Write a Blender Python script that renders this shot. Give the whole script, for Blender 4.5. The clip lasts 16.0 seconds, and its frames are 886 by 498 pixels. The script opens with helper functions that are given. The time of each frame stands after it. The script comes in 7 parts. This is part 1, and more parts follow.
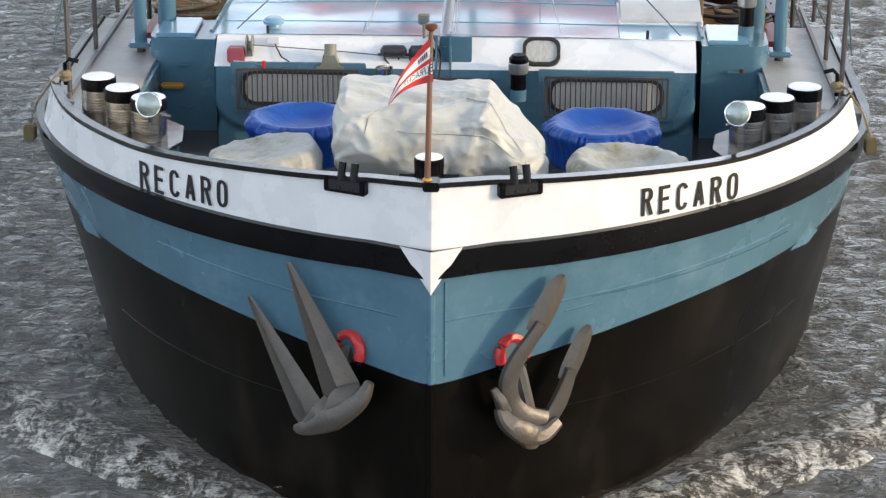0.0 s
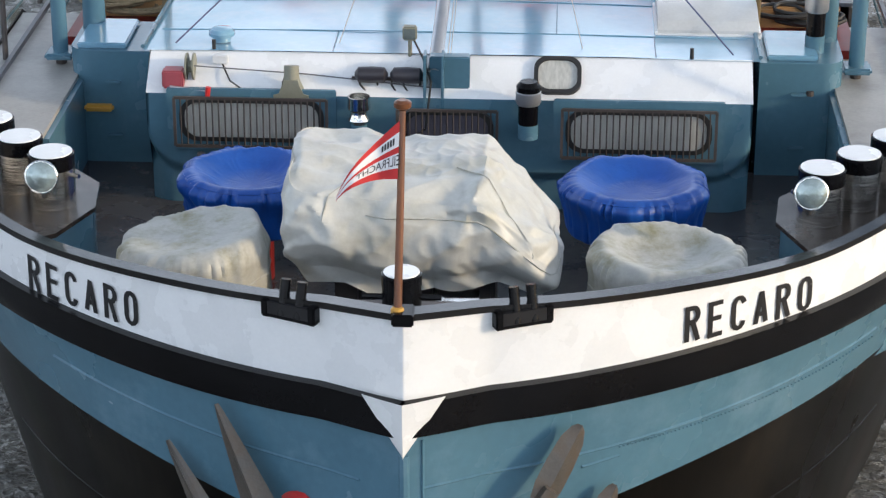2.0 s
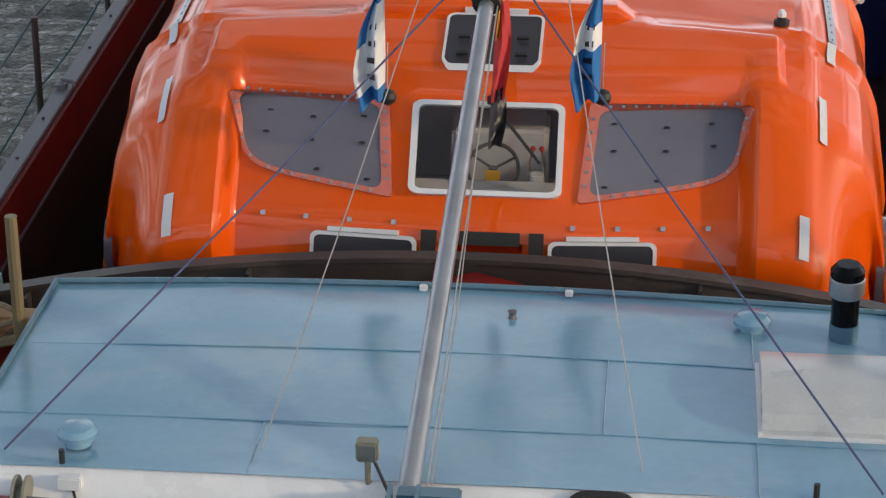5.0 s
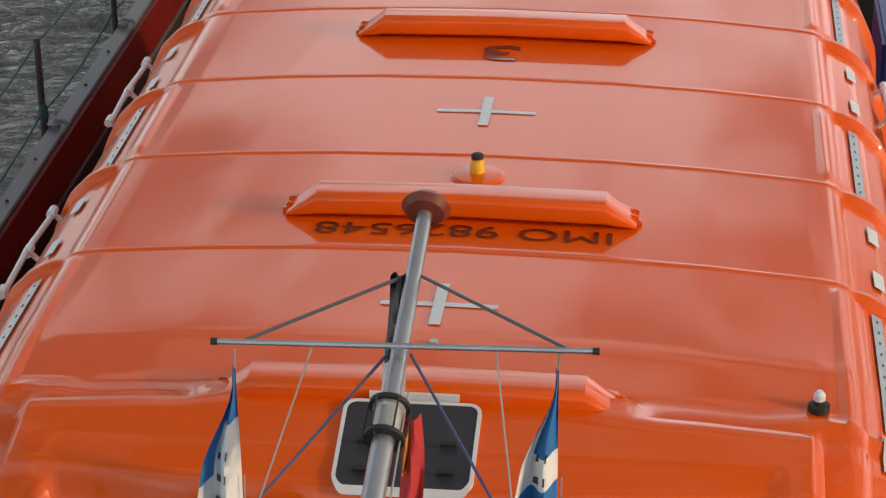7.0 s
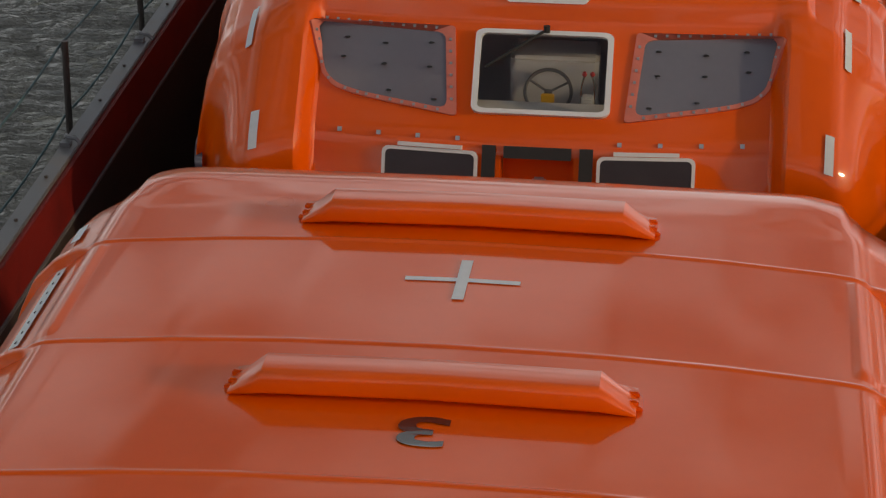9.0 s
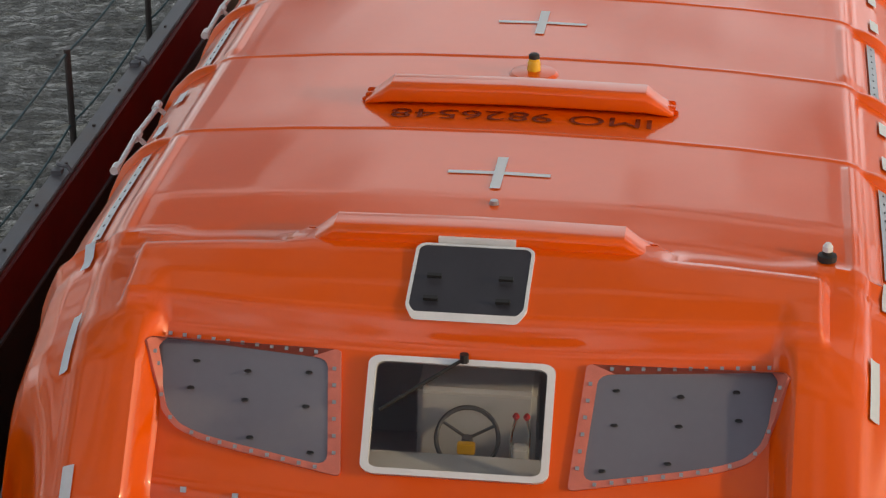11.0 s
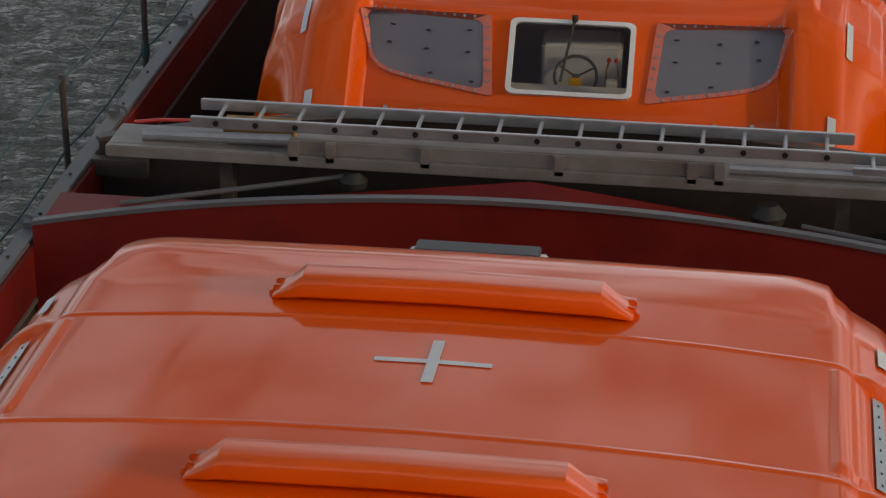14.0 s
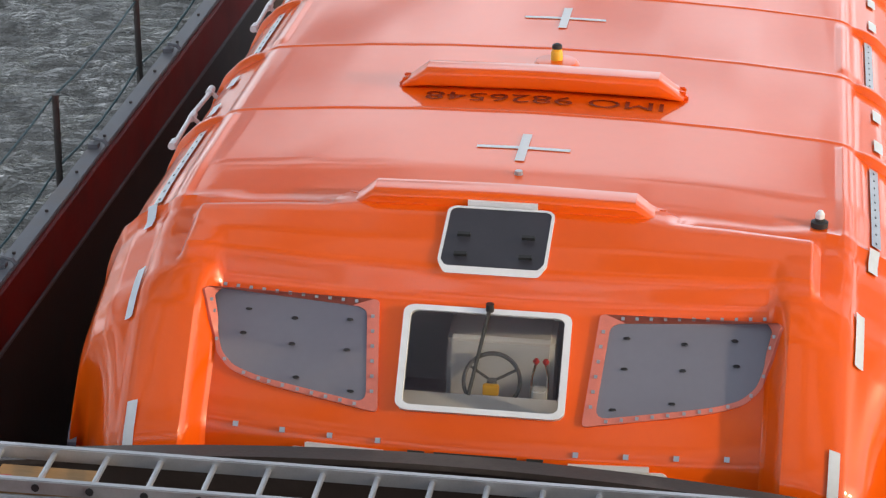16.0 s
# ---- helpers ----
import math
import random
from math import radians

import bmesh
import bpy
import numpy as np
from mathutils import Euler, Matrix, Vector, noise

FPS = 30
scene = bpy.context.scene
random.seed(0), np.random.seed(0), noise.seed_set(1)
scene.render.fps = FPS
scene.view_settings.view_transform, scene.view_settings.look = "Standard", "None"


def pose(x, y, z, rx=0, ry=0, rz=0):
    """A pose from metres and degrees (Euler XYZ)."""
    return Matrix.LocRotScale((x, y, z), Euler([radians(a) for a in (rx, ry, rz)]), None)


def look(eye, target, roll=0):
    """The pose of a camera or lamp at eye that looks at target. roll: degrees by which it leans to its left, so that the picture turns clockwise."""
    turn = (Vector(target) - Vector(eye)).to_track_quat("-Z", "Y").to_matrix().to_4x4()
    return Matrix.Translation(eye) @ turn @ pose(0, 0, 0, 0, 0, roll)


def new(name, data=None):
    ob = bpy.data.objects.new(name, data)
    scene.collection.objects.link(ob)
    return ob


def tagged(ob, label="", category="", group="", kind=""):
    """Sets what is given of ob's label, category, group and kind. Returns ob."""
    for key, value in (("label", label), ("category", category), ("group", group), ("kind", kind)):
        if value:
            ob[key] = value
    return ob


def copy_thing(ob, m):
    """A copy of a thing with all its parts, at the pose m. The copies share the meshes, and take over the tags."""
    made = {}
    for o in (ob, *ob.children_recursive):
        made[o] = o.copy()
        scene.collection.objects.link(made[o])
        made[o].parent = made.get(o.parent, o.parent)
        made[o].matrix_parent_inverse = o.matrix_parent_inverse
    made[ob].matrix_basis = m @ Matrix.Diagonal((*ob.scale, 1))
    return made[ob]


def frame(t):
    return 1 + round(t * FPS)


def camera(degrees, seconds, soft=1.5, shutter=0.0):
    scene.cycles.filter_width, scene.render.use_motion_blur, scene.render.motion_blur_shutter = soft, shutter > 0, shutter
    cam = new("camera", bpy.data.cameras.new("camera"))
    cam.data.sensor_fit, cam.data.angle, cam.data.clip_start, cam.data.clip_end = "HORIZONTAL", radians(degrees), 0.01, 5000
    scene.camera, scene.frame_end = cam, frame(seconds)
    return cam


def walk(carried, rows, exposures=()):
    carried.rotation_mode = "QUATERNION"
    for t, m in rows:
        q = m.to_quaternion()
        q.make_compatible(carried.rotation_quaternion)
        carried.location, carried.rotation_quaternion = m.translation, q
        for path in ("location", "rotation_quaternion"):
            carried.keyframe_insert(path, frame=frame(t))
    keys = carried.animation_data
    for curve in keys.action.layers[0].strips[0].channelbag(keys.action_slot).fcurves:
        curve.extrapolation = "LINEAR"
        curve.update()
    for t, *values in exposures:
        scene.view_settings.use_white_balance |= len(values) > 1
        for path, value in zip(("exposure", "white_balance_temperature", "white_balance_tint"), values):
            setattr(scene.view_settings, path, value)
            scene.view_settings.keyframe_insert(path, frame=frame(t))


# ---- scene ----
cam = camera(20.67, 16.0, soft=1.3)
EYE_Z, OFF_X, OFF_Y, DRIFT = 9.75, -0.856, 19.5, 0.0201
PATH = [  # seconds, ship's way in metres, camera yaw, tilt down, lean
    (0, 0, 2.23, 19.66, 0.24),
    (0.5, 1.4, 2.43, 20.59, 0.21),
    (1, 2.81, 2.6, 21.53, 0.21),
    (1.5, 4.21, 2.78, 22.42, 0.17),
    (2, 5.63, 2.99, 23.17, 0.12),
    (2.5, 7.02, 3.28, 23.82, 0.09),
    (3, 8.44, 3.64, 24.32, 0),
    (3.2, 9, 3.79, 24.51, -0.03),
    (5.3, 14.86, 5.66, 24.81, -0.06),
    (5.5, 15.44, 5.76, 24.79, -0.04),
    (6, 16.84, 5.9, 24.67, -0.18),
    (6.5, 18.19, 5.99, 24.67, -0.28),
    (7, 19.52, 6.06, 24.48, -0.17),
    (7.5, 20.84, 6.17, 24.47, -0.18),
    (8, 22.21, 6.3, 24.42, -0.11),
    (8.5, 23.53, 6.6, 24.49, -0.04),
    (9, 24.88, 7.04, 24.48, -0.07),
    (11.5, 31.54, 7.51, 24.12, -0.03),
    (12, 32.89, 7.37, 23.99, -0.01),
    (12.5, 34.21, 7.43, 23.97, 0.22),
    (13, 35.54, 7.55, 23.81, 0.27),
    (13.5, 36.8, 7.68, 23.78, 0.41),
    (14, 38.07, 7.79, 23.53, 0.41),
    (14.5, 39.39, 7.91, 23.44, 0.53),
    (15, 40.79, 7.97, 23.37, 0.48),
    (15.5, 42.22, 8.09, 23.43, 0.34),
    (16, 43.69, 8.19, 23.42, 0.37),
]

# The camera stands on a bridge and only pans and tilts; the ship passes beneath it.
walk(cam, [(t, pose(0, 0, EYE_Z, 90 - tilt, 0, yaw) @ pose(0, 0, 0, 0, 0, lean)) for t, way, yaw, tilt, lean in PATH],
     exposures=[(0, 0.2, 6350, 10), (1.5, 0.12, 6200, 10), (3.2, -0.15, 6100, 10), (5.3, -0.56, 6600, 10), (6.3, -0.44, 6850, 10), (7.1, -0.72, 7150, 10), (8.0, -1.06, 7300, 10), (9.2, -1.20, 7300, 10), (11.5, -0.75, 7050, 10), (12.5, -1.11, 7100, 10), (14.0, -1.22, 6950, 10), (15.0, -0.42, 6500, 10), (16, -0.19, 6550, 10)])


def ship_at(t_way):
    return Matrix.Translation((OFF_X - DRIFT * t_way, OFF_Y - t_way, 0))


# ---- light ----
world = bpy.data.worlds.new("sky")
scene.world = world
world.use_nodes = True
wn, wl = world.node_tree.nodes, world.node_tree.links
wn.clear()
sky = wn.new("ShaderNodeTexSky")
sky.sky_type, sky.sun_disc = "NISHITA", False
sky.sun_elevation, sky.sun_rotation = radians(16), radians(104)
sky.air_density, sky.dust_density = 1.0, 2.0
coord = wn.new("ShaderNodeTexCoord")
mapn = wn.new("ShaderNodeMapping")
mapn.inputs["Scale"].default_value = (1.0, 1.0, 2.6)
clouds = wn.new("ShaderNodeTexNoise")
clouds.inputs["Scale"].default_value, clouds.inputs["Detail"].default_value, clouds.inputs["Roughness"].default_value = 4.6, 8, 0.60
ramp = wn.new("ShaderNodeValToRGB")
ramp.color_ramp.elements[0].position, ramp.color_ramp.elements[1].position = 0.43, 0.59
mixc = wn.new("ShaderNodeMix")
mixc.data_type = "RGBA"
skyback = wn.new("ShaderNodeBackground")
wout = wn.new("ShaderNodeOutputWorld")
wl.new(coord.outputs["Generated"], mapn.inputs["Vector"])
wl.new(mapn.outputs["Vector"], clouds.inputs["Vector"])
wl.new(clouds.outputs["Fac"], ramp.inputs["Fac"])
wl.new(ramp.outputs["Color"], mixc.inputs["Factor"])
wl.new(sky.outputs["Color"], mixc.inputs["A"])
# clouds pale towards the hazy horizon, greyer overhead
sep = wn.new("ShaderNodeSeparateXYZ")
wl.new(coord.outputs["Generated"], sep.inputs["Vector"])
haze = wn.new("ShaderNodeMapRange")
haze.inputs["From Min"].default_value, haze.inputs["From Max"].default_value = 0.05, 0.75
haze.inputs["To Min"].default_value, haze.inputs["To Max"].default_value = 2.35, 0.58
wl.new(sep.outputs["Z"], haze.inputs["Value"])
tone = wn.new("ShaderNodeVectorMath")
tone.operation = "SCALE"
tone.inputs[0].default_value = (11.2, 12.1, 13.4)
wl.new(haze.outputs["Result"], tone.inputs["Scale"])
wl.new(tone.outputs["Vector"], mixc.inputs["B"])
wl.new(mixc.outputs["Result"], skyback.inputs["Color"])
skyback.inputs["Strength"].default_value = 0.12
wl.new(skyback.outputs["Background"], wout.inputs["Surface"])

sun = new("sun", bpy.data.lights.new("sun", "SUN"))
sun.data.energy, sun.data.angle, sun.data.color = 2.6, radians(2.0), (1.0, 0.78, 0.50)
# low, from the camera's side and to starboard of the view
SUN_AZ, SUN_EL = radians(104), radians(16)
sun.matrix_world = look((0, 0, 0), (-math.sin(SUN_AZ) * math.cos(SUN_EL), -math.cos(SUN_AZ) * math.cos(SUN_EL), -math.sin(SUN_EL)))


# ---- materials ----
def mat(name, color, rough=0.5, metal=0.0, spec=0.5, coat=0.0, crough=0.06, vary=0.12, scale=3.0, bump=0.0, bscale=40.0, dirt_or_sheen=None, dirt_at=0.62, dirt_scale=1.5, stretch=(1, 1, 1), emit=0.0, alpha=1.0, glass=0.0, rvar=0.1):
    """Two scales of colour variation, fine relief, and stains or painted sheen in a given second colour."""
    m = bpy.data.materials.new(name)
    m.use_nodes = True
    n, l = m.node_tree.nodes, m.node_tree.links
    b = n["Principled BSDF"]
    tc = n.new("ShaderNodeTexCoord")
    mp = n.new("ShaderNodeMapping")
    mp.inputs["Scale"].default_value = stretch
    l.new(tc.outputs["Object"], mp.inputs["Vector"])
    big = n.new("ShaderNodeTexNoise")
    big.inputs["Scale"].default_value, big.inputs["Detail"].default_value = scale, 5
    fine = n.new("ShaderNodeTexNoise")
    fine.inputs["Scale"].default_value, fine.inputs["Detail"].default_value = scale * 14, 4
    for q in (big, fine):
        l.new(mp.outputs["Vector"], q.inputs["Vector"])
    add = n.new("ShaderNodeMath")
    add.operation = "MULTIPLY_ADD"
    l.new(fine.outputs["Fac"], add.inputs[0])
    add.inputs[1].default_value = 0.4
    l.new(big.outputs["Fac"], add.inputs[2])
    rng = n.new("ShaderNodeMapRange")
    rng.inputs["From Min"].default_value, rng.inputs["From Max"].default_value = 0.45, 0.95
    rng.inputs["To Min"].default_value, rng.inputs["To Max"].default_value = 1 - vary, 1 + vary
    l.new(add.outputs[0], rng.inputs["Value"])
    hsv = n.new("ShaderNodeHueSaturation")
    hsv.inputs["Color"].default_value = (*color, 1)
    l.new(rng.outputs["Result"], hsv.inputs["Value"])
    out = hsv.outputs["Color"]
    if dirt_or_sheen:
        dn = n.new("ShaderNodeTexNoise")
        dn.inputs["Scale"].default_value, dn.inputs["Detail"].default_value, dn.inputs["Roughness"].default_value = dirt_scale, 8, 0.65
        l.new(mp.outputs["Vector"], dn.inputs["Vector"])
        dr = n.new("ShaderNodeMapRange")
        dr.inputs["From Min"].default_value, dr.inputs["From Max"].default_value = dirt_at - 0.12, dirt_at + 0.1
        l.new(dn.outputs["Fac"], dr.inputs["Value"])
        mx = n.new("ShaderNodeMix")
        mx.data_type = "RGBA"
        l.new(dr.outputs["Result"], mx.inputs["Factor"])
        l.new(out, mx.inputs["A"])
        mx.inputs["B"].default_value = (*dirt_or_sheen, 1)
        out = mx.outputs["Result"]
    l.new(out, b.inputs["Base Color"])
    rr = n.new("ShaderNodeMapRange")
    rr.inputs["To Min"].default_value, rr.inputs["To Max"].default_value = max(rough - rvar, 0.03), min(rough + rvar, 1)
    l.new(big.outputs["Fac"], rr.inputs["Value"])
    l.new(rr.outputs["Result"], b.inputs["Roughness"])
    b.inputs["Metallic"].default_value = metal
    b.inputs["Specular IOR Level"].default_value = spec
    b.inputs["Coat Weight"].default_value = coat
    b.inputs["Coat Roughness"].default_value = crough
    b.inputs["Transmission Weight"].default_value = glass
    if bump:
        bn = n.new("ShaderNodeTexNoise")
        bn.inputs["Scale"].default_value, bn.inputs["Detail"].default_value = bscale, 4
        l.new(mp.outputs["Vector"], bn.inputs["Vector"])
        bp = n.new("ShaderNodeBump")
        bp.inputs["Strength"].default_value, bp.inputs["Distance"].default_value = bump, 0.02
        l.new(bn.outputs["Fac"], bp.inputs["Height"])
        l.new(bp.outputs["Normal"], b.inputs["Normal"])
    return m


GEL = mat("orange gelcoat", (0.80, 0.100, 0.003), 0.30, spec=0.12, coat=0.70, crough=0.035, vary=0.04, scale=0.7, bump=0.02, bscale=1.3, rvar=0.06)
WHITE = mat("white gloss paint", (0.79, 0.80, 0.81), 0.28, vary=0.05, bump=0.06, bscale=2.5)
BLACK = mat("black gloss paint", (0.005, 0.005, 0.006), 0.18, spec=0.16, vary=0.3, bump=0.05, bscale=6)
CAPBLACK = mat("polished black rail paint", (0.006, 0.006, 0.007), 0.14, spec=0.5, vary=0.3, bump=0.05, bscale=6)
# the brown upright streaks are reflections and sunlit sheen put into the hull colour
HULLBLACK = mat("black hull paint", (0.0045, 0.0038, 0.003), 0.30, spec=0.12, vary=0.35, scale=0.9, bump=0.12, bscale=2.2, dirt_or_sheen=(0.018, 0.014, 0.010), dirt_at=0.62, stretch=(1, 1, 0.35))
BLUE = mat("blue-grey ship paint", (0.082, 0.175, 0.240), 0.26, vary=0.10, scale=1.2, bump=0.06, bscale=3, dirt_or_sheen=(0.13, 0.23, 0.30), dirt_at=0.64)
ROOFBLUE = mat("pale blue roof paint", (0.17, 0.34, 0.47), 0.20, coat=0.55, crough=0.10, vary=0.10, scale=1.0, bump=0.22, bscale=2.0, dirt_or_sheen=(0.25, 0.38, 0.47), dirt_at=0.6)
RED = mat("red oxide paint", (0.16, 0.012, 0.010), 0.42, spec=0.3, vary=0.12, scale=1.4, bump=0.04, bscale=4, dirt_or_sheen=(0.10, 0.009, 0.008), dirt_at=0.60)
REDLEAD = mat("boot-top red", (0.45, 0.05, 0.03), 0.5, vary=0.2)
STEEL = mat("grey weathered steel", (0.105, 0.11, 0.125), 0.42, vary=0.15, scale=2, bump=0.08, dirt_or_sheen=(0.12, 0.10, 0.09), dirt_at=0.62)
DARKSTEEL = mat("dark brown coaming steel", (0.050, 0.041, 0.038), 0.5, vary=0.2, scale=1.5, bump=0.08, dirt_or_sheen=(0.11, 0.09, 0.08))
HOLD = mat("dark hold plating", (0.028, 0.021, 0.020), 0.6, vary=0.3, scale=1.2, bump=0.1, dirt_or_sheen=(0.05, 0.03, 0.025))
DECK = mat("wet dark deck plate", (0.046, 0.043, 0.048), 0.22, spec=0.5, vary=0.35, scale=1.3, bump=0.06, bscale=8, dirt_or_sheen=(0.07, 0.068, 0.068), dirt_at=0.56, rvar=0.2)
WETPLATE = mat("wet brown-black plate", (0.030, 0.023, 0.019), 0.16, spec=0.30, vary=0.4, scale=2, bump=0.10, bscale=6, dirt_or_sheen=(0.075, 0.06, 0.05), dirt_at=0.60, rvar=0.12)
WALKDECK = mat("worn grey walkway plate", (0.33, 0.32, 0.30), 0.45, vary=0.18, scale=2, bump=0.1, dirt_or_sheen=(0.2, 0.19, 0.17))
GALV = mat("galvanised aluminium", (0.42, 0.43, 0.45), 0.34, metal=0.75, vary=0.12, scale=6, bump=0.05)
ALU = mat("dull aluminium", (0.27, 0.255, 0.25), 0.42, metal=0.4, vary=0.16, scale=5, bump=0.08, dirt_or_sheen=(0.22, 0.19, 0.17), dirt_at=0.6)
CHROME = mat("polished stainless steel", (0.78, 0.77, 0.75), 0.14, metal=1.0, vary=0.1, scale=9, bump=0.12, bscale=14, rvar=0.06)
WORNSTEEL = mat("rope-worn bare steel", (0.55, 0.53, 0.50), 0.24, metal=0.95, vary=0.25, scale=3, bump=0.15, bscale=9, stretch=(0.4, 0.4, 6), dirt_or_sheen=(0.12, 0.09, 0.06), dirt_at=0.60, dirt_scale=3)
PLASTICW = mat("white plastic", (0.72, 0.73, 0.74), 0.35, vary=0.06)
DARKPANEL = mat("charcoal hatch panel", (0.032, 0.030, 0.038), 0.42, vary=0.15, scale=4)
RUBBER = mat("black rubber", (0.02, 0.02, 0.02), 0.6, vary=0.2)
TARP = mat("pale grey canvas", (0.50, 0.50, 0.47), 0.42, vary=0.10, scale=2.5, bump=0.22, bscale=9, dirt_or_sheen=(0.36, 0.35, 0.29), dirt_at=0.62)
OLDTARP = mat("mossy grey canvas", (0.42, 0.42, 0.39), 0.5, vary=0.14, scale=3, bump=0.25, bscale=10, dirt_or_sheen=(0.22, 0.21, 0.12), dirt_at=0.60, dirt_scale=3.2)
BLUETARP = mat("bright blue tarpaulin", (0.010, 0.075, 0.36), 0.36, vary=0.15, scale=4, bump=0.25, bscale=9)
GREYCAST = mat("grey galvanised anchor casting", (0.10, 0.090, 0.080), 0.40, metal=0.35, vary=0.28, scale=4, bump=0.25, bscale=22, dirt_or_sheen=(0.10, 0.075, 0.055), dirt_at=0.6, dirt_scale=4)
WOOD = mat("varnished wood", (0.13, 0.045, 0.015), 0.35, vary=0.3, scale=8, stretch=(1, 1, 0.1))
TIMBER = mat("raw timber", (0.42, 0.24, 0.10), 0.6, vary=0.25, scale=5, stretch=(0.2, 1, 1))
YELLOW = mat("yellow plastic", (0.75, 0.42, 0.02), 0.4, vary=0.08)
TAPE = mat("silver reflective tape", (0.62, 0.65, 0.68), 0.35, vary=0.05, scale=20)
INK = mat("dark lettering paint", (0.012, 0.012, 0.014), 0.4, vary=0.1)
GLOSSINK = mat("glossy dark lettering film", (0.012, 0.012, 0.014), 0.22, coat=0.8, crough=0.05, vary=0.1)
SEALANT = mat("faded orange bolted rim", (0.62, 0.17, 0.12), 0.45, vary=0.12, scale=9)
PALEGREY = mat("grey interior moulding", (0.68, 0.68, 0.69), 0.5, vary=0.06)
ROPE = mat("weathered rope", (0.22, 0.17, 0.10), 0.85, vary=0.3, scale=20, bump=0.4, bscale=60)
BLUEROPE = mat("teal rope", (0.03, 0.075, 0.085), 0.7, vary=0.2, scale=20)
PURPLEROPE = mat("blue rope", (0.07, 0.085, 0.17), 0.7, vary=0.2, scale=20)
WIRE = mat("pale steel wire", (0.5, 0.48, 0.45), 0.4, metal=0.6, vary=0.1)
GREEN = mat("grey-green casing", (0.22, 0.22, 0.17), 0.5, vary=0.15)
REDPAINT = mat("bright red paint", (0.55, 0.03, 0.03), 0.4, vary=0.1)
OCHRE = mat("ochre paint", (0.55, 0.30, 0.05), 0.5, vary=0.1)
FLAGWHITE = mat("white flag cloth", (0.75, 0.75, 0.76), 0.8, vary=0.05)
FLAGBLUE = mat("blue flag cloth", (0.02, 0.16, 0.42), 0.8, vary=0.08)
FLAGRED = mat("red flag cloth", (0.5, 0.03, 0.03), 0.8, vary=0.08)
FLAGGOLD = mat("gold flag cloth", (0.7, 0.4, 0.03), 0.8, vary=0.08)
CURTAIN = mat("pale net curtain", (0.45, 0.45, 0.42), 0.8, vary=0.2, scale=14, stretch=(3, 1, 0.3))
LENS = mat("lamp glass lens", (0.30, 0.36, 0.36), 0.04, metal=0.6, vary=0.4, scale=9, bump=0.25, bscale=16)
GLASS = mat("clear glass", (0.8, 0.82, 0.84), 0.03, vary=0.0, glass=1.0, rvar=0.0)
TINT = mat("dark glazing", (0.11, 0.105, 0.135), 0.08, vary=0.06, scale=2, rvar=0.03)
SMOKE = mat("smoke-grey glazing", (0.24, 0.235, 0.29), 0.04, spec=0.7, vary=0.05, scale=1.5, glass=0.40, rvar=0.0)


def water_material():
    m = bpy.data.materials.new("brown canal water")
    m.use_nodes = True
    n, l = m.node_tree.nodes, m.node_tree.links
    b = n["Principled BSDF"]
    b.inputs["Base Color"].default_value = (0.15, 0.143, 0.127, 1)
    b.inputs["Roughness"].default_value = 0.06
    b.inputs["IOR"].default_value = 1.33
    tc = n.new("ShaderNodeTexCoord")
    heights = None
    for sc, amp, st in ((3.0, 0.55, (0.7, 1.6, 1)), (7.0, 0.70, (0.7, 1.8, 1)), (17.0, 0.34, (0.8, 1.6, 1))):
        mp = n.new("ShaderNodeMapping")
        mp.inputs["Scale"].default_value, mp.inputs["Rotation"].default_value = st, (0, 0, radians(14))
        l.new(tc.outputs["Object"], mp.inputs["Vector"])
        w = n.new("ShaderNodeTexNoise")
        w.inputs["Scale"].default_value, w.inputs["Detail"].default_value, w.inputs["Distortion"].default_value = sc, 3, 0.6
        l.new(mp.outputs["Vector"], w.inputs["Vector"])
        k = n.new("ShaderNodeMath")
        k.operation = "MULTIPLY_ADD"
        l.new(w.outputs["Fac"], k.inputs[0])
        k.inputs[1].default_value = amp
        if heights:
            l.new(heights, k.inputs[2])
        else:
            k.inputs[2].default_value = 0
        heights = k.outputs[0]
    bp = n.new("ShaderNodeBump")
    bp.inputs["Strength"].default_value, bp.inputs["Distance"].default_value = 1.0, 0.20
    l.new(heights, bp.inputs["Height"])
    l.new(bp.outputs["Normal"], b.inputs["Normal"])
    return m


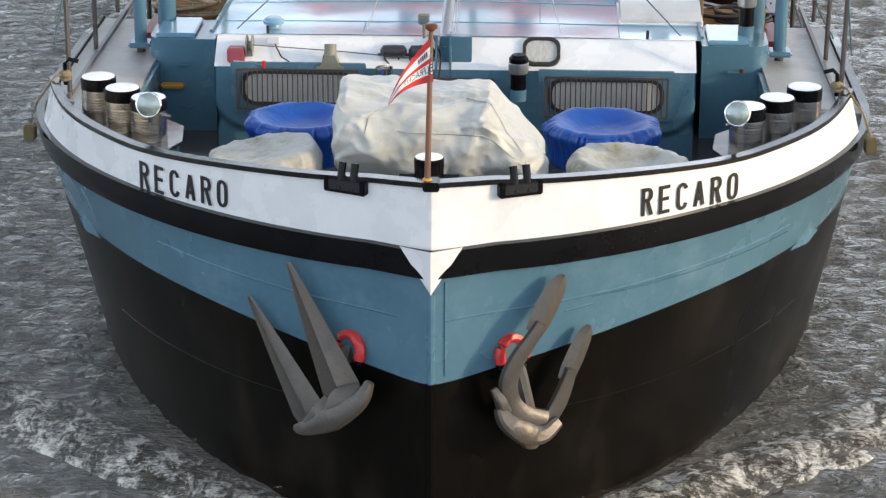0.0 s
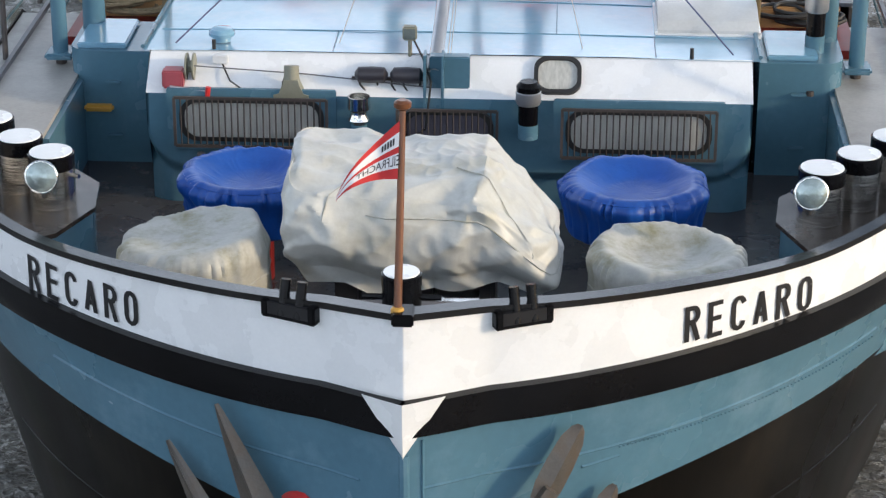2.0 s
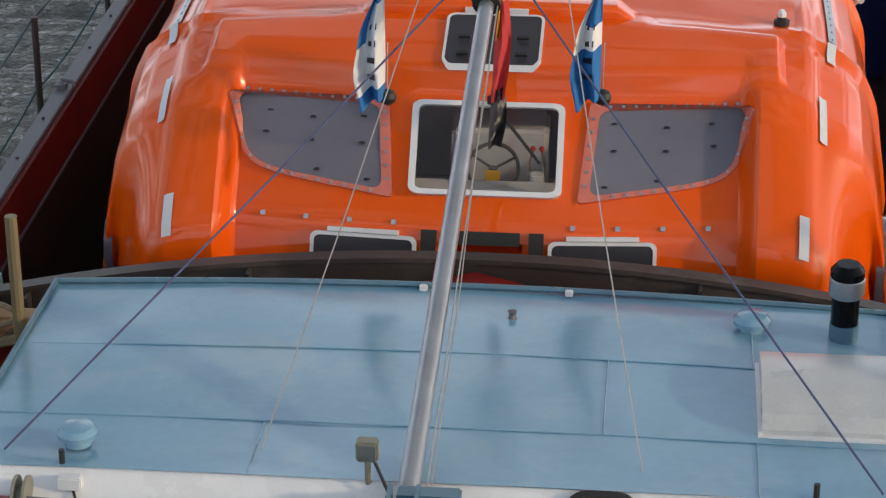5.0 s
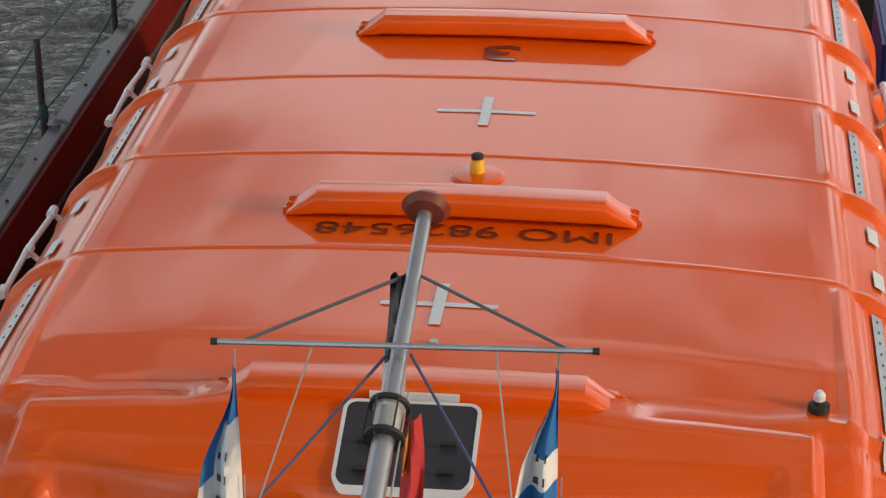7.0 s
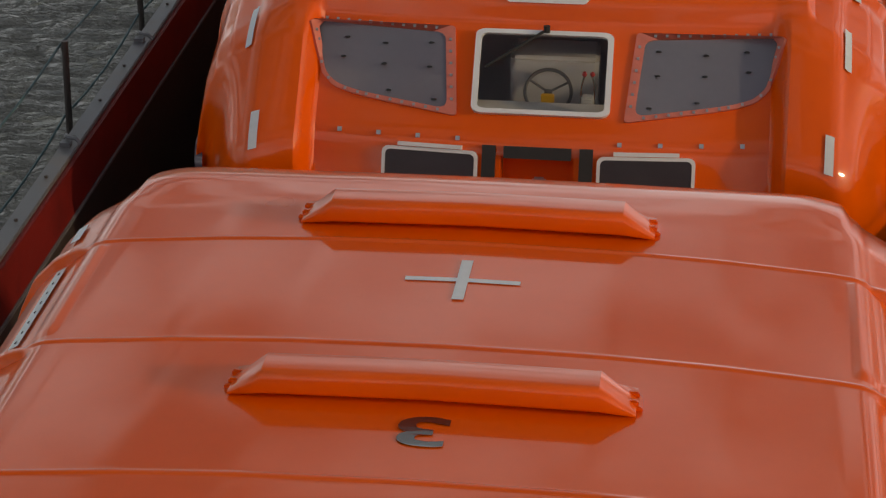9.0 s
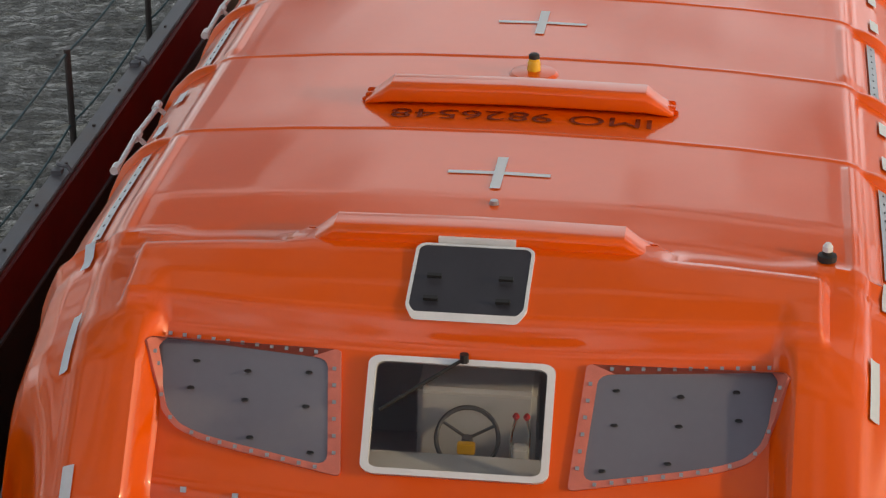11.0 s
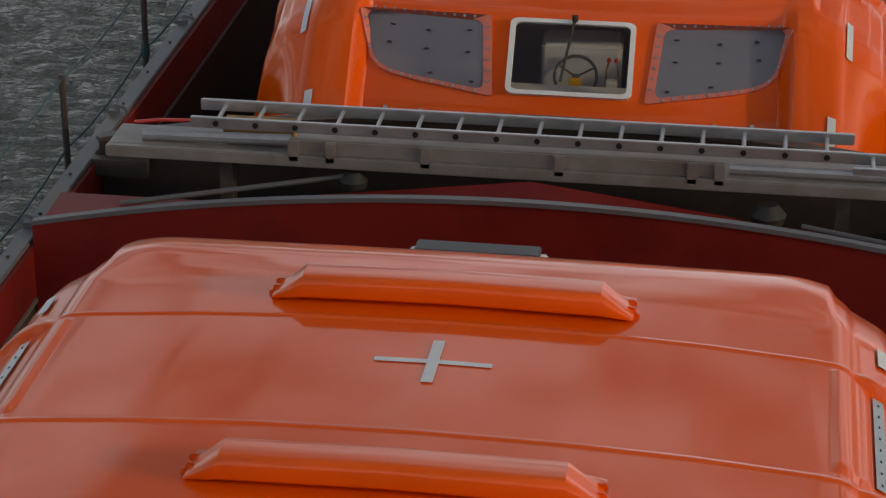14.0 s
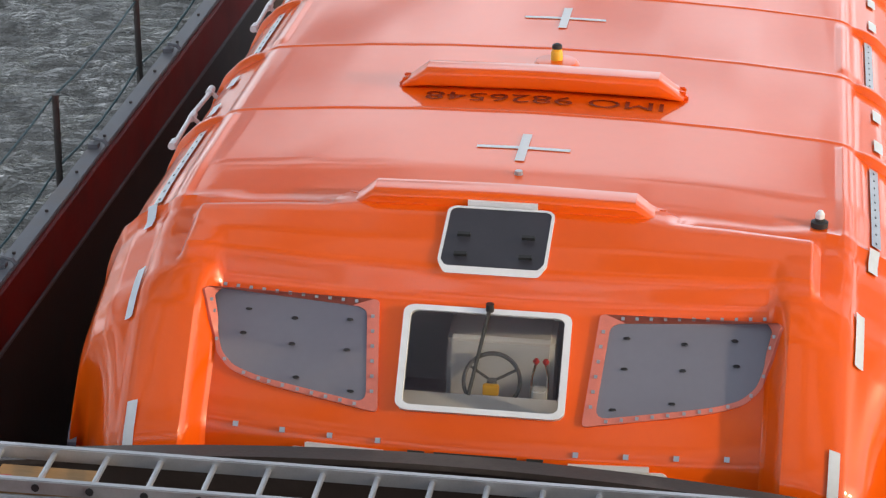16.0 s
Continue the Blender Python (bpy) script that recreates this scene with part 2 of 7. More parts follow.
def foam_material(cover, scale, floor=0.0):
    """White froth in ragged streaks; between them the water beneath shows."""
    m = bpy.data.materials.new("churned wake foam")
    m.use_nodes = True
    n, l = m.node_tree.nodes, m.node_tree.links
    b = n["Principled BSDF"]
    tc = n.new("ShaderNodeTexCoord")
    fac = None
    for sc, st, amp in ((scale, (1.0, 0.6, 1), 0.62), (scale * 3.6, (0.8, 1.3, 1), 0.38)):
        mp = n.new("ShaderNodeMapping")
        mp.inputs["Scale"].default_value = st
        l.new(tc.outputs["Object"], mp.inputs["Vector"])
        f1 = n.new("ShaderNodeTexNoise")
        f1.inputs["Scale"].default_value, f1.inputs["Detail"].default_value, f1.inputs["Roughness"].default_value, f1.inputs["Distortion"].default_value = sc, 8, 0.7, 0.9
        l.new(mp.outputs["Vector"], f1.inputs["Vector"])
        k = n.new("ShaderNodeMath")
        k.operation = "MULTIPLY_ADD"
        l.new(f1.outputs["Fac"], k.inputs[0])
        k.inputs[1].default_value = amp
        if fac:
            l.new(fac, k.inputs[2])
        else:
            k.inputs[2].default_value = 0.0
        fac = k.outputs[0]
    r = n.new("ShaderNodeMapRange")
    r.inputs["From Min"].default_value, r.inputs["From Max"].default_value = cover, cover + 0.14
    l.new(fac, r.inputs["Value"])
    tint = n.new("ShaderNodeMix")
    tint.data_type = "RGBA"
    tint.inputs["A"].default_value, tint.inputs["B"].default_value = (0.10, 0.078, 0.05, 1), (0.80, 0.77, 0.70, 1)
    l.new(r.outputs["Result"], tint.inputs["Factor"])
    l.new(tint.outputs["Result"], b.inputs["Base Color"])
    b.inputs["Roughness"].default_value = 0.6
    see = n.new("ShaderNodeMapRange")
    see.inputs["To Min"].default_value = floor
    l.new(r.outputs["Result"], see.inputs["Value"])
    l.new(see.outputs["Result"], b.inputs["Alpha"])
    bp = n.new("ShaderNodeBump")
    bp.inputs["Strength"].default_value, bp.inputs["Distance"].default_value = 0.9, 0.07
    l.new(fac, bp.inputs["Height"])
    l.new(bp.outputs["Normal"], b.inputs["Normal"])
    return m


WATER, FOAM, CHURN = water_material(), foam_material(0.44, 4.2, 0.18), foam_material(0.55, 5.5, 0.10)

# ---- helpers of this scene ----
MOVERS = []


def thing(name, at, label, category, group="", kind="", moves=True):
    ob = new(name)
    ob.empty_display_size = 0.2
    ob.matrix_basis = Matrix.Translation(at)
    tagged(ob, label, category, group, kind)
    if moves:
        MOVERS.append(ob)
    return ob


def mesh_of(bm, material, smooth=30):
    me = bpy.data.meshes.new("mesh")
    bm.normal_update()
    bm.to_mesh(me)
    bm.free()
    for mm in material if isinstance(material, (list, tuple)) else [material]:
        me.materials.append(mm)
    if smooth:
        me.shade_smooth()
        me.set_sharp_from_angle(angle=radians(smooth))
    return me


def part(name, bm, material, parent, label="", smooth=30):
    ob = new(name, mesh_of(bm, material, smooth))
    ob.parent = parent
    if label:
        ob["label"] = label
    return ob


def again(ob, m, parent=None):
    """Another piece on the same mesh."""
    o = new(ob.name.split(".")[0], ob.data)
    o.parent = parent or ob.parent
    o.matrix_basis = m
    if "label" in ob:
        o["label"] = ob["label"]
    return o


def box(bm, x0, x1, y0, y1, z0, z1, bevel=0.0, m=None):
    g = bmesh.ops.create_cube(bm, size=1)["verts"]
    for q in g:
        q.co = Vector(((x0 + x1) / 2 + q.co.x * (x1 - x0), (y0 + y1) / 2 + q.co.y * (y1 - y0), (z0 + z1) / 2 + q.co.z * (z1 - z0)))
    if bevel:
        es = list({e for q in g for e in q.link_edges})
        r = bmesh.ops.bevel(bm, geom=es, offset=bevel, segments=2, affect="EDGES")
        g = list({q for f in r["faces"] for q in f.verts} | {q for q in g if q.is_valid})
    if m is not None:
        bmesh.ops.transform(bm, matrix=m, verts=g)
    return bm


def boxm(*a, **k):
    return box(bmesh.new(), *a, **k)


def tube(bm, a, b, r, r2=None, seg=12, caps=True):
    a, b = Vector(a), Vector(b)
    d = b - a
    g = bmesh.ops.create_cone(bm, cap_ends=caps, segments=seg, radius1=r, radius2=r if r2 is None else r2, depth=d.length)["verts"]
    bmesh.ops.transform(bm, matrix=Matrix.Translation((a + b) / 2) @ d.to_track_quat("Z", "Y").to_matrix().to_4x4(), verts=g)
    return bm


def tubem(*a, **k):
    return tube(bmesh.new(), *a, **k)


def path_tube(bm, pts, r, seg=6):
    """A bent rod or rope through the points."""
    pts = [Vector(q) for q in pts]
    rings = []
    for i, q in enumerate(pts):
        d = (pts[min(i + 1, len(pts) - 1)] - pts[max(i - 1, 0)]).normalized()
        u = d.cross(Vector((0, 0, 1)) if abs(d.z) < 0.9 else Vector((1, 0, 0))).normalized()
        w = d.cross(u)
        rings.append([bm.verts.new(q + (u * math.cos(2 * math.pi * k / seg) + w * math.sin(2 * math.pi * k / seg)) * r) for k in range(seg)])
    for i in range(len(rings) - 1):
        for k in range(seg):
            bm.faces.new((rings[i][k], rings[i][(k + 1) % seg], rings[i + 1][(k + 1) % seg], rings[i + 1][k]))
    bm.faces.new(rings[0][::-1])
    bm.faces.new(rings[-1])
    return bm


def grid(bm, nu, nv, fn, skip=None, mat_of=None, close=False):
    vs = [[bm.verts.new(fn(i / nu, j / nv)) for j in range(nv + 1)] for i in range(nu + 1)]
    for i in range(nu):
        for j in range(nv):
            if skip and skip((i + 0.5) / nu, (j + 0.5) / nv):
                continue
            f = bm.faces.new((vs[i][j], vs[i + 1][j], vs[i + 1][j + 1], vs[i][j + 1]))
            if mat_of:
                f.material_index = mat_of((i + 0.5) / nu, (j + 0.5) / nv)
    return vs


def lathe(bm, prof, seg=24, at=(0, 0, 0), caps=True):
    """prof: radius, height."""
    rings = [[bm.verts.new((at[0] + r * math.cos(2 * math.pi * k / seg), at[1] + r * math.sin(2 * math.pi * k / seg), at[2] + z)) for k in range(seg)] for r, z in prof]
    for a, b in zip(rings, rings[1:]):
        for k in range(seg):
            bm.faces.new((a[k], a[(k + 1) % seg], b[(k + 1) % seg], b[k]))
    if caps:
        bm.faces.new(rings[0][::-1])
        bm.faces.new(rings[-1])
    return bm


def lathem(*a, **k):
    return lathe(bmesh.new(), *a, **k)


def lerp_table(tab, x):
    for (a, p), (b, q) in zip(tab, tab[1:]):
        if x <= b:
            f = max(0.0, (x - a) / (b - a))
            return p + (q - p) * f
    return tab[-1][1]


def smooth01(a, b, x):
    f = min(1.0, max(0.0, (x - a) / (b - a)))
    return f * f * (3 - 2 * f)


def lettering(text, size, wide=1.0, bold=0.0):
    """The letters as flat outlines, as lists of points and faces, centred."""
    cu = bpy.data.curves.new("letters", "FONT")
    cu.body, cu.size, cu.align_x, cu.align_y, cu.fill_mode = text, size, "CENTER", "CENTER", "FRONT"
    cu.resolution_u, cu.offset = 4, bold
    ob = bpy.data.objects.new("letters", cu)
    me = bpy.data.meshes.new_from_object(ob)
    pts = [(q.co.x * wide, q.co.y) for q in me.vertices]
    faces = [tuple(f.vertices) for f in me.polygons]
    bpy.data.objects.remove(ob)
    bpy.data.curves.remove(cu)
    bpy.data.meshes.remove(me)
    return pts, faces


# ---- water ----
def build_water():
    bm = bmesh.new()
    # fine ripples near the bridge, one sheet out to the horizon
    def axis(lo, hi, step, far):
        out = [lo + i * step for i in range(int((hi - lo) / step) + 1)]
        d, a, b = step, lo, hi
        left, right = [], []
        while b < far:
            d *= 1.6
            a, b = a - d, b + d
            left.append(a), right.append(b)
        return left[::-1] + out + right
    xs, ys = axis(-13.0, 11.0, 0.11, 2500), axis(12.0, 48.0, 0.11, 2500)
    X, Y = np.meshgrid(np.array(xs), np.array(ys), indexing="ij")
    rs = np.random.RandomState(4)
    Zw = np.zeros_like(X)
    for k in range(46):
        lam = 0.30 * 1.035 ** k if k < 26 else rs.uniform(0.28, 0.55)
        th = radians(78) + rs.normal(0, 0.55)
        kx, ky = 2 * math.pi / lam * math.cos(th), 2 * math.pi / lam * math.sin(th)
        Zw += 0.0060 * min(lam, 1.2) ** 0.8 * np.sin(kx * X + ky * Y + rs.uniform(0, 6.28) + 0.8 * np.sin(0.7 * X + 0.4 * Y + k))
    near = (X > -13.2) & (X < 11.2) & (Y > 11.8) & (Y < 48.2)
    Zw = np.where(near, Zw + 0.35 * np.abs(Zw), 0)
    nx, ny = len(xs), len(ys)
    me = bpy.data.meshes.new("water")
    verts = np.stack([X, Y, Zw], -1).reshape(-1, 3)
    idx = np.arange(nx * ny).reshape(nx, ny)
    faces = np.stack([idx[:-1, :-1], idx[1:, :-1], idx[1:, 1:], idx[:-1, 1:]], -1).reshape(-1, 4)
    me.from_pydata(verts.tolist(), [], faces.tolist())
    me.materials.append(WATER)
    me.shade_smooth()
    bm.free()
    tagged(new("water", me), "rippled brown-grey canal water", "water", kind="structure")


build_water()

# ---- the ship ----
HALF, LENGTH = 4.25, 62.0


def hull_xy(u, w):
    """Half breadth and place along the ship at u (0 stem, 1 parallel body) for level w (0 water, 1 rubbing strake)."""
    L, y0, q = 8.6 - 3.6 * w, 0.12 - 0.08 * w, 0.62 + 0.04 * w
    return HALF * max(1e-9, 1 - (1 - u) ** 2) ** q, y0 + u * L


def bow(u, z, out=0.0):
    """A point on the shell; u past 1 runs down the side."""
    w = min(1.0, max(0.0, z / 2.6)) ** 0.9
    if u <= 1:
        x, y = hull_xy(u, w)
        y -= 0.15 * max(0.0, 1 - x / 0.55) ** 1.2
        if z > 2.72:
            x -= 0.10 * smooth01(0.45, 0.76, u) * min(1.0, (z - 2.72) / 0.4)
        return Vector((x + out * (0.35 + 0.65 * u), y - out * (1 - u), z))
    _, y1 = hull_xy(1, w)
    return Vector((HALF + out, y1 + (u - 1) * (LENGTH - y1), z))


def shell_u(k):
    return (k / 0.55) ** 2 if k < 0.55 else 1 + (k - 0.55) / 0.45


def strake_z(u):
    return 2.80 - 0.10 * min(u, 1) - 1.22 * smooth01(1.055, 1.075, u)


def edge_z(u):
    return 1.55 + 0.36 * (1 - math.exp(-min(u, 1) * 9)) - 0.75 * smooth01(1.055, 1.075, u)


def top_z(u):
    return 3.30 + 0.09 * math.exp(-u * 25) - 0.15 * smooth01(0.02, 0.34, u)


def band(name, lo, hi, material, parent, label="", out=0.0, last=1.0, nk=120, nz=5, thick=0.0):
    """A strip of plating round both bows."""
    bm = bmesh.new()
    for side in (-1, 1):
        def at(i, j):
            u = shell_u(i * last)
            a, b = lo(u), hi(u)
            q = bow(u, a + (b - a) * j, out)
            q.x *= side
            return q
        grid(bm, nk, nz, at)
        if thick:
            vs = [[None] * 4 for _ in range(nk + 1)]
            for i in range(nk + 1):
                u = shell_u(i / nk * last)
                for j, (zz, o) in enumerate(((hi(u), out), (hi(u), out - thick), (lo(u), out - thick), (lo(u), out))):
                    q = bow(u, zz, o)
                    q.x = side * max(q.x, 0.0)
                    vs[i][j] = bm.verts.new(q)
            for i in range(nk):
                for j in range(3):
                    bm.faces.new((vs[i][j], vs[i + 1][j], vs[i + 1][j + 1], vs[i][j + 1]))
    bmesh.ops.remove_doubles(bm, verts=bm.verts, dist=0.0005)
    bmesh.ops.recalc_face_normals(bm, faces=bm.faces)
    return part(name, bm, material, parent, label, smooth=40)


ship = thing("cargo_barge", (0, 0, 0), "blue, white and black inland cargo barge under way, loaded with lifeboats", "ship")
BULW = 0.48  # the bulwark runs over this much of the shell parameter
band("boot_top", lambda u: -0.6, lambda u: -0.1 + 0.52 * math.exp(-u * 22), REDLEAD, ship, "red boot-top paint at the waterline", out=0.004)
band("lower_hull", lambda u: -0.1 + 0.52 * math.exp(-u * 22), edge_z, HULLBLACK, ship, "black-painted riveted lower hull", nz=8)
band("upper_hull", edge_z, lambda u: strake_z(u) - 0.24, BLUE, ship, "blue-grey upper hull strip", last=1.0)
band("rubbing_strake", lambda u: strake_z(u) - 0.24, strake_z, BLACK, ship, "black rubbing strake", out=0.07, thick=0.09, nz=3)
band("bulwark", strake_z, top_z, WHITE, ship, "white bulwark", last=BULW, thick=0.06, nz=5)
band("bulwark_cap", lambda u: top_z(u) - 0.028, lambda u: top_z(u) + 0.018, CAPBLACK, ship, "black half-round bulwark rail", out=0.028, last=BULW, thick=0.11, nz=2)
DECK_Z = 1.85


def plate(bm, outline, z0, z1):
    lo = [bm.verts.new((x, y, z0)) for x, y in outline]
    hi = [bm.verts.new((x, y, z1)) for x, y in outline]
    n = len(outline)
    bm.faces.new(lo[::-1])
    bm.faces.new(hi)
    for i in range(n):
        bm.faces.new((lo[i], lo[(i + 1) % n], hi[(i + 1) % n], hi[i]))
    return bm


def bow_outline(inset, y_end, z, n=24):
    right = []
    for i in range(n + 1):
        q = bow((i / n) ** 2, z)
        x = max(q.x - inset, 0.0)
        y = q.y + inset * 0.8
        if y < y_end and x > 0.02:
            right.append((x, y))
    right.append((right[-1][0], y_end))
    return [(-x, y) for x, y in right[::-1]] + right


def build_decks():
    part("foredeck", plate(bmesh.new(), bow_outline(0.07, 8.6, 1.80), DECK_Z - 0.06, DECK_Z), DECK, ship, "wet dark steel foredeck")
    # raised bollard platforms at both bows
    for sx in (-1, 1):
        pts = [(2.64, 3.25), (2.84, 2.75), (3.16, 2.48), (3.54, 2.95), (3.80, 3.7), (3.90, 4.7), (3.45, 4.7), (3.15, 4.35), (2.70, 3.75)]
        pts = [(sx * x, y) for x, y in pts]
        bm = plate(bmesh.new(), pts if sx > 0 else pts[::-1], DECK_Z, 2.66)
        part("side_platform_base", bm, BLUE, ship)
        pts = [(sx * (x - 0.04 if x < 3 else x + 0.02), y - (0.04 if y < 3 else 0)) for x, y in [(abs(a), b) for a, b in pts]]
        part("side_platform_top", plate(bmesh.new(), pts if sx > 0 else pts[::-1], 2.664, 2.70), WETPLATE, ship, "wet steel platform plate")
    # walkways beside the house and the hold
    for sx in (-1, 1):
        x0, x1 = sorted((sx * 3.35, sx * 4.22))
        part("walkway", boxm(x0, x1, 4.7, 8.2, 2.62, 2.66), WALKDECK, ship, "worn grey side walkway")
        x0, x1 = sorted((sx * 3.86, sx * 4.24))
        part("side_deck", boxm(x0, x1, 9.2, LENGTH, 1.50, 1.55), WALKDECK, ship)
        x0, x1 = sorted((sx * 3.3, sx * 3.36))
        part("walkway_wall", boxm(x0, x1, 4.9, 9.2, DECK_Z, 2.62), BLUE, ship)


HOLD_Y0, HOLD_Y1, BULK_Y = 9.15, LENGTH - 1.0, 35.3


def build_hold():
    for sx in (-1, 1):
        def bx(name, a, b, y0, y1, z0, z1, m, label=""):
            x0, x1 = sorted((sx * a, sx * b))
            return part(name, boxm(x0, x1, y0, y1, z0, z1, bevel=0.008), m, ship, label)
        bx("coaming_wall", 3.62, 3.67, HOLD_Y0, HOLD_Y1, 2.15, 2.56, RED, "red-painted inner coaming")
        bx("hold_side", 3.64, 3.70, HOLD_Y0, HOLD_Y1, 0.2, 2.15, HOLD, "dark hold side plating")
        bx("coaming_flange", 3.65, 3.79, HOLD_Y0, HOLD_Y1, 2.56, 2.60, STEEL, "grey coaming top flange")
        bx("coaming_bead", 3.61, 3.635, HOLD_Y0, HOLD_Y1, 2.11, 2.15, STEEL)
        bx("outer_coaming", 3.75, 3.785, HOLD_Y0, HOLD_Y1, 1.55, 2.56, DARKSTEEL)
        # hatch clamps and bolts along the flange
        clamp = None
        for i in range(20):
            y = 10.3 + i * 2.45
            bm = bmesh.new()
            path_tube(bm, [(sx * 3.62, 0, 2.62), (sx * 3.66, 0.01, 2.66), (sx * 3.74, 0.04, 2.66), (sx * 3.77, 0.13, 2.64)], 0.016)
            box(bm, *sorted((sx * 3.70, sx * 3.78)), -0.035, 0.045, 2.598, 2.635)
            if clamp is None:
                clamp = part("hatch_clamp", bm, STEEL, ship)
                clamp.matrix_basis = Matrix.Translation((0, y, 0))
            else:
                bm.free()
                again(clamp, Matrix.Translation((0, y, 0)))
        stud = None
        for i in range(60):
            y = 9.6 + i * 0.82
            if stud is None:
                stud = part("flange_stud", tubem((sx * 3.72, 0, 2.60), (sx * 3.72, 0, 2.618), 0.014, seg=6), DARKSTEEL, ship)
                stud.matrix_basis = Matrix.Translation((0, y, 0))
            else:
                again(stud, Matrix.Translation((0, y, 0)))
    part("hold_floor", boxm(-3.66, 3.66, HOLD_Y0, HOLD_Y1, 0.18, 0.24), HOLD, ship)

    # the arched ends of the hold: web, flange and stiffeners
    def arch(y, crown, side, lower, name, m, flange=0.16, facing=-1, label=""):
        def zt(x):
            return side + (crown - side) * (1 - (x / 3.62) ** 2)
        bm = bmesh.new()
        n = 28
        a = [bm.verts.new((-3.62 + 7.24 * i / n, y, lower)) for i in range(n + 1)]
        b = [bm.verts.new((-3.62 + 7.24 * i / n, y, zt(-3.62 + 7.24 * i / n))) for i in range(n + 1)]
        c = [bm.verts.new((q.co.x, y + 0.05, q.co.z)) for q in b]
        d = [bm.verts.new((q.co.x, y + 0.05, q.co.z)) for q in a]
        for i in range(n):
            bm.faces.new((a[i], a[i + 1], b[i + 1], b[i]))
            bm.faces.new((b[i], b[i + 1], c[i + 1], c[i]))
            bm.faces.new((c[i], c[i + 1], d[i + 1], d[i]))
        part(name, bm, m, ship, label)
        bm = bmesh.new()
        rows = []
        for i in range(n + 1):
            x = -3.62 + 7.24 * i / n
            z = zt(x)
            rows.append([bm.verts.new(q) for q in ((x, y - 0.02 + facing * 0.0, z), (x, y + flange, z), (x, y + flange, z + 0.035), (x, y - 0.02, z + 0.035))])
        for i in range(n):
            for k in range(4):
                bm.faces.new((rows[i][k], rows[i][(k + 1) % 4], rows[i + 1][(k + 1) % 4], rows[i + 1][k]))
        bmesh.ops.recalc_face_normals(bm, faces=bm.faces)
        part(name + "_flange", bm, DARKSTEEL if m is not RED else STEEL, ship)
        return zt
    zt = arch(8.62, 3.10, 2.62, DECK_Z, "forward_coaming", DARKSTEEL, 0.10, label="dark brown arched forward hatch coaming")
    for x in (-2.95, -1.47, 1.45, 2.95):
        bm = boxm(-0.012, 0.012, 8.50, 8.615, DECK_Z, zt(x) - 0.005)
        part("coaming_stiffener", bm, DARKSTEEL, ship).matrix_basis = Matrix.Translation((x, 0, 0))
    # low red ridge between house and coaming
    bm = bmesh.new()
    grid(bm, 30, 2, lambda i, j: Vector((-3.4 + 6.8 * i, 8.2 + 0.4 * j, 2.50 + 0.53 * max(0, 1 - abs(-3.4 + 6.8 * i) / 2.2) + 0.02 * j)))
    part("red_deck_ridge", bm, RED, ship, "red-painted cambered deck strip")
    # transverse bulkhead deck between the second and the third lifeboat
    arch(34.5, 3.12, 2.74, 0.3, "mid_bulkhead", RED, 0.05, label="red arched bulkhead across the hold")
    # after arch coloured near-black, which stands in for the shade below the gangway
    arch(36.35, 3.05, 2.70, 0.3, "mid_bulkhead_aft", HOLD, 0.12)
    bm = bmesh.new()
    grid(bm, 36, 8, lambda i, j: Vector((-3.6 + 7.2 * i, 34.58 + 0.62 * j, 2.70 + 0.02 * j + 0.31 * max(0, 1 - abs(-3.6 + 7.2 * i) / 2.4) * j)))
    part("bulkhead_deck", bm, RED, ship, "red-painted peaked deck between the holds")


build_decks()
build_hold()


# ---- deckhouse ----
HX, HF, HT = 2.56, 5.4, 2.87


def roof_z(y):
    return 3.14 - (y - 5.75) * 0.029


def camber(x, y):
    """The roof sheets arch up towards their after edge."""
    return (0.012 + 0.065 * smooth01(5.8, 8.1, y)) * (1 - (x / 2.63) ** 2)


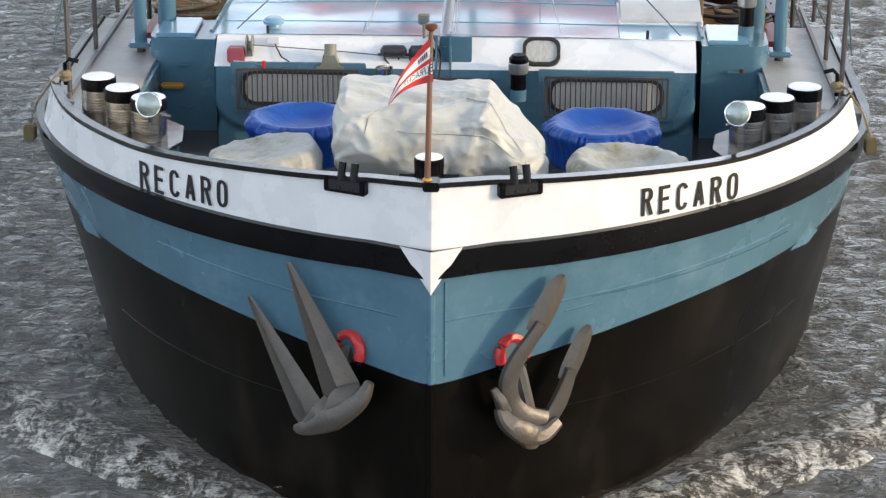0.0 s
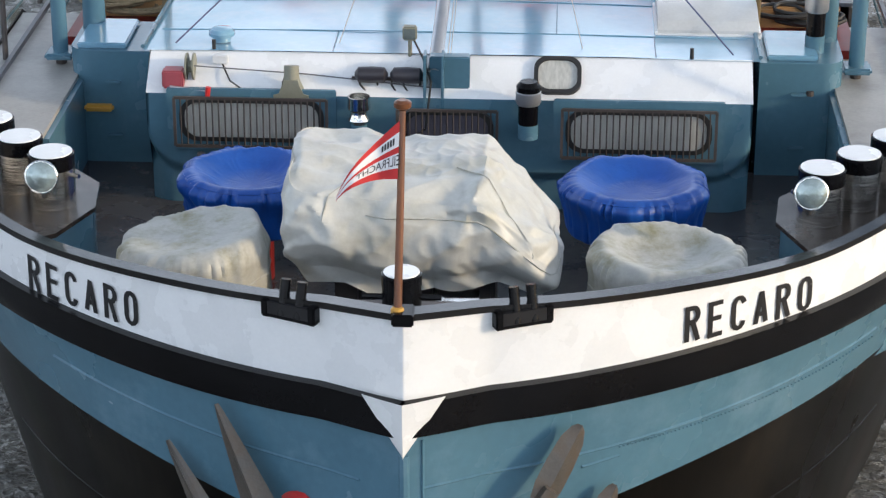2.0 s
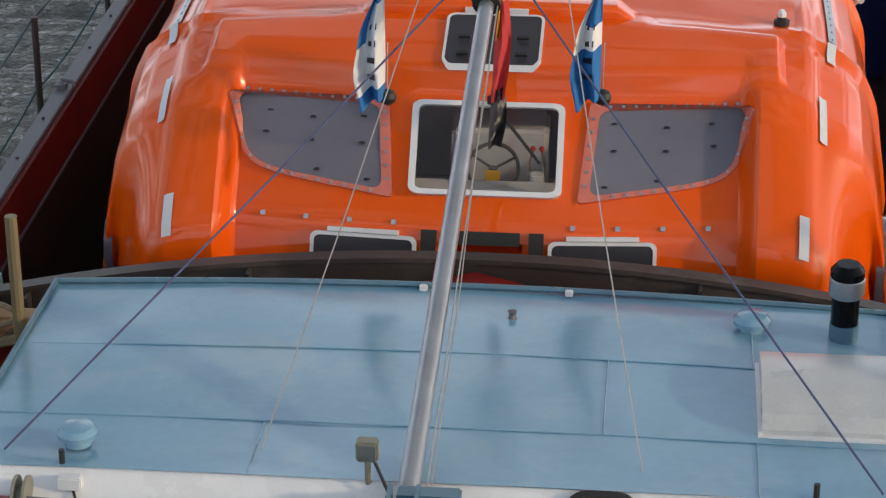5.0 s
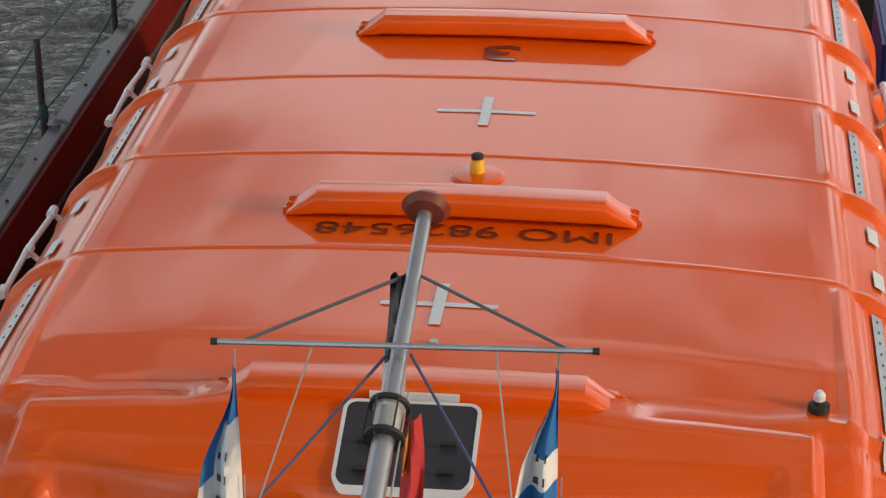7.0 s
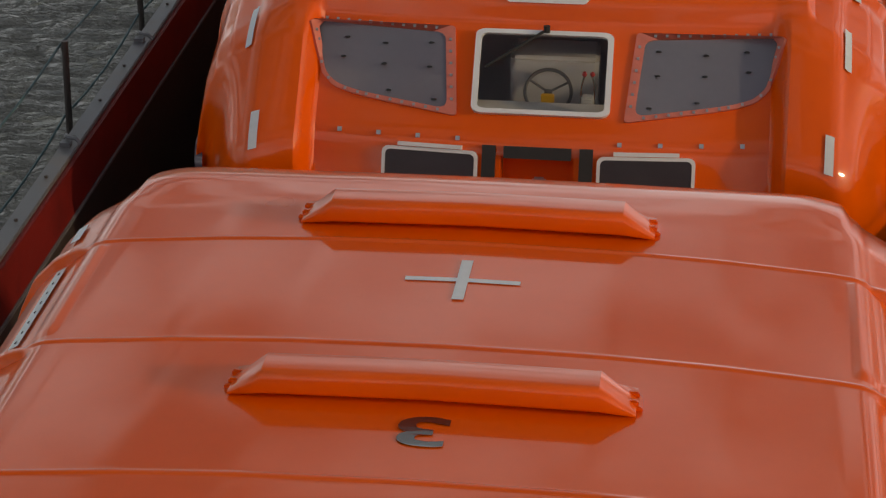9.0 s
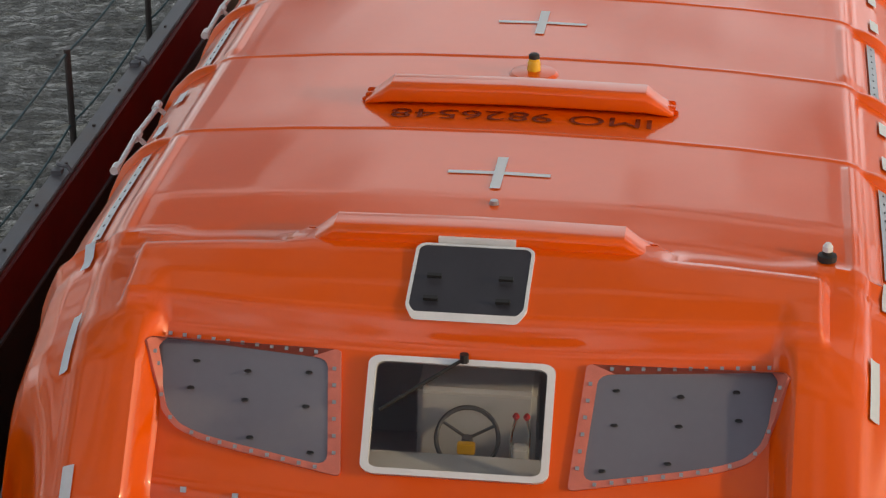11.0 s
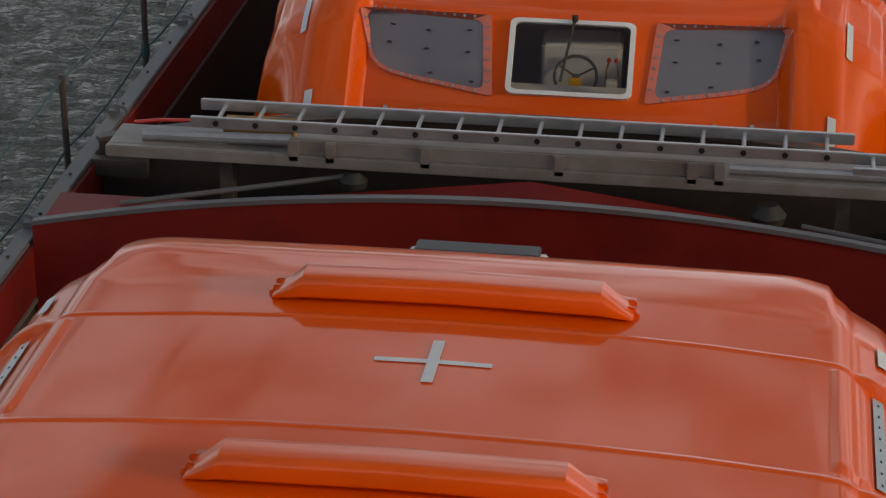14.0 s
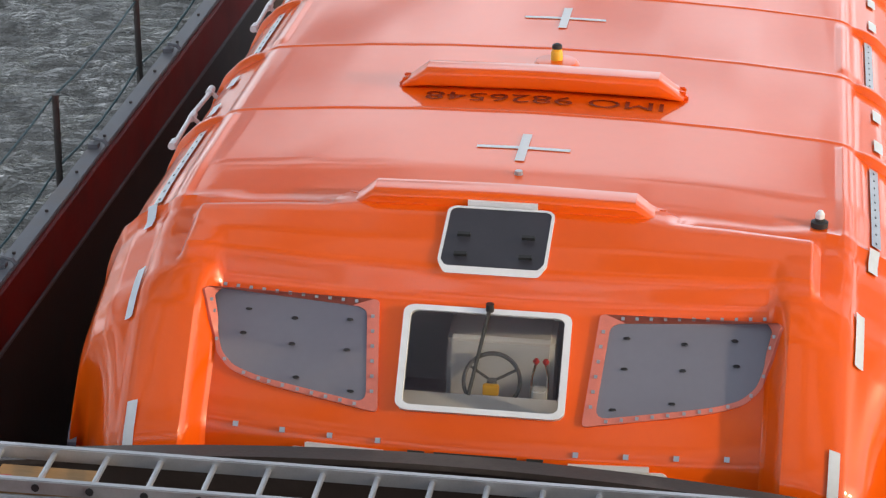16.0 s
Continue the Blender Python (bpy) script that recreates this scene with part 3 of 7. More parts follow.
def build_house():
    # front and sides in one shell: rounded lower corners, upright below, raked above
    bm = bmesh.new()
    def side_x(y):
        return HX + 0.03 * (y - 5.4)
    # front skin: blue up to the white band
    def front(i, j):
        x = -HX + 2 * HX * i
        z = DECK_Z + (HT - DECK_Z) * j
        cx, cz = max(0.0, abs(x) - (HX - 0.36)), max(0.0, 2.20 + 0.36 - z)
        off = math.hypot(cx, cz) - 0.36
        edge = max(0.0, abs(x) - (HX - 0.22)) / 0.22
        return Vector((x, HF + (0.09 + 0.10 * edge ** 2) * smooth01(-0.03, 0.09, off), z))
    grid(bm, 240, 80, front)
    for sx in (-1, 1):
        grid(bm, 10, 4, lambda i, j: Vector((sx * side_x(HF + 2.75 * i), HF + (0.19 * (1 - smooth01(0.30, 0.72, j)) if i == 0 else 2.75 * i), DECK_Z + (min(HT, roof_z(HF + 2.75 * i) - 0.01) - DECK_Z) * j)))
    bmesh.ops.recalc_face_normals(bm, faces=bm.faces)
    part("house_wall", bm, BLUE, ship, "blue-grey lower wall of the forward deckhouse")
    bm = bmesh.new()
    grid(bm, 40, 4, lambda i, j: Vector((-HX + 2 * HX * i, HF + 0.35 * j, HT + (roof_z(5.75) - HT) * j)))
    for sx in (-1, 1):
        a = [bm.verts.new(q) for q in ((sx * HX, HF, HT), (sx * (HX + 0.01), 5.75, roof_z(5.75)), (sx * (HX + 0.08), 7.9, roof_z(7.9)), (sx * (HX + 0.08), 7.9, HT))]
        bm.faces.new(a if sx > 0 else a[::-1])
    part("house_front", bm, WHITE, ship, "white sloping front of the deckhouse")
    # roof sheets
    bm = bmesh.new()
    grid(bm, 60, 60, lambda i, j: Vector((-(HX + 0.07) + 2 * (HX + 0.07) * i, 5.73 + 2.42 * j, roof_z(5.73 + 2.42 * j) + camber(2.63 * (2 * i - 1), 5.73 + 2.42 * j) + 0.006 * noise.noise((7 * i, 4 * j, 1)) + 0.012 * noise.noise((2.5 * i, 2 * j, 5)))))
    part("house_roof", bm, ROOFBLUE, ship, "glossy pale blue sheet roof with soft dents", smooth=60)
    bm = bmesh.new()
    for sx in (-1, 1):
        path_tube(bm, [(sx * (HX + 0.07), 5.75 + k * 0.8, roof_z(5.75 + k * 0.8) + 0.025) for k in range(4)], 0.02)
    path_tube(bm, [(-(HX + 0.05) + 2 * (HX + 0.05) * k / 10, 8.14, roof_z(8.14) + 0.02 + camber(2.61 * (2 * k / 10 - 1), 8.14)) for k in range(11)], 0.02)
    part("roof_rim", bm, BLUE, ship)
    bm = bmesh.new()
    for y in (6.35, 7.25):
        path_tube(bm, [(-HX + 2 * HX * k / 12, y, roof_z(y) + 0.003 + camber(HX * (2 * k / 12 - 1), y)) for k in range(13)], 0.005, seg=4)
    for y0, y1, x in ((5.75, 6.35, -1.0), (6.35, 7.25, 0.9), (7.25, 8.1, 1.75), (5.75, 6.35, 1.75)):
        path_tube(bm, [(x, y, roof_z(y) + 0.003 + camber(x, y)) for y in (y0, (y0 + y1) / 2, y1)], 0.005, seg=4)
    part("roof_seam", bm, ROOFBLUE, ship)
    part("house_back", boxm(-HX, HX, 8.08, 8.12, DECK_Z, 3.05), BLUE, ship)


build_house()


def rounded(w, h, r, n=6):
    pts = []
    for cx, cy, a0 in ((w - r, h - r, 0), (-w + r, h - r, 90), (-w + r, -h + r, 180), (w - r, -h + r, 270)):
        for k in range(n + 1):
            a = radians(a0 + 90 * k / n)
            pts.append((cx + r * math.cos(a), cy + r * math.sin(a)))
    return pts


def ring(bm, outer, inner, fn, thick):
    """A flat frame between two outlines of equal count; fn(x, y, out) gives the place."""
    n = len(outer)
    lv = []
    for o in (0.0, thick):
        lv.append([bm.verts.new(fn(x, y, o)) for x, y in outer])
        lv.append([bm.verts.new(fn(x, y, o)) for x, y in inner])
    for i in range(n):
        j = (i + 1) % n
        bm.faces.new((lv[2][i], lv[2][j], lv[3][j], lv[3][i]))
        bm.faces.new((lv[0][i], lv[0][j], lv[2][j], lv[2][i]))
        bm.faces.new((lv[3][i], lv[3][j], lv[1][j], lv[1][i]))
    bmesh.ops.recalc_face_normals(bm, faces=bm.faces)
    return bm


def slab(bm, outline, fn, o0, o1):
    lo = [bm.verts.new(fn(x, y, o0)) for x, y in outline]
    hi = [bm.verts.new(fn(x, y, o1)) for x, y in outline]
    n = len(outline)
    bm.faces.new(hi)
    for i in range(n):
        bm.faces.new((lo[i], lo[(i + 1) % n], hi[(i + 1) % n], hi[i]))
    bmesh.ops.recalc_face_normals(bm, faces=bm.faces)
    return bm


def house_window(cx, cz, w, h, pane, plinth=True):
    at = lambda x, z, o: Vector((cx + x, HF - o, cz + z))
    win = part("window", ring(bmesh.new(), rounded(w - 0.03, h - 0.025, 0.15), rounded(w - 0.075, h - 0.06, 0.12), at, 0.055), RUBBER, ship, "grilled deckhouse window with black rubber rim")
    if plinth:
        part("backplate", slab(bmesh.new(), rounded(w + 0.075, h + 0.06, 0.02, 2), at, 0, 0.036), BLUE, win)
    part("pane", slab(bmesh.new(), rounded(w - 0.075, h - 0.06, 0.12), at, 0.01, 0.042), pane, win)
    bm = bmesh.new()
    for s in (-1, 1):
        box(bm, cx - w, cx + w, HF - 0.12, HF - 0.10, cz + s * h - 0.012, cz + s * h + 0.012)
        box(bm, cx + s * w - 0.012, cx + s * w + 0.012, HF - 0.12, HF - 0.10, cz - h, cz + h)
    part("grille_frame", bm, DARKSTEEL, win)
    bar = None
    n = int(w * 2 / 0.052)
    for i in range(1, n):
        x = cx - w + 2 * w * i / n
        if bar is None:
            bar = part("grille_bar", tubem((0, HF - 0.11, cz - h), (0, HF - 0.11, cz + h), 0.007, seg=5), DARKSTEEL, win)
            bar.matrix_basis = Matrix.Translation((x, 0, 0))
        else:
            again(bar, Matrix.Translation((x, 0, 0)))


house_window(-1.66, 2.655, 0.645, 0.215, CURTAIN)
house_window(1.61, 2.615, 0.645, 0.215, CURTAIN)
house_window(0.0, 2.60, 0.42, 0.20, TINT, plinth=False)


# ---- lifeboats ----
ROOF = 4.13
SECTION = [(0.0, 0.0), (0.8, 0.012), (1.4, 0.040), (2.0, 0.088), (2.13, 0.105), (2.19, 0.135), (2.22, 0.175), (2.41, 0.285), (2.53, 0.41), (2.63, 0.64), (2.71, 1.02), (2.76, 1.40), (2.72, 1.9), (2.60, 2.6)]
PROFILE = [(8.86, 1.2), (8.92, 2.1), (9.08, 2.66), (9.24, 3.08), (9.37, 3.23), (9.80, 3.76), (9.86, 3.88), (10.1, 3.965), (10.45, 4.06), (10.75, 4.10), (11.2, ROOF), (18.35, ROOF), (18.65, 4.11), (18.87, 4.06), (19.02, 3.95), (19.09, 3.6), (19.15, 2.6), (19.18, 1.4)]
RIBS = (12.28, 13.69, 15.04, 16.44, 17.73)
BOAT_Y = 8.86


def arc_table(pts):
    d = [0.0]
    for (a, b), (c, e) in zip(pts, pts[1:]):
        d.append(d[-1] + math.hypot(c - a, e - b))
    return d


SEC_D, PRO_D = arc_table(SECTION), arc_table(PROFILE)


def along(pts, dist, s, soft=0.05):
    """A place on the broken line, its corners rounded."""
    acc = [0.0, 0.0]
    for k in (-1, -0.5, 0, 0.5, 1):
        q = min(max(s + k * soft, 0.0), dist[-1])
        for i in range(len(dist) - 1):
            if q <= dist[i + 1] or i == len(dist) - 2:
                f = (q - dist[i]) / (dist[i + 1] - dist[i])
                acc[0] += pts[i][0] + (pts[i + 1][0] - pts[i][0]) * f
                acc[1] += pts[i][1] + (pts[i + 1][1] - pts[i][1]) * f
                break
    return acc[0] / 5, acc[1] / 5


SEC_T = [along(SECTION, SEC_D, SEC_D[-1] * i / 300, 0.02) for i in range(301)]
PRO_T = [along(PROFILE, PRO_D, PRO_D[-1] * i / 800, 0.035) for i in range(801)]


def pick(tab, s, total):
    f = min(max(s / total, 0), 1) * (len(tab) - 1)
    i = min(int(f), len(tab) - 2)
    f -= i
    return tab[i][0] + (tab[i + 1][0] - tab[i][0]) * f, tab[i][1] + (tab[i + 1][1] - tab[i][1]) * f


def canopy(sx, v):
    """A place on the lifeboat's canopy: sx metres across the section (signed), v metres along the profile from the bow."""
    sg = 1 if sx >= 0 else -1
    x, drop = pick(SEC_T, abs(sx), SEC_D[-1])
    y, z = pick(PRO_T, v, PRO_D[-1])
    nose = 1 - smooth01(9.75, 10.55, y)
    deep = 1 - smooth01(3.0, 3.95, z) if y < 11 else 0.0
    tail = smooth01(18.6, 19.3, y)
    # windscreen swept back to the sides, cheeks standing forward beside it
    cheek = smooth01(1.69, 1.82, x) * (1 - smooth01(2.3, 2.75, x) * 0.3)
    sweep = nose * (0.15 * min(x / 1.78, 1) ** 2)
    y += sweep
    bulge = smooth01(2.4, 3.0, z) * (1 - smooth01(3.72, 4.0, z)) if y < 11 else 0.0
    y -= 0.24 * cheek * bulge
    # rounded bow corners
    y += 0.95 * deep * smooth01(2.1, 2.72, x) ** 1.6 * 0.7
    y += 0.10 * tail * smooth01(0.8, 2.1, x)
    keep = 1 - 0.85 * (1 - smooth01(9.9, 10.55, y)) * (1 - smooth01(1.85, 2.25, x))
    keep *= 1 - 0.4 * deep * (1 - smooth01(2.3, 2.6, x))
    keep *= 1 - 0.55 * smooth01(18.2, 18.8, y) * (1 - smooth01(2.08, 2.15, x))
    z2 = z - drop * keep
    # the roof's after corners are rounded off
    z2 -= 0.06 * smooth01(18.25, 18.95, y) * smooth01(1.70, 2.22, x) ** 2
    # brow over the windscreen: its raised face ends short of the sides
    if y < 10.62:
        z2 += 0.10 * (1 - smooth01(1.93, 1.99, x)) * smooth01(9.82, 9.89, y - sweep) * (1 - smooth01(10.42, 10.58, y) * (1 if x > 1.05 else 0.25))
    # joint lips across the roof, larger arches at the sides
    rise = 0.0
    for r in RIBS:
        d = abs(y - r)
        if d < 0.12:
            side = smooth01(2.14, 2.34, x) * (1 - smooth01(2.64, 2.71, x))
            rise = max(rise, (0.008 * (1 - smooth01(0.008, 0.026, d))) * (1 - side) + side * 0.060 * (1 - smooth01(0.030, 0.058, d)))
    d = abs(y - (10.55 + 0.12 * (x / 2.2) ** 2))
    if d < 0.12:
        side = smooth01(2.14, 2.34, x) * (1 - smooth01(2.64, 2.71, x))
        rise = max(rise, 0.03 * (1 - side) * (1 - smooth01(0.03, 0.06, d)) * smooth01(1.0, 1.06, x) + side * 0.060 * (1 - smooth01(0.030, 0.058, d)))
    # raised edge trim in every other bay
    if 2.1 < x < 2.28:
        for a, b in ((10.7, 12.2), (13.78, 14.94), (16.55, 17.66)):
            if a < y < b:
                rise = max(rise, 0.014 * smooth01(2.105, 2.12, x))
    nx = min(1.0, drop / 1.2)
    return Vector((sg * (x + rise * nx), y - BOAT_Y, z2 + rise * (1 - 0.5 * nx)))


def surf(sx, v, out):
    e = 0.02
    p = canopy(sx, v)
    n = (canopy(sx + e, v) - canopy(sx - e, v)).cross(canopy(sx, v + e) - canopy(sx, v - e))
    return p + n.normalized() * out


def v_of_y(y):
    lo, hi = 0.0, PRO_D[-1]
    for _ in range(40):
        mid = (lo + hi) / 2
        if pick(PRO_T, mid, PRO_D[-1])[0] < y:
            lo = mid
        else:
            hi = mid
    return lo


V_BOT, V_TOP = v_of_y(9.37), v_of_y(9.80)
V_LOW = v_of_y(9.185) + 0.07


def screen(x, q, out):
    """On the windscreen panel: q 0 at its foot, 1 at its head."""
    return surf(x, V_BOT + (V_TOP - V_BOT) * q, out)


def roof_at(x, y, out):
    return surf(x, v_of_y(y), out)


SIDE_WIN = [(-1.79, 1.03), (-0.68, 0.99), (-0.62, -0.04), (-1.40, 0.12), (-1.58, 0.20), (-1.68, 0.34), (-1.73, 0.58)]


def round_poly(pts, r, n=4):
    """Corners cut to small arcs; r in the polygon's units along each edge, as a share."""
    out = []
    m = len(pts)
    for i in range(m):
        a, b, c = pts[i - 1], pts[i], pts[(i + 1) % m]
        rr = r[i] if isinstance(r, (list, tuple)) else r
        p = (b[0] + (a[0] - b[0]) * rr, b[1] + (a[1] - b[1]) * rr)
        q = (b[0] + (c[0] - b[0]) * rr, b[1] + (c[1] - b[1]) * rr)
        for k in range(n + 1):
            f = k / n
            out.append(((1 - f) ** 2 * p[0] + 2 * f * (1 - f) * b[0] + f * f * q[0], (1 - f) ** 2 * p[1] + 2 * f * (1 - f) * b[1] + f * f * q[1]))
    return out


def shrink(pts, dx, dy):
    cx = sum(p[0] for p in pts) / len(pts)
    cy = sum(p[1] for p in pts) / len(pts)
    w = max(abs(p[0] - cx) for p in pts)
    h = max(abs(p[1] - cy) for p in pts)
    return [(cx + (x - cx) * (1 - dx / w), cy + (y - cy) * (1 - dy / h)) for x, y in pts]


def hood(parent, y, label=""):
    """A moulded lifting-hook fairing across the roof: bevelled bar with open underside and end lugs."""
    L, D, Hh = 0.86, 0.165, 0.160
    bm = bmesh.new()
    prof = [(-D + 0.08, 0.025), (-D - 0.004, 0.032), (-D - 0.014, 0.042), (-D - 0.016, 0.052), (-D - 0.020, Hh - 0.042), (-D - 0.018, Hh - 0.030), (-D - 0.004, Hh - 0.010), (-D + 0.018, Hh), (-D + 0.030, Hh + 0.001), (D - 0.15, Hh + 0.001), (D - 0.135, Hh - 0.004), (D - 0.11, Hh - 0.022), (D - 0.02, 0.05), (D + 0.04, 0.0)]
    st = [(-L - 0.15, 0.16), (-L - 0.05, 0.62), (-L + 0.03, 1.0), (-0.35, 1.0), (0.0, 1.0), (0.35, 1.0), (L - 0.03, 1.0), (L + 0.05, 0.62), (L + 0.15, 0.16)]
    rows = []
    for x, k in st:
        base = roof_at(x, y, 0)
        sag = 0.035 * (1 - smooth01(0.2, 0.5, abs(x)))
        rows.append([bm.verts.new(base + Vector((0, d * (0.75 + 0.25 * k), max(0.012 if i else 0.0, (h if i > 1 else h - sag * (i == 0)) * k)))) for i, (d, h) in enumerate(prof)])
    for a, b in zip(rows, rows[1:]):
        for i in range(len(prof) - 1):
            bm.faces.new((a[i], a[i + 1], b[i + 1], b[i]))
    bm.faces.new(rows[0])
    bm.faces.new(rows[-1][::-1])
    bmesh.ops.recalc_face_normals(bm, faces=bm.faces)
    hd = part("hood", bm, GEL, parent, "moulded orange hood bar across the roof", smooth=35)
    for s in (-1, 1):
        c = roof_at(s * (L + 0.13), y, 0)
        bm = bmesh.new()
        box(bm, -0.05, 0.05, -0.075, 0.075, -0.005, 0.028, bevel=0.008)
        box(bm, -0.03, 0.03, -0.06, -0.03, 0.02, 0.055, bevel=0.008)
        box(bm, -0.03, 0.03, 0.03, 0.06, 0.02, 0.055, bevel=0.008)
        part("hood_lug", bm, GEL, hd).matrix_basis = Matrix.Translation(c)
    return hd


def flat_text(text, size, wide, place, name, parent, label, material=INK, bold=0.0):
    pts, faces = lettering(text, size, wide, bold)
    bm = bmesh.new()
    vs = [bm.verts.new(place(x, y)) for x, y in pts]
    for f in faces:
        try:
            bm.faces.new([vs[i] for i in f])
        except ValueError:
            pass
    return part(name, bm, material, parent, label, smooth=0)


def build_lifeboat(at_y, number, dx=0.0, dz=0.0):
    label = "glossy orange enclosed lifeboat" + (" with roof number " + number if number else "") + " in the hold"
    boat = thing("lifeboat", (dx, at_y, 0.24 + dz), label, "lifeboat", group="lifeboats in the hold")
    boat_z = Matrix.Translation((0, 0, -0.24))

    def up(ob):
        ob.matrix_basis = boat_z @ ob.matrix_basis
        return ob

    # canopy shell with real window openings
    def inside(pts, x, q):
        hit = False
        for (x0, q0), (x1, q1) in zip(pts, pts[1:] + pts[:1]):
            if (q0 > q) != (q1 > q) and x < x0 + (x1 - x0) * (q - q0) / (q1 - q0):
                hit = not hit
        return hit
    hole = shrink(SIDE_WIN, 0.075, 0.085)
    def opening(sx, v):
        q = (v - V_BOT) / (V_TOP - V_BOT)
        if abs(sx) < 0.49 and 0.03 < q < 0.94:
            return True
        if abs(sx) < 0.27 and V_LOW - 0.50 < v < V_LOW - 0.03:
            return True
        return 0 < q < 1.0 and inside(hole, -abs(sx), q)
    bm = bmesh.new()
    T, W = PRO_D[-1], SEC_D[-1]
    # rows packed where there is detail
    marks = sorted(set([round(T * i / 210, 3) for i in range(211)] + [round(v_of_y(r + k * 0.012), 3) for r in RIBS for k in (-7, -6, -5, -3, -2, -1, 0, 1, 2, 3, 5, 6, 7)] + [round(v_of_y(9.3) + 0.02 * i, 3) for i in range(70)]))
    cols = sorted(set([round(-W + 2 * W * i / 96, 3) for i in range(97)] + [round(s * (1.62 + 0.025 * k), 3) for s in (-1, 1) for k in range(48)] + [s * q for s in (-1, 1) for q in (0.27, 0.49)]))
    rows = [[bm.verts.new(canopy(c, m)) for c in cols] for m in marks]
    for i in range(len(marks) - 1):
        for j in range(len(cols) - 1):
            if opening((cols[j] + cols[j + 1]) / 2, (marks[i] + marks[i + 1]) / 2):
                continue
            bm.faces.new((rows[i][j], rows[i][j + 1], rows[i + 1][j + 1], rows[i + 1][j]))
    up(part("canopy", bm, GEL, boat, "glossy orange moulded canopy", smooth=38))
    # hull below the canopy
    bm = bmesh.new()
    for s in (-1, 1):
        grid(bm, 30, 6, lambda i, j: Vector((s * (2.56 - 1.7 * j ** 2) * (1 - 0.85 * max(0, 1 - i * 6) ** 2), 0.35 + 9.9 * i, 1.6 - 1.3 * j)))
    bmesh.ops.recalc_face_normals(bm, faces=bm.faces)
    up(part("hull", bm, GEL, boat, "orange hull", smooth=60))
    for s in (-1, 1):
        bm = path_tube(bmesh.new(), [(s * 2.70, 1.2 + 0.8 * k, 1.95) for k in range(12)], 0.06)
        up(part("fender_rail", bm, RUBBER, boat))
        # side window in its dark rim near the bow
        win = slab(bmesh.new(), round_poly([(0.55, 3.0), (1.5, 3.05), (1.6, 2.2), (0.75, 2.1)], 0.25), lambda y, z, o, s=s: Vector((s * (2.66 + o + 0.08 * smooth01(0.4, 1.2, y)), y + 0.35, z - 0.35)), 0, 0.06)
        up(part("cheek_window", win, TINT, boat, "dark side window"))
    for y in (10.63, 12.84, 15.95, 18.06):
        up(hood(boat, y))
    # retro-reflective crosses
    for y in (11.58, 14.42, 17.23):
        for name, w, h in (("tape_bar", 0.315, 0.024), ("tape_bar", 0.032, 0.25)):
            bm = bmesh.new()
            for a in range(8):
                x0, x1 = -w + 2 * w * a / 8, -w + 2 * w * (a + 1) / 8
                q = [roof_at(x, y + d, 0.006 if h < 0.1 else 0.008) for x, d in ((x0, -h), (x1, -h), (x1, h), (x0, h))]
                bm.faces.new([bm.verts.new(v) for v in q])
            bmesh.ops.remove_doubles(bm, verts=bm.verts, dist=1e-4)
            up(part(name, bm, TAPE, boat, "silver reflective tape"))
    # tape squares in the side pockets and strips down the cheeks
    def tape(sx, v, w, h):
        bm = bmesh.new()
        q = [[surf(sx + a * w, v + b * h, 0.014) for a in (-1, 0, 1)] for b in (-1, -0.33, 0.33, 1)]
        vv = [[bm.verts.new(p) for p in r] for r in q]
        for i in range(3):
            for j in range(2):
                bm.faces.new((vv[i][j], vv[i][j + 1], vv[i + 1][j + 1], vv[i + 1][j]))
        up(part("tape_patch", bm, TAPE, boat, "silver reflective tape"))
    for s in (-1, 1):
        for y in (12.66, 13.28, 15.40, 16.02, 18.15):
            tape(s * 2.44, v_of_y(y), 0.036, 0.11)
        for y, sx in ((10.64, 2.36), (9.86, 2.27), (9.30, 2.13)):
            tape(s * sx, v_of_y(y), 0.034, 0.15)
        # perforated aluminium strips in the cross bays
        for a, b in ((10.85, 12.15), (13.83, 14.88), (16.6, 17.6)):
            bm = bmesh.new()
            n = 6
            vv = [[bm.verts.new(surf(s * (2.39 + w * 0.034), v_of_y(a + (b - a) * i / n), 0.012)) for w in (-1, 1)] for i in range(n + 1)]
            for i in range(n):
                bm.faces.new((vv[i][0], vv[i][1], vv[i + 1][1], vv[i + 1][0]))
            st = up(part("vent_strip", bm, GALV, boat, "perforated aluminium strip"))
            bm = bmesh.new()
            k = int((b - a) / 0.125)
            for i in range(k):
                c = surf(s * 2.39, v_of_y(a + 0.06 + (b - a) * i / k), 0.014)
                box(bm, -0.005, 0.005, -0.009, 0.009, -0.002, 0.002, m=Matrix.Translation(c) @ Matrix.Rotation(s * 0.75, 4, "Y"))
            tagged(part("strip_slot", bm, INK, st), kind="stuff")
        # white grab rails outboard
        for y0 in (12.45, 15.18):
            bm = bmesh.new()
            yy = [y0 - BOAT_Y + k * 0.58 for k in range(3)]
            path_tube(bm, [(s * 2.645, yy[0], 3.66), (s * 2.655, yy[1], 3.68), (s * 2.645, yy[2], 3.66)], 0.019, seg=8)
            for q in yy:
                tube(bm, (s * 2.56, q, 3.58), (s * 2.655, q, 3.67), 0.018, seg=8)
                tube(bm, (s * 2.65, q - 0.05, 3.67), (s * 2.65, q + 0.05, 3.67), 0.030, seg=8)
            up(part("grab_rail", bm, PLASTICW, boat, "white grab rail"))
    # roof lettering, to be read from astern
    up(flat_text("IMO 9826548", 0.225, 1.36, lambda x, y: roof_at(-x + 0.04, 12.55 - y, 0.007), "lettering", boat, "dark painted registration lettering", GLOSSINK))
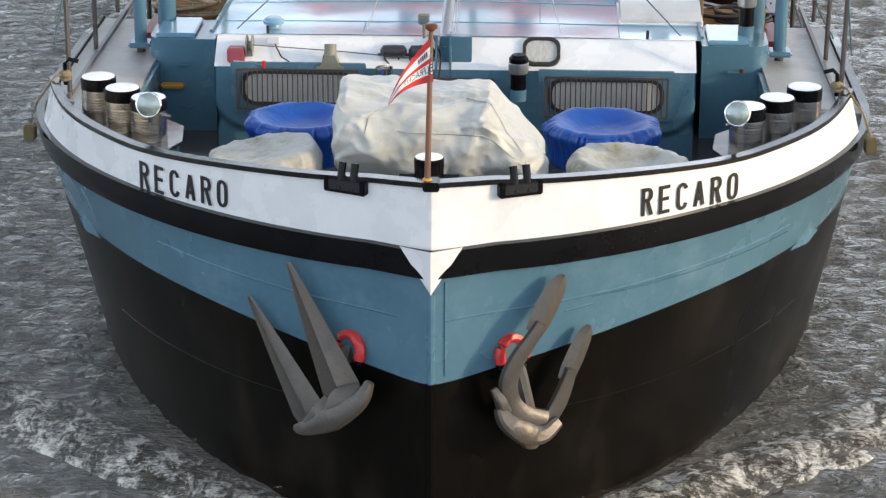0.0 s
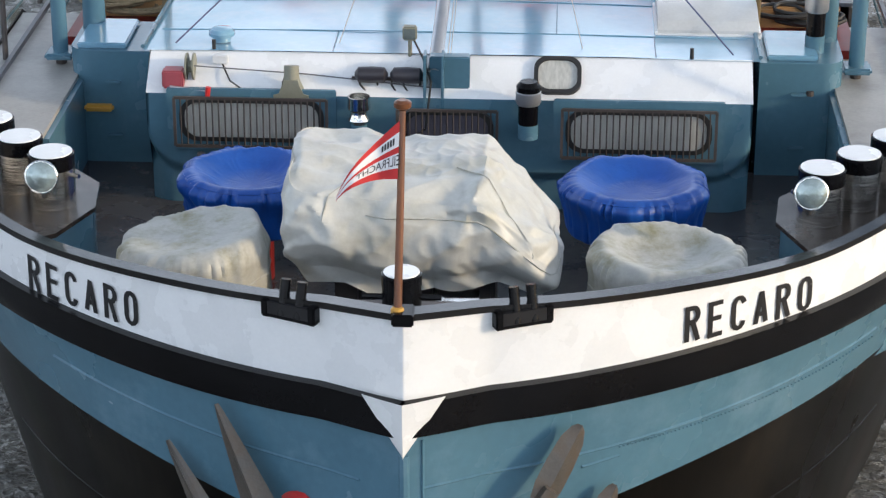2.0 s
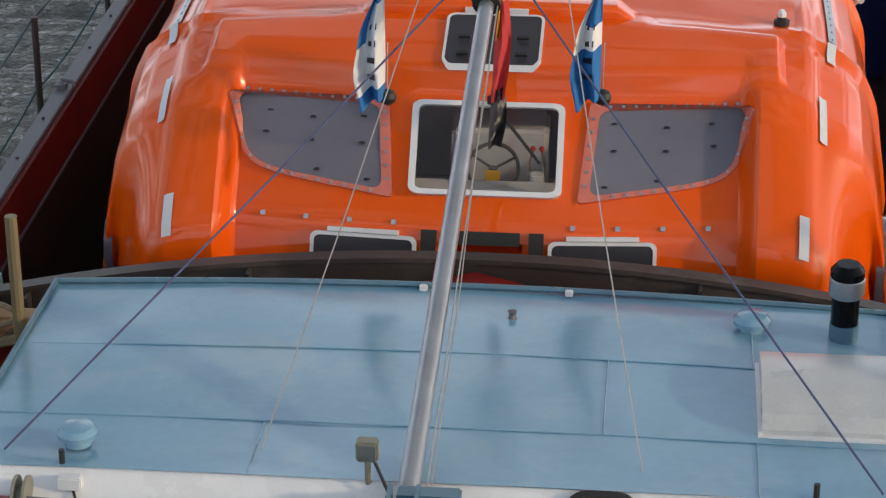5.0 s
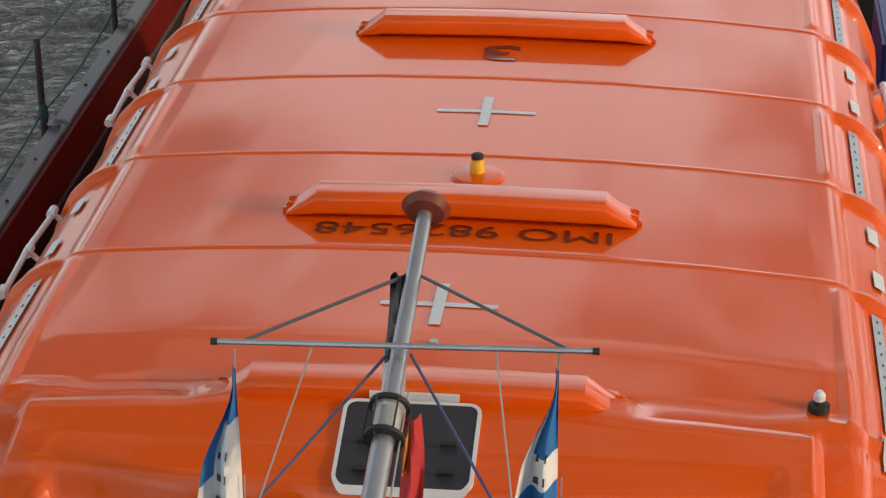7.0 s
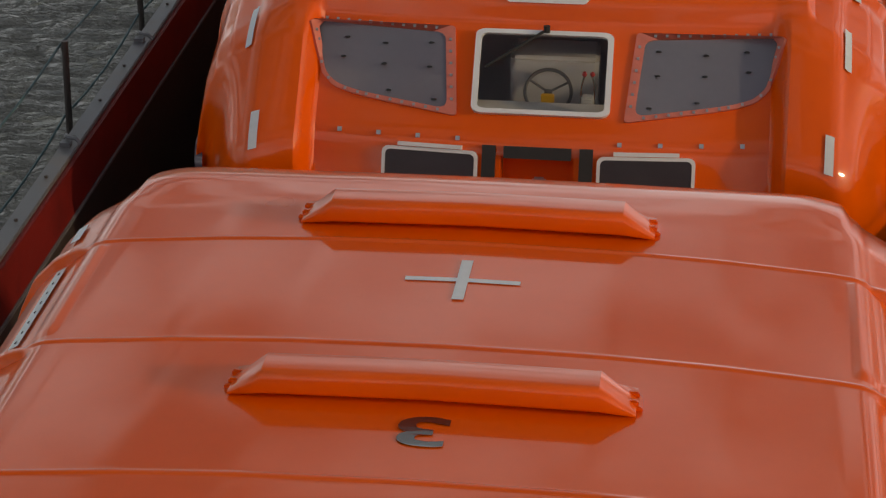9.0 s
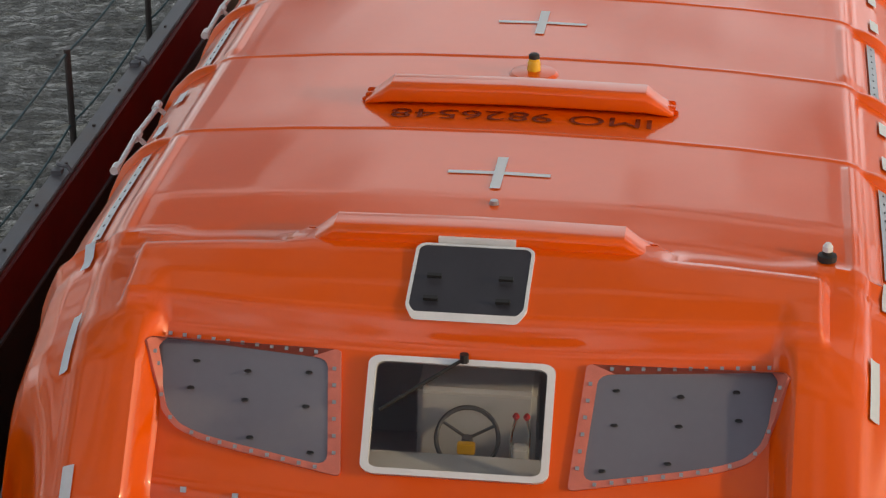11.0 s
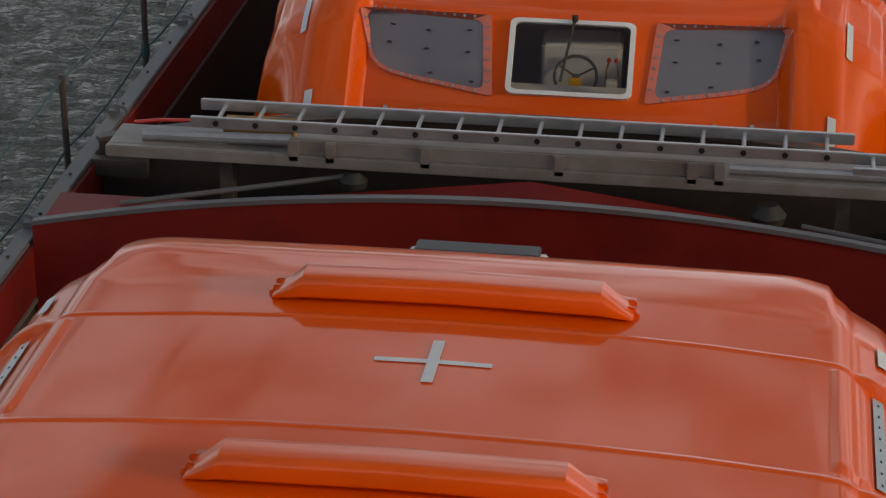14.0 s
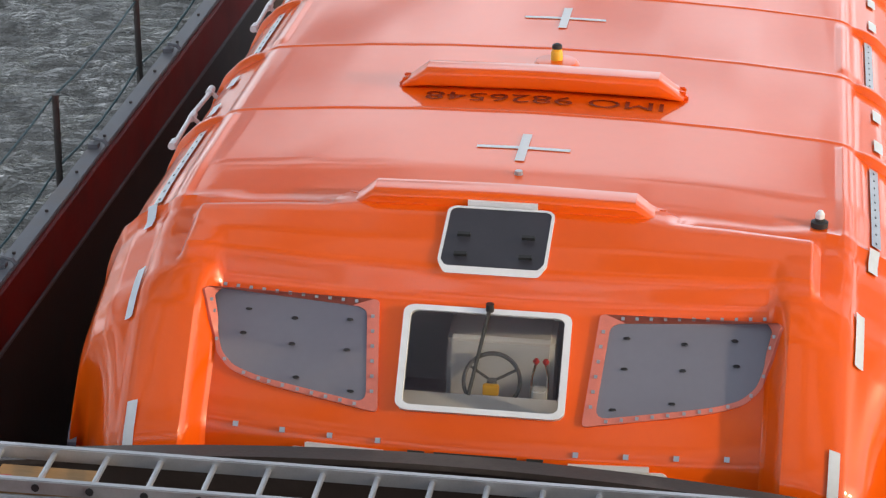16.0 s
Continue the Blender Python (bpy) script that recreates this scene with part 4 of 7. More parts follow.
    if number:
        for k, ch in enumerate(number):
            off = (k - (len(number) - 1) / 2) * 0.25
            up(flat_text(ch, 0.40, 1.55, lambda x, y: roof_at(-x - off, 15.53 - y, 0.007), "digit", boat, "dark painted digit of the boat number", GLOSSINK, 0.008))
    # beacon on its flange
    bc = roof_at(0.04, 13.36, 0)
    beacon = up(part("beacon", lathem([(0.048, 0.0), (0.042, 0.09), (0.036, 0.10), (0.036, 0.12), (0.025, 0.14)], 12, bc), YELLOW, boat, "yellow rescue beacon with black and white top"))
    part("beacon_top", lathem([(0.038, 0.115), (0.036, 0.14), (0.022, 0.15)], 12, bc), RUBBER, beacon)
    part("beacon_flange", lathem([(0.17, 0.0), (0.15, 0.02), (0.06, 0.03)], 16, bc), GEL, beacon)
    # roof light at the starboard shoulder
    lc = roof_at(1.98, 10.80, 0)
    light = up(part("position_light", lathem([(0.055, 0.0), (0.055, 0.035), (0.03, 0.04), (0.03, 0.06)], 12, lc), RUBBER, boat, "small black and white roof light"))
    part("light_dome", lathem([(0.03, 0.06), (0.03, 0.09), (0.015, 0.11)], 12, lc), PLASTICW, light)
    up(part("roof_plug", lathem([(0.03, 0.0), (0.025, 0.025)], 8, roof_at(0.02, 11.12, 0)), GALV, boat))
    # hatch in the brow
    hy0, hy1 = 9.885, 10.40
    def hatch_frame(x, q, o):
        return roof_at(x, (hy0 + hy1) / 2 + q, o)
    frame_ob = up(part("roof_hatch", ring(bmesh.new(), rounded(0.337, 0.275, 0.06), rounded(0.318, 0.258, 0.045), hatch_frame, 0.026), PLASTICW, boat, "charcoal roof hatch in a white frame"))
    part("hatch_panel", slab(bmesh.new(), rounded(0.318, 0.258, 0.045), hatch_frame, 0.0, 0.022), DARKPANEL, frame_ob)
    for x, q in ((-0.2, -0.02), (0.2, -0.02), (-0.2, -0.19), (0.2, -0.19)):
        bm = bmesh.new()
        slab(bm, [(x - 0.04, q - 0.012), (x + 0.04, q - 0.012), (x + 0.04, q + 0.012), (x - 0.04, q + 0.012)], hatch_frame, 0.03, 0.05)
        part("hatch_handle", bm, RUBBER, frame_ob)
    up(part("hatch_lip", slab(bmesh.new(), [(-0.22, 0.29), (0.22, 0.29), (0.22, 0.31), (-0.22, 0.31)], hatch_frame, 0.0, 0.05), PLASTICW, boat))
    # bolted side windows
    for s in (-1, 1):
        pts = [(-s * x, q) for x, q in SIDE_WIN]
        outer = round_poly(pts, [0.02, 0.03, 0.05, 0.3, 0.3, 0.3, 0.3])
        inner_pts = round_poly(shrink(pts, 0.075, 0.085), [0.09, 0.09, 0.12, 0.3, 0.3, 0.3, 0.3])
        rim = up(part("side_screen", ring(bmesh.new(), outer, inner_pts, screen, 0.022), SEALANT, boat, "wrap-round window in a bolted rim"))
        part("pane", slab(bmesh.new(), inner_pts, screen, 0.0, 0.012), SMOKE, rim, "grey-tinted window pane").visible_shadow = False
        bm = bmesh.new()
        for i in range(len(outer)):
            (a, b), (c, d) = outer[i], outer[(i + 1) % len(outer)]
            (e, f), (g, h) = inner_pts[i], inner_pts[(i + 1) % len(inner_pts)]
            ln = math.hypot(c - a, (d - b) * 0.68)
            for k in range(max(1, int(ln / 0.095)) if ln > 0.05 else 0):
                t = (k + 0.5) / max(1, int(ln / 0.095))
                ax, ay = a + (c - a) * t, b + (d - b) * t
                ex, ey = e + (g - e) * t, f + (h - f) * t
                c0 = screen((ax + ex) / 2, (ay + ey) / 2, 0.024)
                box(bm, -0.010, 0.010, -0.010, 0.010, -0.006, 0.006, m=Matrix.Translation(c0) @ Matrix.Rotation(radians(50), 4, "X"))
        tagged(part("rim_bolts", bm, GALV, rim), kind="stuff")
        bm = bmesh.new()
        for x, q in ((0.85, 0.78), (1.2, 0.74), (1.5, 0.78), (0.85, 0.5), (1.2, 0.5), (1.52, 0.55), (0.8, 0.13), (1.15, 0.2)):
            c0 = screen(s * x, q, 0.014)
            lathe(bm, [(0.022, 0.0), (0.017, 0.006)], 10, c0)
        tagged(part("pane_stop", bm, INK, rim), kind="stuff")
    # centre windscreen: white frame, clear pane, helm behind it
    fo, fi = rounded(0.515, 0.485, 0.08), rounded(0.472, 0.432, 0.055)
    sc = lambda x, q, o: screen(x, 0.49 + q, o)
    ws = up(part("windscreen", ring(bmesh.new(), fo, fi, sc, 0.045), PLASTICW, boat, "centre windscreen in a white frame"))
    pane = part("windscreen_pane", slab(bmesh.new(), fi, sc, 0.008, 0.016), GLASS, ws, "clear glass")
    pane.visible_shadow = False
    bm = bmesh.new()
    tip = {"3": (0.36, 0.35), "13": (-0.43, 0.52)}.get(number, (-0.07, 0.18))
    a, b = screen(0.01, 0.98, 0.06), screen(tip[0], tip[1], 0.05)
    tube(bm, a, b, 0.012, seg=6)
    lathe(bm, [(0.025, -0.02), (0.025, 0.03)], 8, a)
    part("wiper", bm, RUBBER, ws)
    # wheelhouse: lining open to all three windows, dash shelf, console and helm
    bm = bmesh.new()
    vv = lambda *q: [bm.verts.new(Vector(p)) for p in q]
    zb, y0, y1, hw = 2.62, 0.52, 1.95, 1.92
    bm.faces.new(vv((-hw, y1, zb), (hw, y1, zb), (hw, y1, 3.85), (-hw, y1, 3.85)))
    for s in (-1, 1):
        bm.faces.new(vv((s * hw, y0, zb), (s * hw, y1, zb), (s * hw, y1, 3.85), (s * hw, y0 + 0.65, 3.75)))
    bm.faces.new(vv((-hw, y0, zb), (hw, y0, zb), (hw, y1, zb), (-hw, y1, zb)))
    up(part("cabin_lining", bm, PALEGREY, boat, "pale grey cabin lining"))
    up(part("dash_shelf", boxm(-0.56, 0.56, 0.60, 0.86, 3.12, 3.19, bevel=0.02), PLASTICW, boat, "white shelf below the windscreen"))
    for s in (-1, 1):
        up(part("cabin_bench", boxm(*sorted((s * 0.62, s * 1.85)), 1.25, 1.85, zb, 3.16, bevel=0.03), PALEGREY, boat, "pale moulded bench"))
    con = up(part("helm_console", boxm(-0.27, 0.40, 1.15, 1.50, zb + 0.005, 3.42, bevel=0.03), PLASTICW, boat, "white helm console"))
    bm = bmesh.new()
    wm = Matrix.Translation((0.03, 1.00, 3.20)) @ Matrix.Rotation(radians(58), 4, "X")
    circ = [wm @ Vector((0.175 * math.cos(k * math.pi / 14), 0.175 * math.sin(k * math.pi / 14), 0)) for k in range(29)]
    path_tube(bm, circ, 0.014)
    for k in range(3):
        path_tube(bm, [wm @ Vector((0, 0, -0.03)), wm @ Vector((0.175 * math.cos(2.09 * k + 0.5), 0.175 * math.sin(2.09 * k + 0.5), 0))], 0.009)
    lathe(bm, [(0.035, -0.03), (0.03, 0.01)], 12, wm @ Vector((0, 0, 0)))
    part("steering_wheel", bm, STEEL, con)
    part("helm_hub", boxm(-0.02, 0.08, 0.92, 0.96, 3.14, 3.21, bevel=0.006), YELLOW, con, "yellow label plate")
    bm = bmesh.new()
    for s in (-1, 1):
        path_tube(bm, [(0.33 + s * 0.05, 0.92, 3.14), (0.33 + s * 0.05, 0.96, 3.28), (0.33 + s * 0.03, 0.99, 3.36)], 0.009, 6)
    part("throttle_lever", bm, CHROME, con)
    bm = bmesh.new()
    for s in (-1, 1):
        lathe(bm, [(0.01, -0.02), (0.022, 0.0), (0.012, 0.02)], 8, (0.33 + s * 0.03, 0.99, 3.37))
    part("throttle_knob", bm, REDPAINT, con)
    part("instrument_box", boxm(0.285, 0.375, 0.90, 0.98, 3.1, 3.21, bevel=0.012), PLASTICW, con)
    # lower front: bolts, hatches and the hook recess
    bm = bmesh.new()
    vb = v_of_y(9.245)
    for i in range(11):
        x = -1.5 + 3.0 * i / 10
        if abs(x) > 0.42:
            box(bm, -0.016, 0.016, -0.016, 0.016, -0.01, 0.01, m=Matrix.Translation(surf(x, vb, 0.004)) @ Matrix.Rotation(radians(60), 4, "X"))
    tagged(up(part("front_bolts", bm, GALV, boat)), kind="stuff")
    vlow = V_LOW
    for s in (-1, 1):
        fr = lambda x, q, o, s=s: surf(s * 0.80 + x, vlow - 0.34 + q, o)
        hf = up(part("front_hatch", ring(bmesh.new(), rounded(0.36, 0.34, 0.05), rounded(0.335, 0.315, 0.04), fr, 0.04), PLASTICW, boat, "charcoal front hatch in a white frame"))
        part("hatch_panel", slab(bmesh.new(), rounded(0.335, 0.315, 0.04), fr, 0.0, 0.035), DARKPANEL, hf)
        part("hatch_lip", slab(bmesh.new(), [(-0.24, 0.345), (0.24, 0.345), (0.24, 0.375), (-0.24, 0.375)], fr, 0.0, 0.05), PLASTICW, hf)
        up(part("recess_pad", slab(bmesh.new(), [(s * 0.36 - 0.05, -0.30), (s * 0.36 + 0.05, -0.30), (s * 0.36 + 0.05, 0.05), (s * 0.36 - 0.05, 0.05)], lambda x, q, o: surf(x, vlow + q, o), 0.0, 0.03), RUBBER, boat))
    up(part("recess_pad", slab(bmesh.new(), [(-0.25, -0.04), (0.25, -0.04), (0.25, 0.05), (-0.25, 0.05)], lambda x, q, o: surf(x, vlow + q, o), 0.0, 0.03), RUBBER, boat))
    bm = bmesh.new()
    mouth = [surf(x, vlow + q, 0.0) for x, q in ((-0.275, -0.52), (0.275, -0.52), (0.275, -0.02), (-0.275, -0.02))]
    deep = [q + Vector((0, 0.24, -0.10)) for q in mouth]
    mv, dv = [bm.verts.new(q) for q in mouth], [bm.verts.new(q) for q in deep]
    for i in range(4):
        bm.faces.new((mv[i], mv[(i + 1) % 4], dv[(i + 1) % 4], dv[i]))
    bm.faces.new(dv)
    bmesh.ops.recalc_face_normals(bm, faces=bm.faces)
    up(part("hook_recess", bm, GEL, boat, "orange recess for the release hook"))
    bm = bmesh.new()
    hk = surf(0.02, vlow - 0.28, -0.02)
    box(bm, hk.x - 0.05, hk.x + 0.05, hk.y - 0.10, hk.y + 0.02, hk.z - 0.1, hk.z + 0.12, bevel=0.015)
    tube(bm, (hk.x - 0.12, hk.y - 0.05, hk.z - 0.06), (hk.x + 0.12, hk.y - 0.05, hk.z - 0.06), 0.02, seg=8)
    up(part("release_hook", bm, GALV, boat, "steel release hook"))
    if number == "13":
        up(part("stern_hatch", boxm(-0.42, 0.42, 10.18, 10.34, 3.86, 3.93, bevel=0.01), PLASTICW, boat, "open stern hatch in white frame"))
        up(part("stern_hatch_panel", boxm(-0.38, 0.38, 10.20, 10.36, 3.935, 3.97, bevel=0.01), DARKPANEL, boat))
    return boat


BOATS = [build_lifeboat(BOAT_Y, "3")]
for dy, num, dx, dz in ((12.75, "13", 0.012, -0.05), (27.77, "", 0.095, -0.24)):
    BOATS.append(build_lifeboat(BOAT_Y + dy, num, dx, dz))


# ---- bow fittings ----
def hull_y(x, z):
    """Where the shell stands at this half breadth and height."""
    lo, hi = 0.0, 1.0
    for _ in range(40):
        mid = (lo + hi) / 2
        if bow(mid, z).x < abs(x):
            lo = mid
        else:
            hi = mid
    return bow(lo, z).y


def on_bow(x, z, out):
    return Vector((x, hull_y(x, z) - out, z))


def arc_pts(cx, cy, rx, ry, a0, a1, n=6):
    return [(cx + rx * math.cos(radians(a0 + (a1 - a0) * k / n)), cy + ry * math.sin(radians(a0 + (a1 - a0) * k / n))) for k in range(n + 1)]


def stroke_letter(ch):
    """Sign-painter's block letters as strokes in a box one wide and two high."""
    bowl = [(0.0, 2.0), (0.55, 2.0)] + arc_pts(0.55, 1.55, 0.45, 0.45, 90, -90)[1:] + [(0.0, 1.10)]
    return {
        "R": [[(0, 0), (0, 2.0)], bowl, [(0.52, 1.10), (1.0, 0.0)]],
        "E": [[(0, 0), (0, 2.0)], [(0, 2.0), (0.92, 2.0)], [(0, 1.05), (0.8, 1.05)], [(0, 0), (0.92, 0)]],
        "C": [arc_pts(0.5, 1.5, 0.5, 0.5, 10, 180) + arc_pts(0.5, 0.5, 0.5, 0.5, 180, 350)],
        "A": [[(0, 0), (0.5, 2.0)], [(0.5, 2.0), (1.0, 0)], [(0.18, 0.6), (0.82, 0.6)]],
        "O": [arc_pts(0.5, 1.5, 0.5, 0.5, 0, 180) + arc_pts(0.5, 0.5, 0.5, 0.5, 180, 360) + [(1.0, 1.5)]],
    }[ch]


def painted_letter(ch, wide, high, stroke, place):
    bm = bmesh.new()
    for k, line in enumerate(stroke_letter(ch)):
        pts = [Vector(((x - 0.5) * wide, (y - 1.0) * high / 2)) for x, y in line]
        fine = [pts[0]]
        for a, b in zip(pts, pts[1:]):
            n = max(1, int((b - a).length / 0.03))
            fine += [a + (b - a) * (q + 1) / n for q in range(n)]
        rows = []
        for i, p in enumerate(fine):
            d = (fine[min(i + 1, len(fine) - 1)] - fine[max(i - 1, 0)]).normalized()
            if i in (0, len(fine) - 1) and ch in "ERA":
                p = p + d * (stroke / 2) * (-1 if i == 0 else 1) * (0.98 if ch != "A" else 0.2)
            w = Vector((-d.y, d.x)) * stroke / 2
            rows.append([bm.verts.new(place(q.x, q.y, 0.004 * k)) for q in (p - w, p + w)])
        for a, b in zip(rows, rows[1:]):
            bm.faces.new((a[0], b[0], b[1], a[1]))
    bmesh.ops.recalc_face_normals(bm, faces=bm.faces)
    return bm


def build_bow():
    # white point under the bulwark at the stem
    bm = bmesh.new()
    for s in (-1, 1):
        grid(bm, 8, 8, lambda i, j: on_bow(s * 0.27 * (1 - j) * i, 2.83 - 0.42 * j, 0.10 + 0.03 * (1 - i) - 0.05 * j))
    bmesh.ops.remove_doubles(bm, verts=bm.verts, dist=0.001)
    bmesh.ops.recalc_face_normals(bm, faces=bm.faces)
    part("stem_point", bm, WHITE, ship, "white painted point at the stem")
    # stem bar and welded seams
    part("stem_bar", path_tube(bmesh.new(), [(0.0, bow(0, z).y + 0.012, z) for z in (1.5, 1.8, 2.1, 2.4)], 0.035, 8), BLUE, ship)
    part("stem_foot", path_tube(bmesh.new(), [(0.0, bow(0, z).y + 0.01, z) for z in (-0.3, 0.3, 0.8, 1.2, 1.56)], 0.042, 8), HULLBLACK, ship)
    seam = lambda x0, x1, z0, z1, m, r=0.011: part("weld_seam", path_tube(bmesh.new(), [on_bow(x0 + (x1 - x0) * k / 16, z0 + (z1 - z0) * (k / 16), 0.004) for k in range(17)], r, 4), m, ship)
    seam(-0.3, -2.6, 2.14, 2.26, BLUE)
    seam(0.12, 3.3, 2.14, 2.22, BLUE)
    seam(0.12, 0.121, 1.62, 2.50, BLUE)
    seam(-0.9, -3.2, 1.16, 1.05, HULLBLACK, 0.005)
    seam(0.9, 3.5, 1.12, 1.05, HULLBLACK, 0.005)
    seam(1.15, 1.4, 2.06, 2.08, BLUE)
    # rivets under the starboard seams
    bm = bmesh.new()
    for k in range(70):
        for x0, x1, z in ((1.4, 3.3, 2.15),):
            c = on_bow(x0 + (x1 - x0) * k / 70, z, 0.006)
            box(bm, c.x - 0.006, c.x + 0.006, c.y - 0.004, c.y + 0.006, c.z - 0.006, c.z + 0.006)
    tagged(part("rivets", bm, BLUE, ship), kind="stuff")
    # the ship's name on both bows, black letters with a raised edge
    for s in (-1, 1):
        for k, ch in enumerate("RECARO"):
            xc = s * (1.84 + 0.160 * (k if s > 0 else 5 - k)) + (0.02 if s > 0 else -0.055)
            zc = 2.945 - 0.012 * (k if s > 0 else 5 - k) + 0.02
            bm = painted_letter(ch, 0.072, 0.225, 0.034, lambda x, y, o: on_bow(xc + x, zc + y, 0.010 + o))
            part("letter", bm, INK, ship, "black painted letter of the ship's name", smooth=0)
    part("cap_joint", boxm(-0.07, 0.07, -0.175, 0.01, top_z(0) - 0.05, top_z(0) + 0.034, bevel=0.01), BLACK, ship)
    # fairleads let into the bulwark
    for s in (-1, 1):
        c = on_bow(s * 0.74, 3.23, 0)
        turn = Matrix.Translation(c) @ Matrix.Rotation(s * radians(24), 4, "Z")
        bm = bmesh.new()
        box(bm, -0.20, 0.20, -0.05, 0.12, -0.03, 0.02, bevel=0.012, m=turn)
        for q in (-1, 1):
            box(bm, q * 0.17 - 0.03, q * 0.17 + 0.03, -0.055, 0.13, -0.03, 0.10, bevel=0.012, m=turn)
        fl = part("fairlead", bm, BLACK, ship, "black steel mooring fairlead")
        bm = bmesh.new()
        for q in (-0.05, 0.07):
            tube(bm, turn @ Vector((q, -0.03, 0.0)), turn @ Vector((q, 0.03, 0.23)), 0.035, seg=12)
        part("fairlead_pin", bm, BLACK, fl)
        # black block painted as the dark inside of the open notch; nothing is cut
        part("fairlead_shade_plate", boxm(-0.15, 0.15, -0.052, 0.10, 0.0, 0.085, m=turn), INK, fl)
    # red and black hawse rings behind the anchors
    for s, x, z in ((-1, -0.74, 1.72), (1, 0.70, 1.72)):
        c = on_bow(x, z, 0.02)
        m = Matrix.Translation(c) @ Matrix.Rotation(s * radians(38), 4, "Z") @ Matrix.Rotation(radians(82), 4, "X")
        for nm, a0, a1, mm in (("hawse_ring", -0.05, 0.55, REDPAINT), ("hawse_ring_lower", 0.55, 0.95, BLACK)):
            pts = [m @ Vector((0.135 * math.cos(2 * math.pi * (a0 + (a1 - a0) * k / 14)), 0.16 * math.sin(2 * math.pi * (a0 + (a1 - a0) * k / 14)), 0)) for k in range(15)]
            part(nm, path_tube(bmesh.new(), pts, 0.05, 8), mm, ship)


def blade(bm, root, tip, wid, thick, normal, belly=0.35):
    """A flat anchor fluke: broad at the root, ribbed, tapering to the tip."""
    root, tip, n = Vector(root), Vector(tip), Vector(normal).normalized()
    d = (tip - root).normalized()
    w = d.cross(n).normalized()
    secs = []
    for f in (0.0, 0.12, 0.35, 0.6, 0.82, 0.95, 1.0):
        ww = wid * (1 - f) ** 0.85 + 0.018
        if f == 0:
            ww = wid * 0.9
        c = root + (tip - root) * f
        t = thick * (1 - 0.7 * f)
        secs.append([bm.verts.new(c + w * a * ww + n * b * t) for a, b in ((-1, 0.1), (-0.35, 0.35), (0.0, 1.0), (0.35, 0.35), (1, 0.1), (0, -0.6))])
    for a, b in zip(secs, secs[1:]):
        for k in range(6):
            bm.faces.new((a[k], a[(k + 1) % 6], b[(k + 1) % 6], b[k]))
    bm.faces.new(secs[0][::-1])
    bm.faces.new(secs[-1])
    return bm


def sweep(bm, pts, wide, deep, normal, seg=10):
    """A cast bar along smoothed points; wide and deep are its half sizes at the start, middle and end."""
    pts = [Vector(q) for q in pts]
    fine = []
    for i in range(len(pts) - 1):
        p0, p1, p2, p3 = pts[max(i - 1, 0)], pts[i], pts[i + 1], pts[min(i + 2, len(pts) - 1)]
        for k in range(5):
            f = k / 5
            fine.append(0.5 * (2 * p1 + (p2 - p0) * f + (2 * p0 - 5 * p1 + 4 * p2 - p3) * f * f + (3 * p1 - p0 - 3 * p2 + p3) * f ** 3))
    fine.append(pts[-1])
    size = lambda tab, f: tab[0] + (tab[1] - tab[0]) * f * 2 if f < 0.5 else tab[1] + (tab[2] - tab[1]) * (f * 2 - 1)
    rows = []
    for i, c in enumerate(fine):
        d = (fine[min(i + 1, len(fine) - 1)] - fine[max(i - 1, 0)]).normalized()
        w = d.cross(Vector(normal)).normalized()
        n = w.cross(d).normalized()
        f = i / (len(fine) - 1)
        a, b = size(wide, f), size(deep, f)
        ring_pts = []
        for k in range(seg):
            t = 2 * math.pi * k / seg
            cc, ss = math.cos(t), math.sin(t)
            ring_pts.append(bm.verts.new(c + w * a * math.copysign(abs(cc) ** 0.6, cc) + n * b * math.copysign(abs(ss) ** 0.6, ss)))
        rows.append(ring_pts)
    for a, b in zip(rows, rows[1:]):
        for k in range(seg):
            bm.faces.new((a[k], a[(k + 1) % seg], b[(k + 1) % seg], b[k]))
    bm.faces.new(rows[0][::-1])
    bm.faces.new(rows[-1])
    bmesh.ops.recalc_face_normals(bm, faces=bm.faces)
    return bm


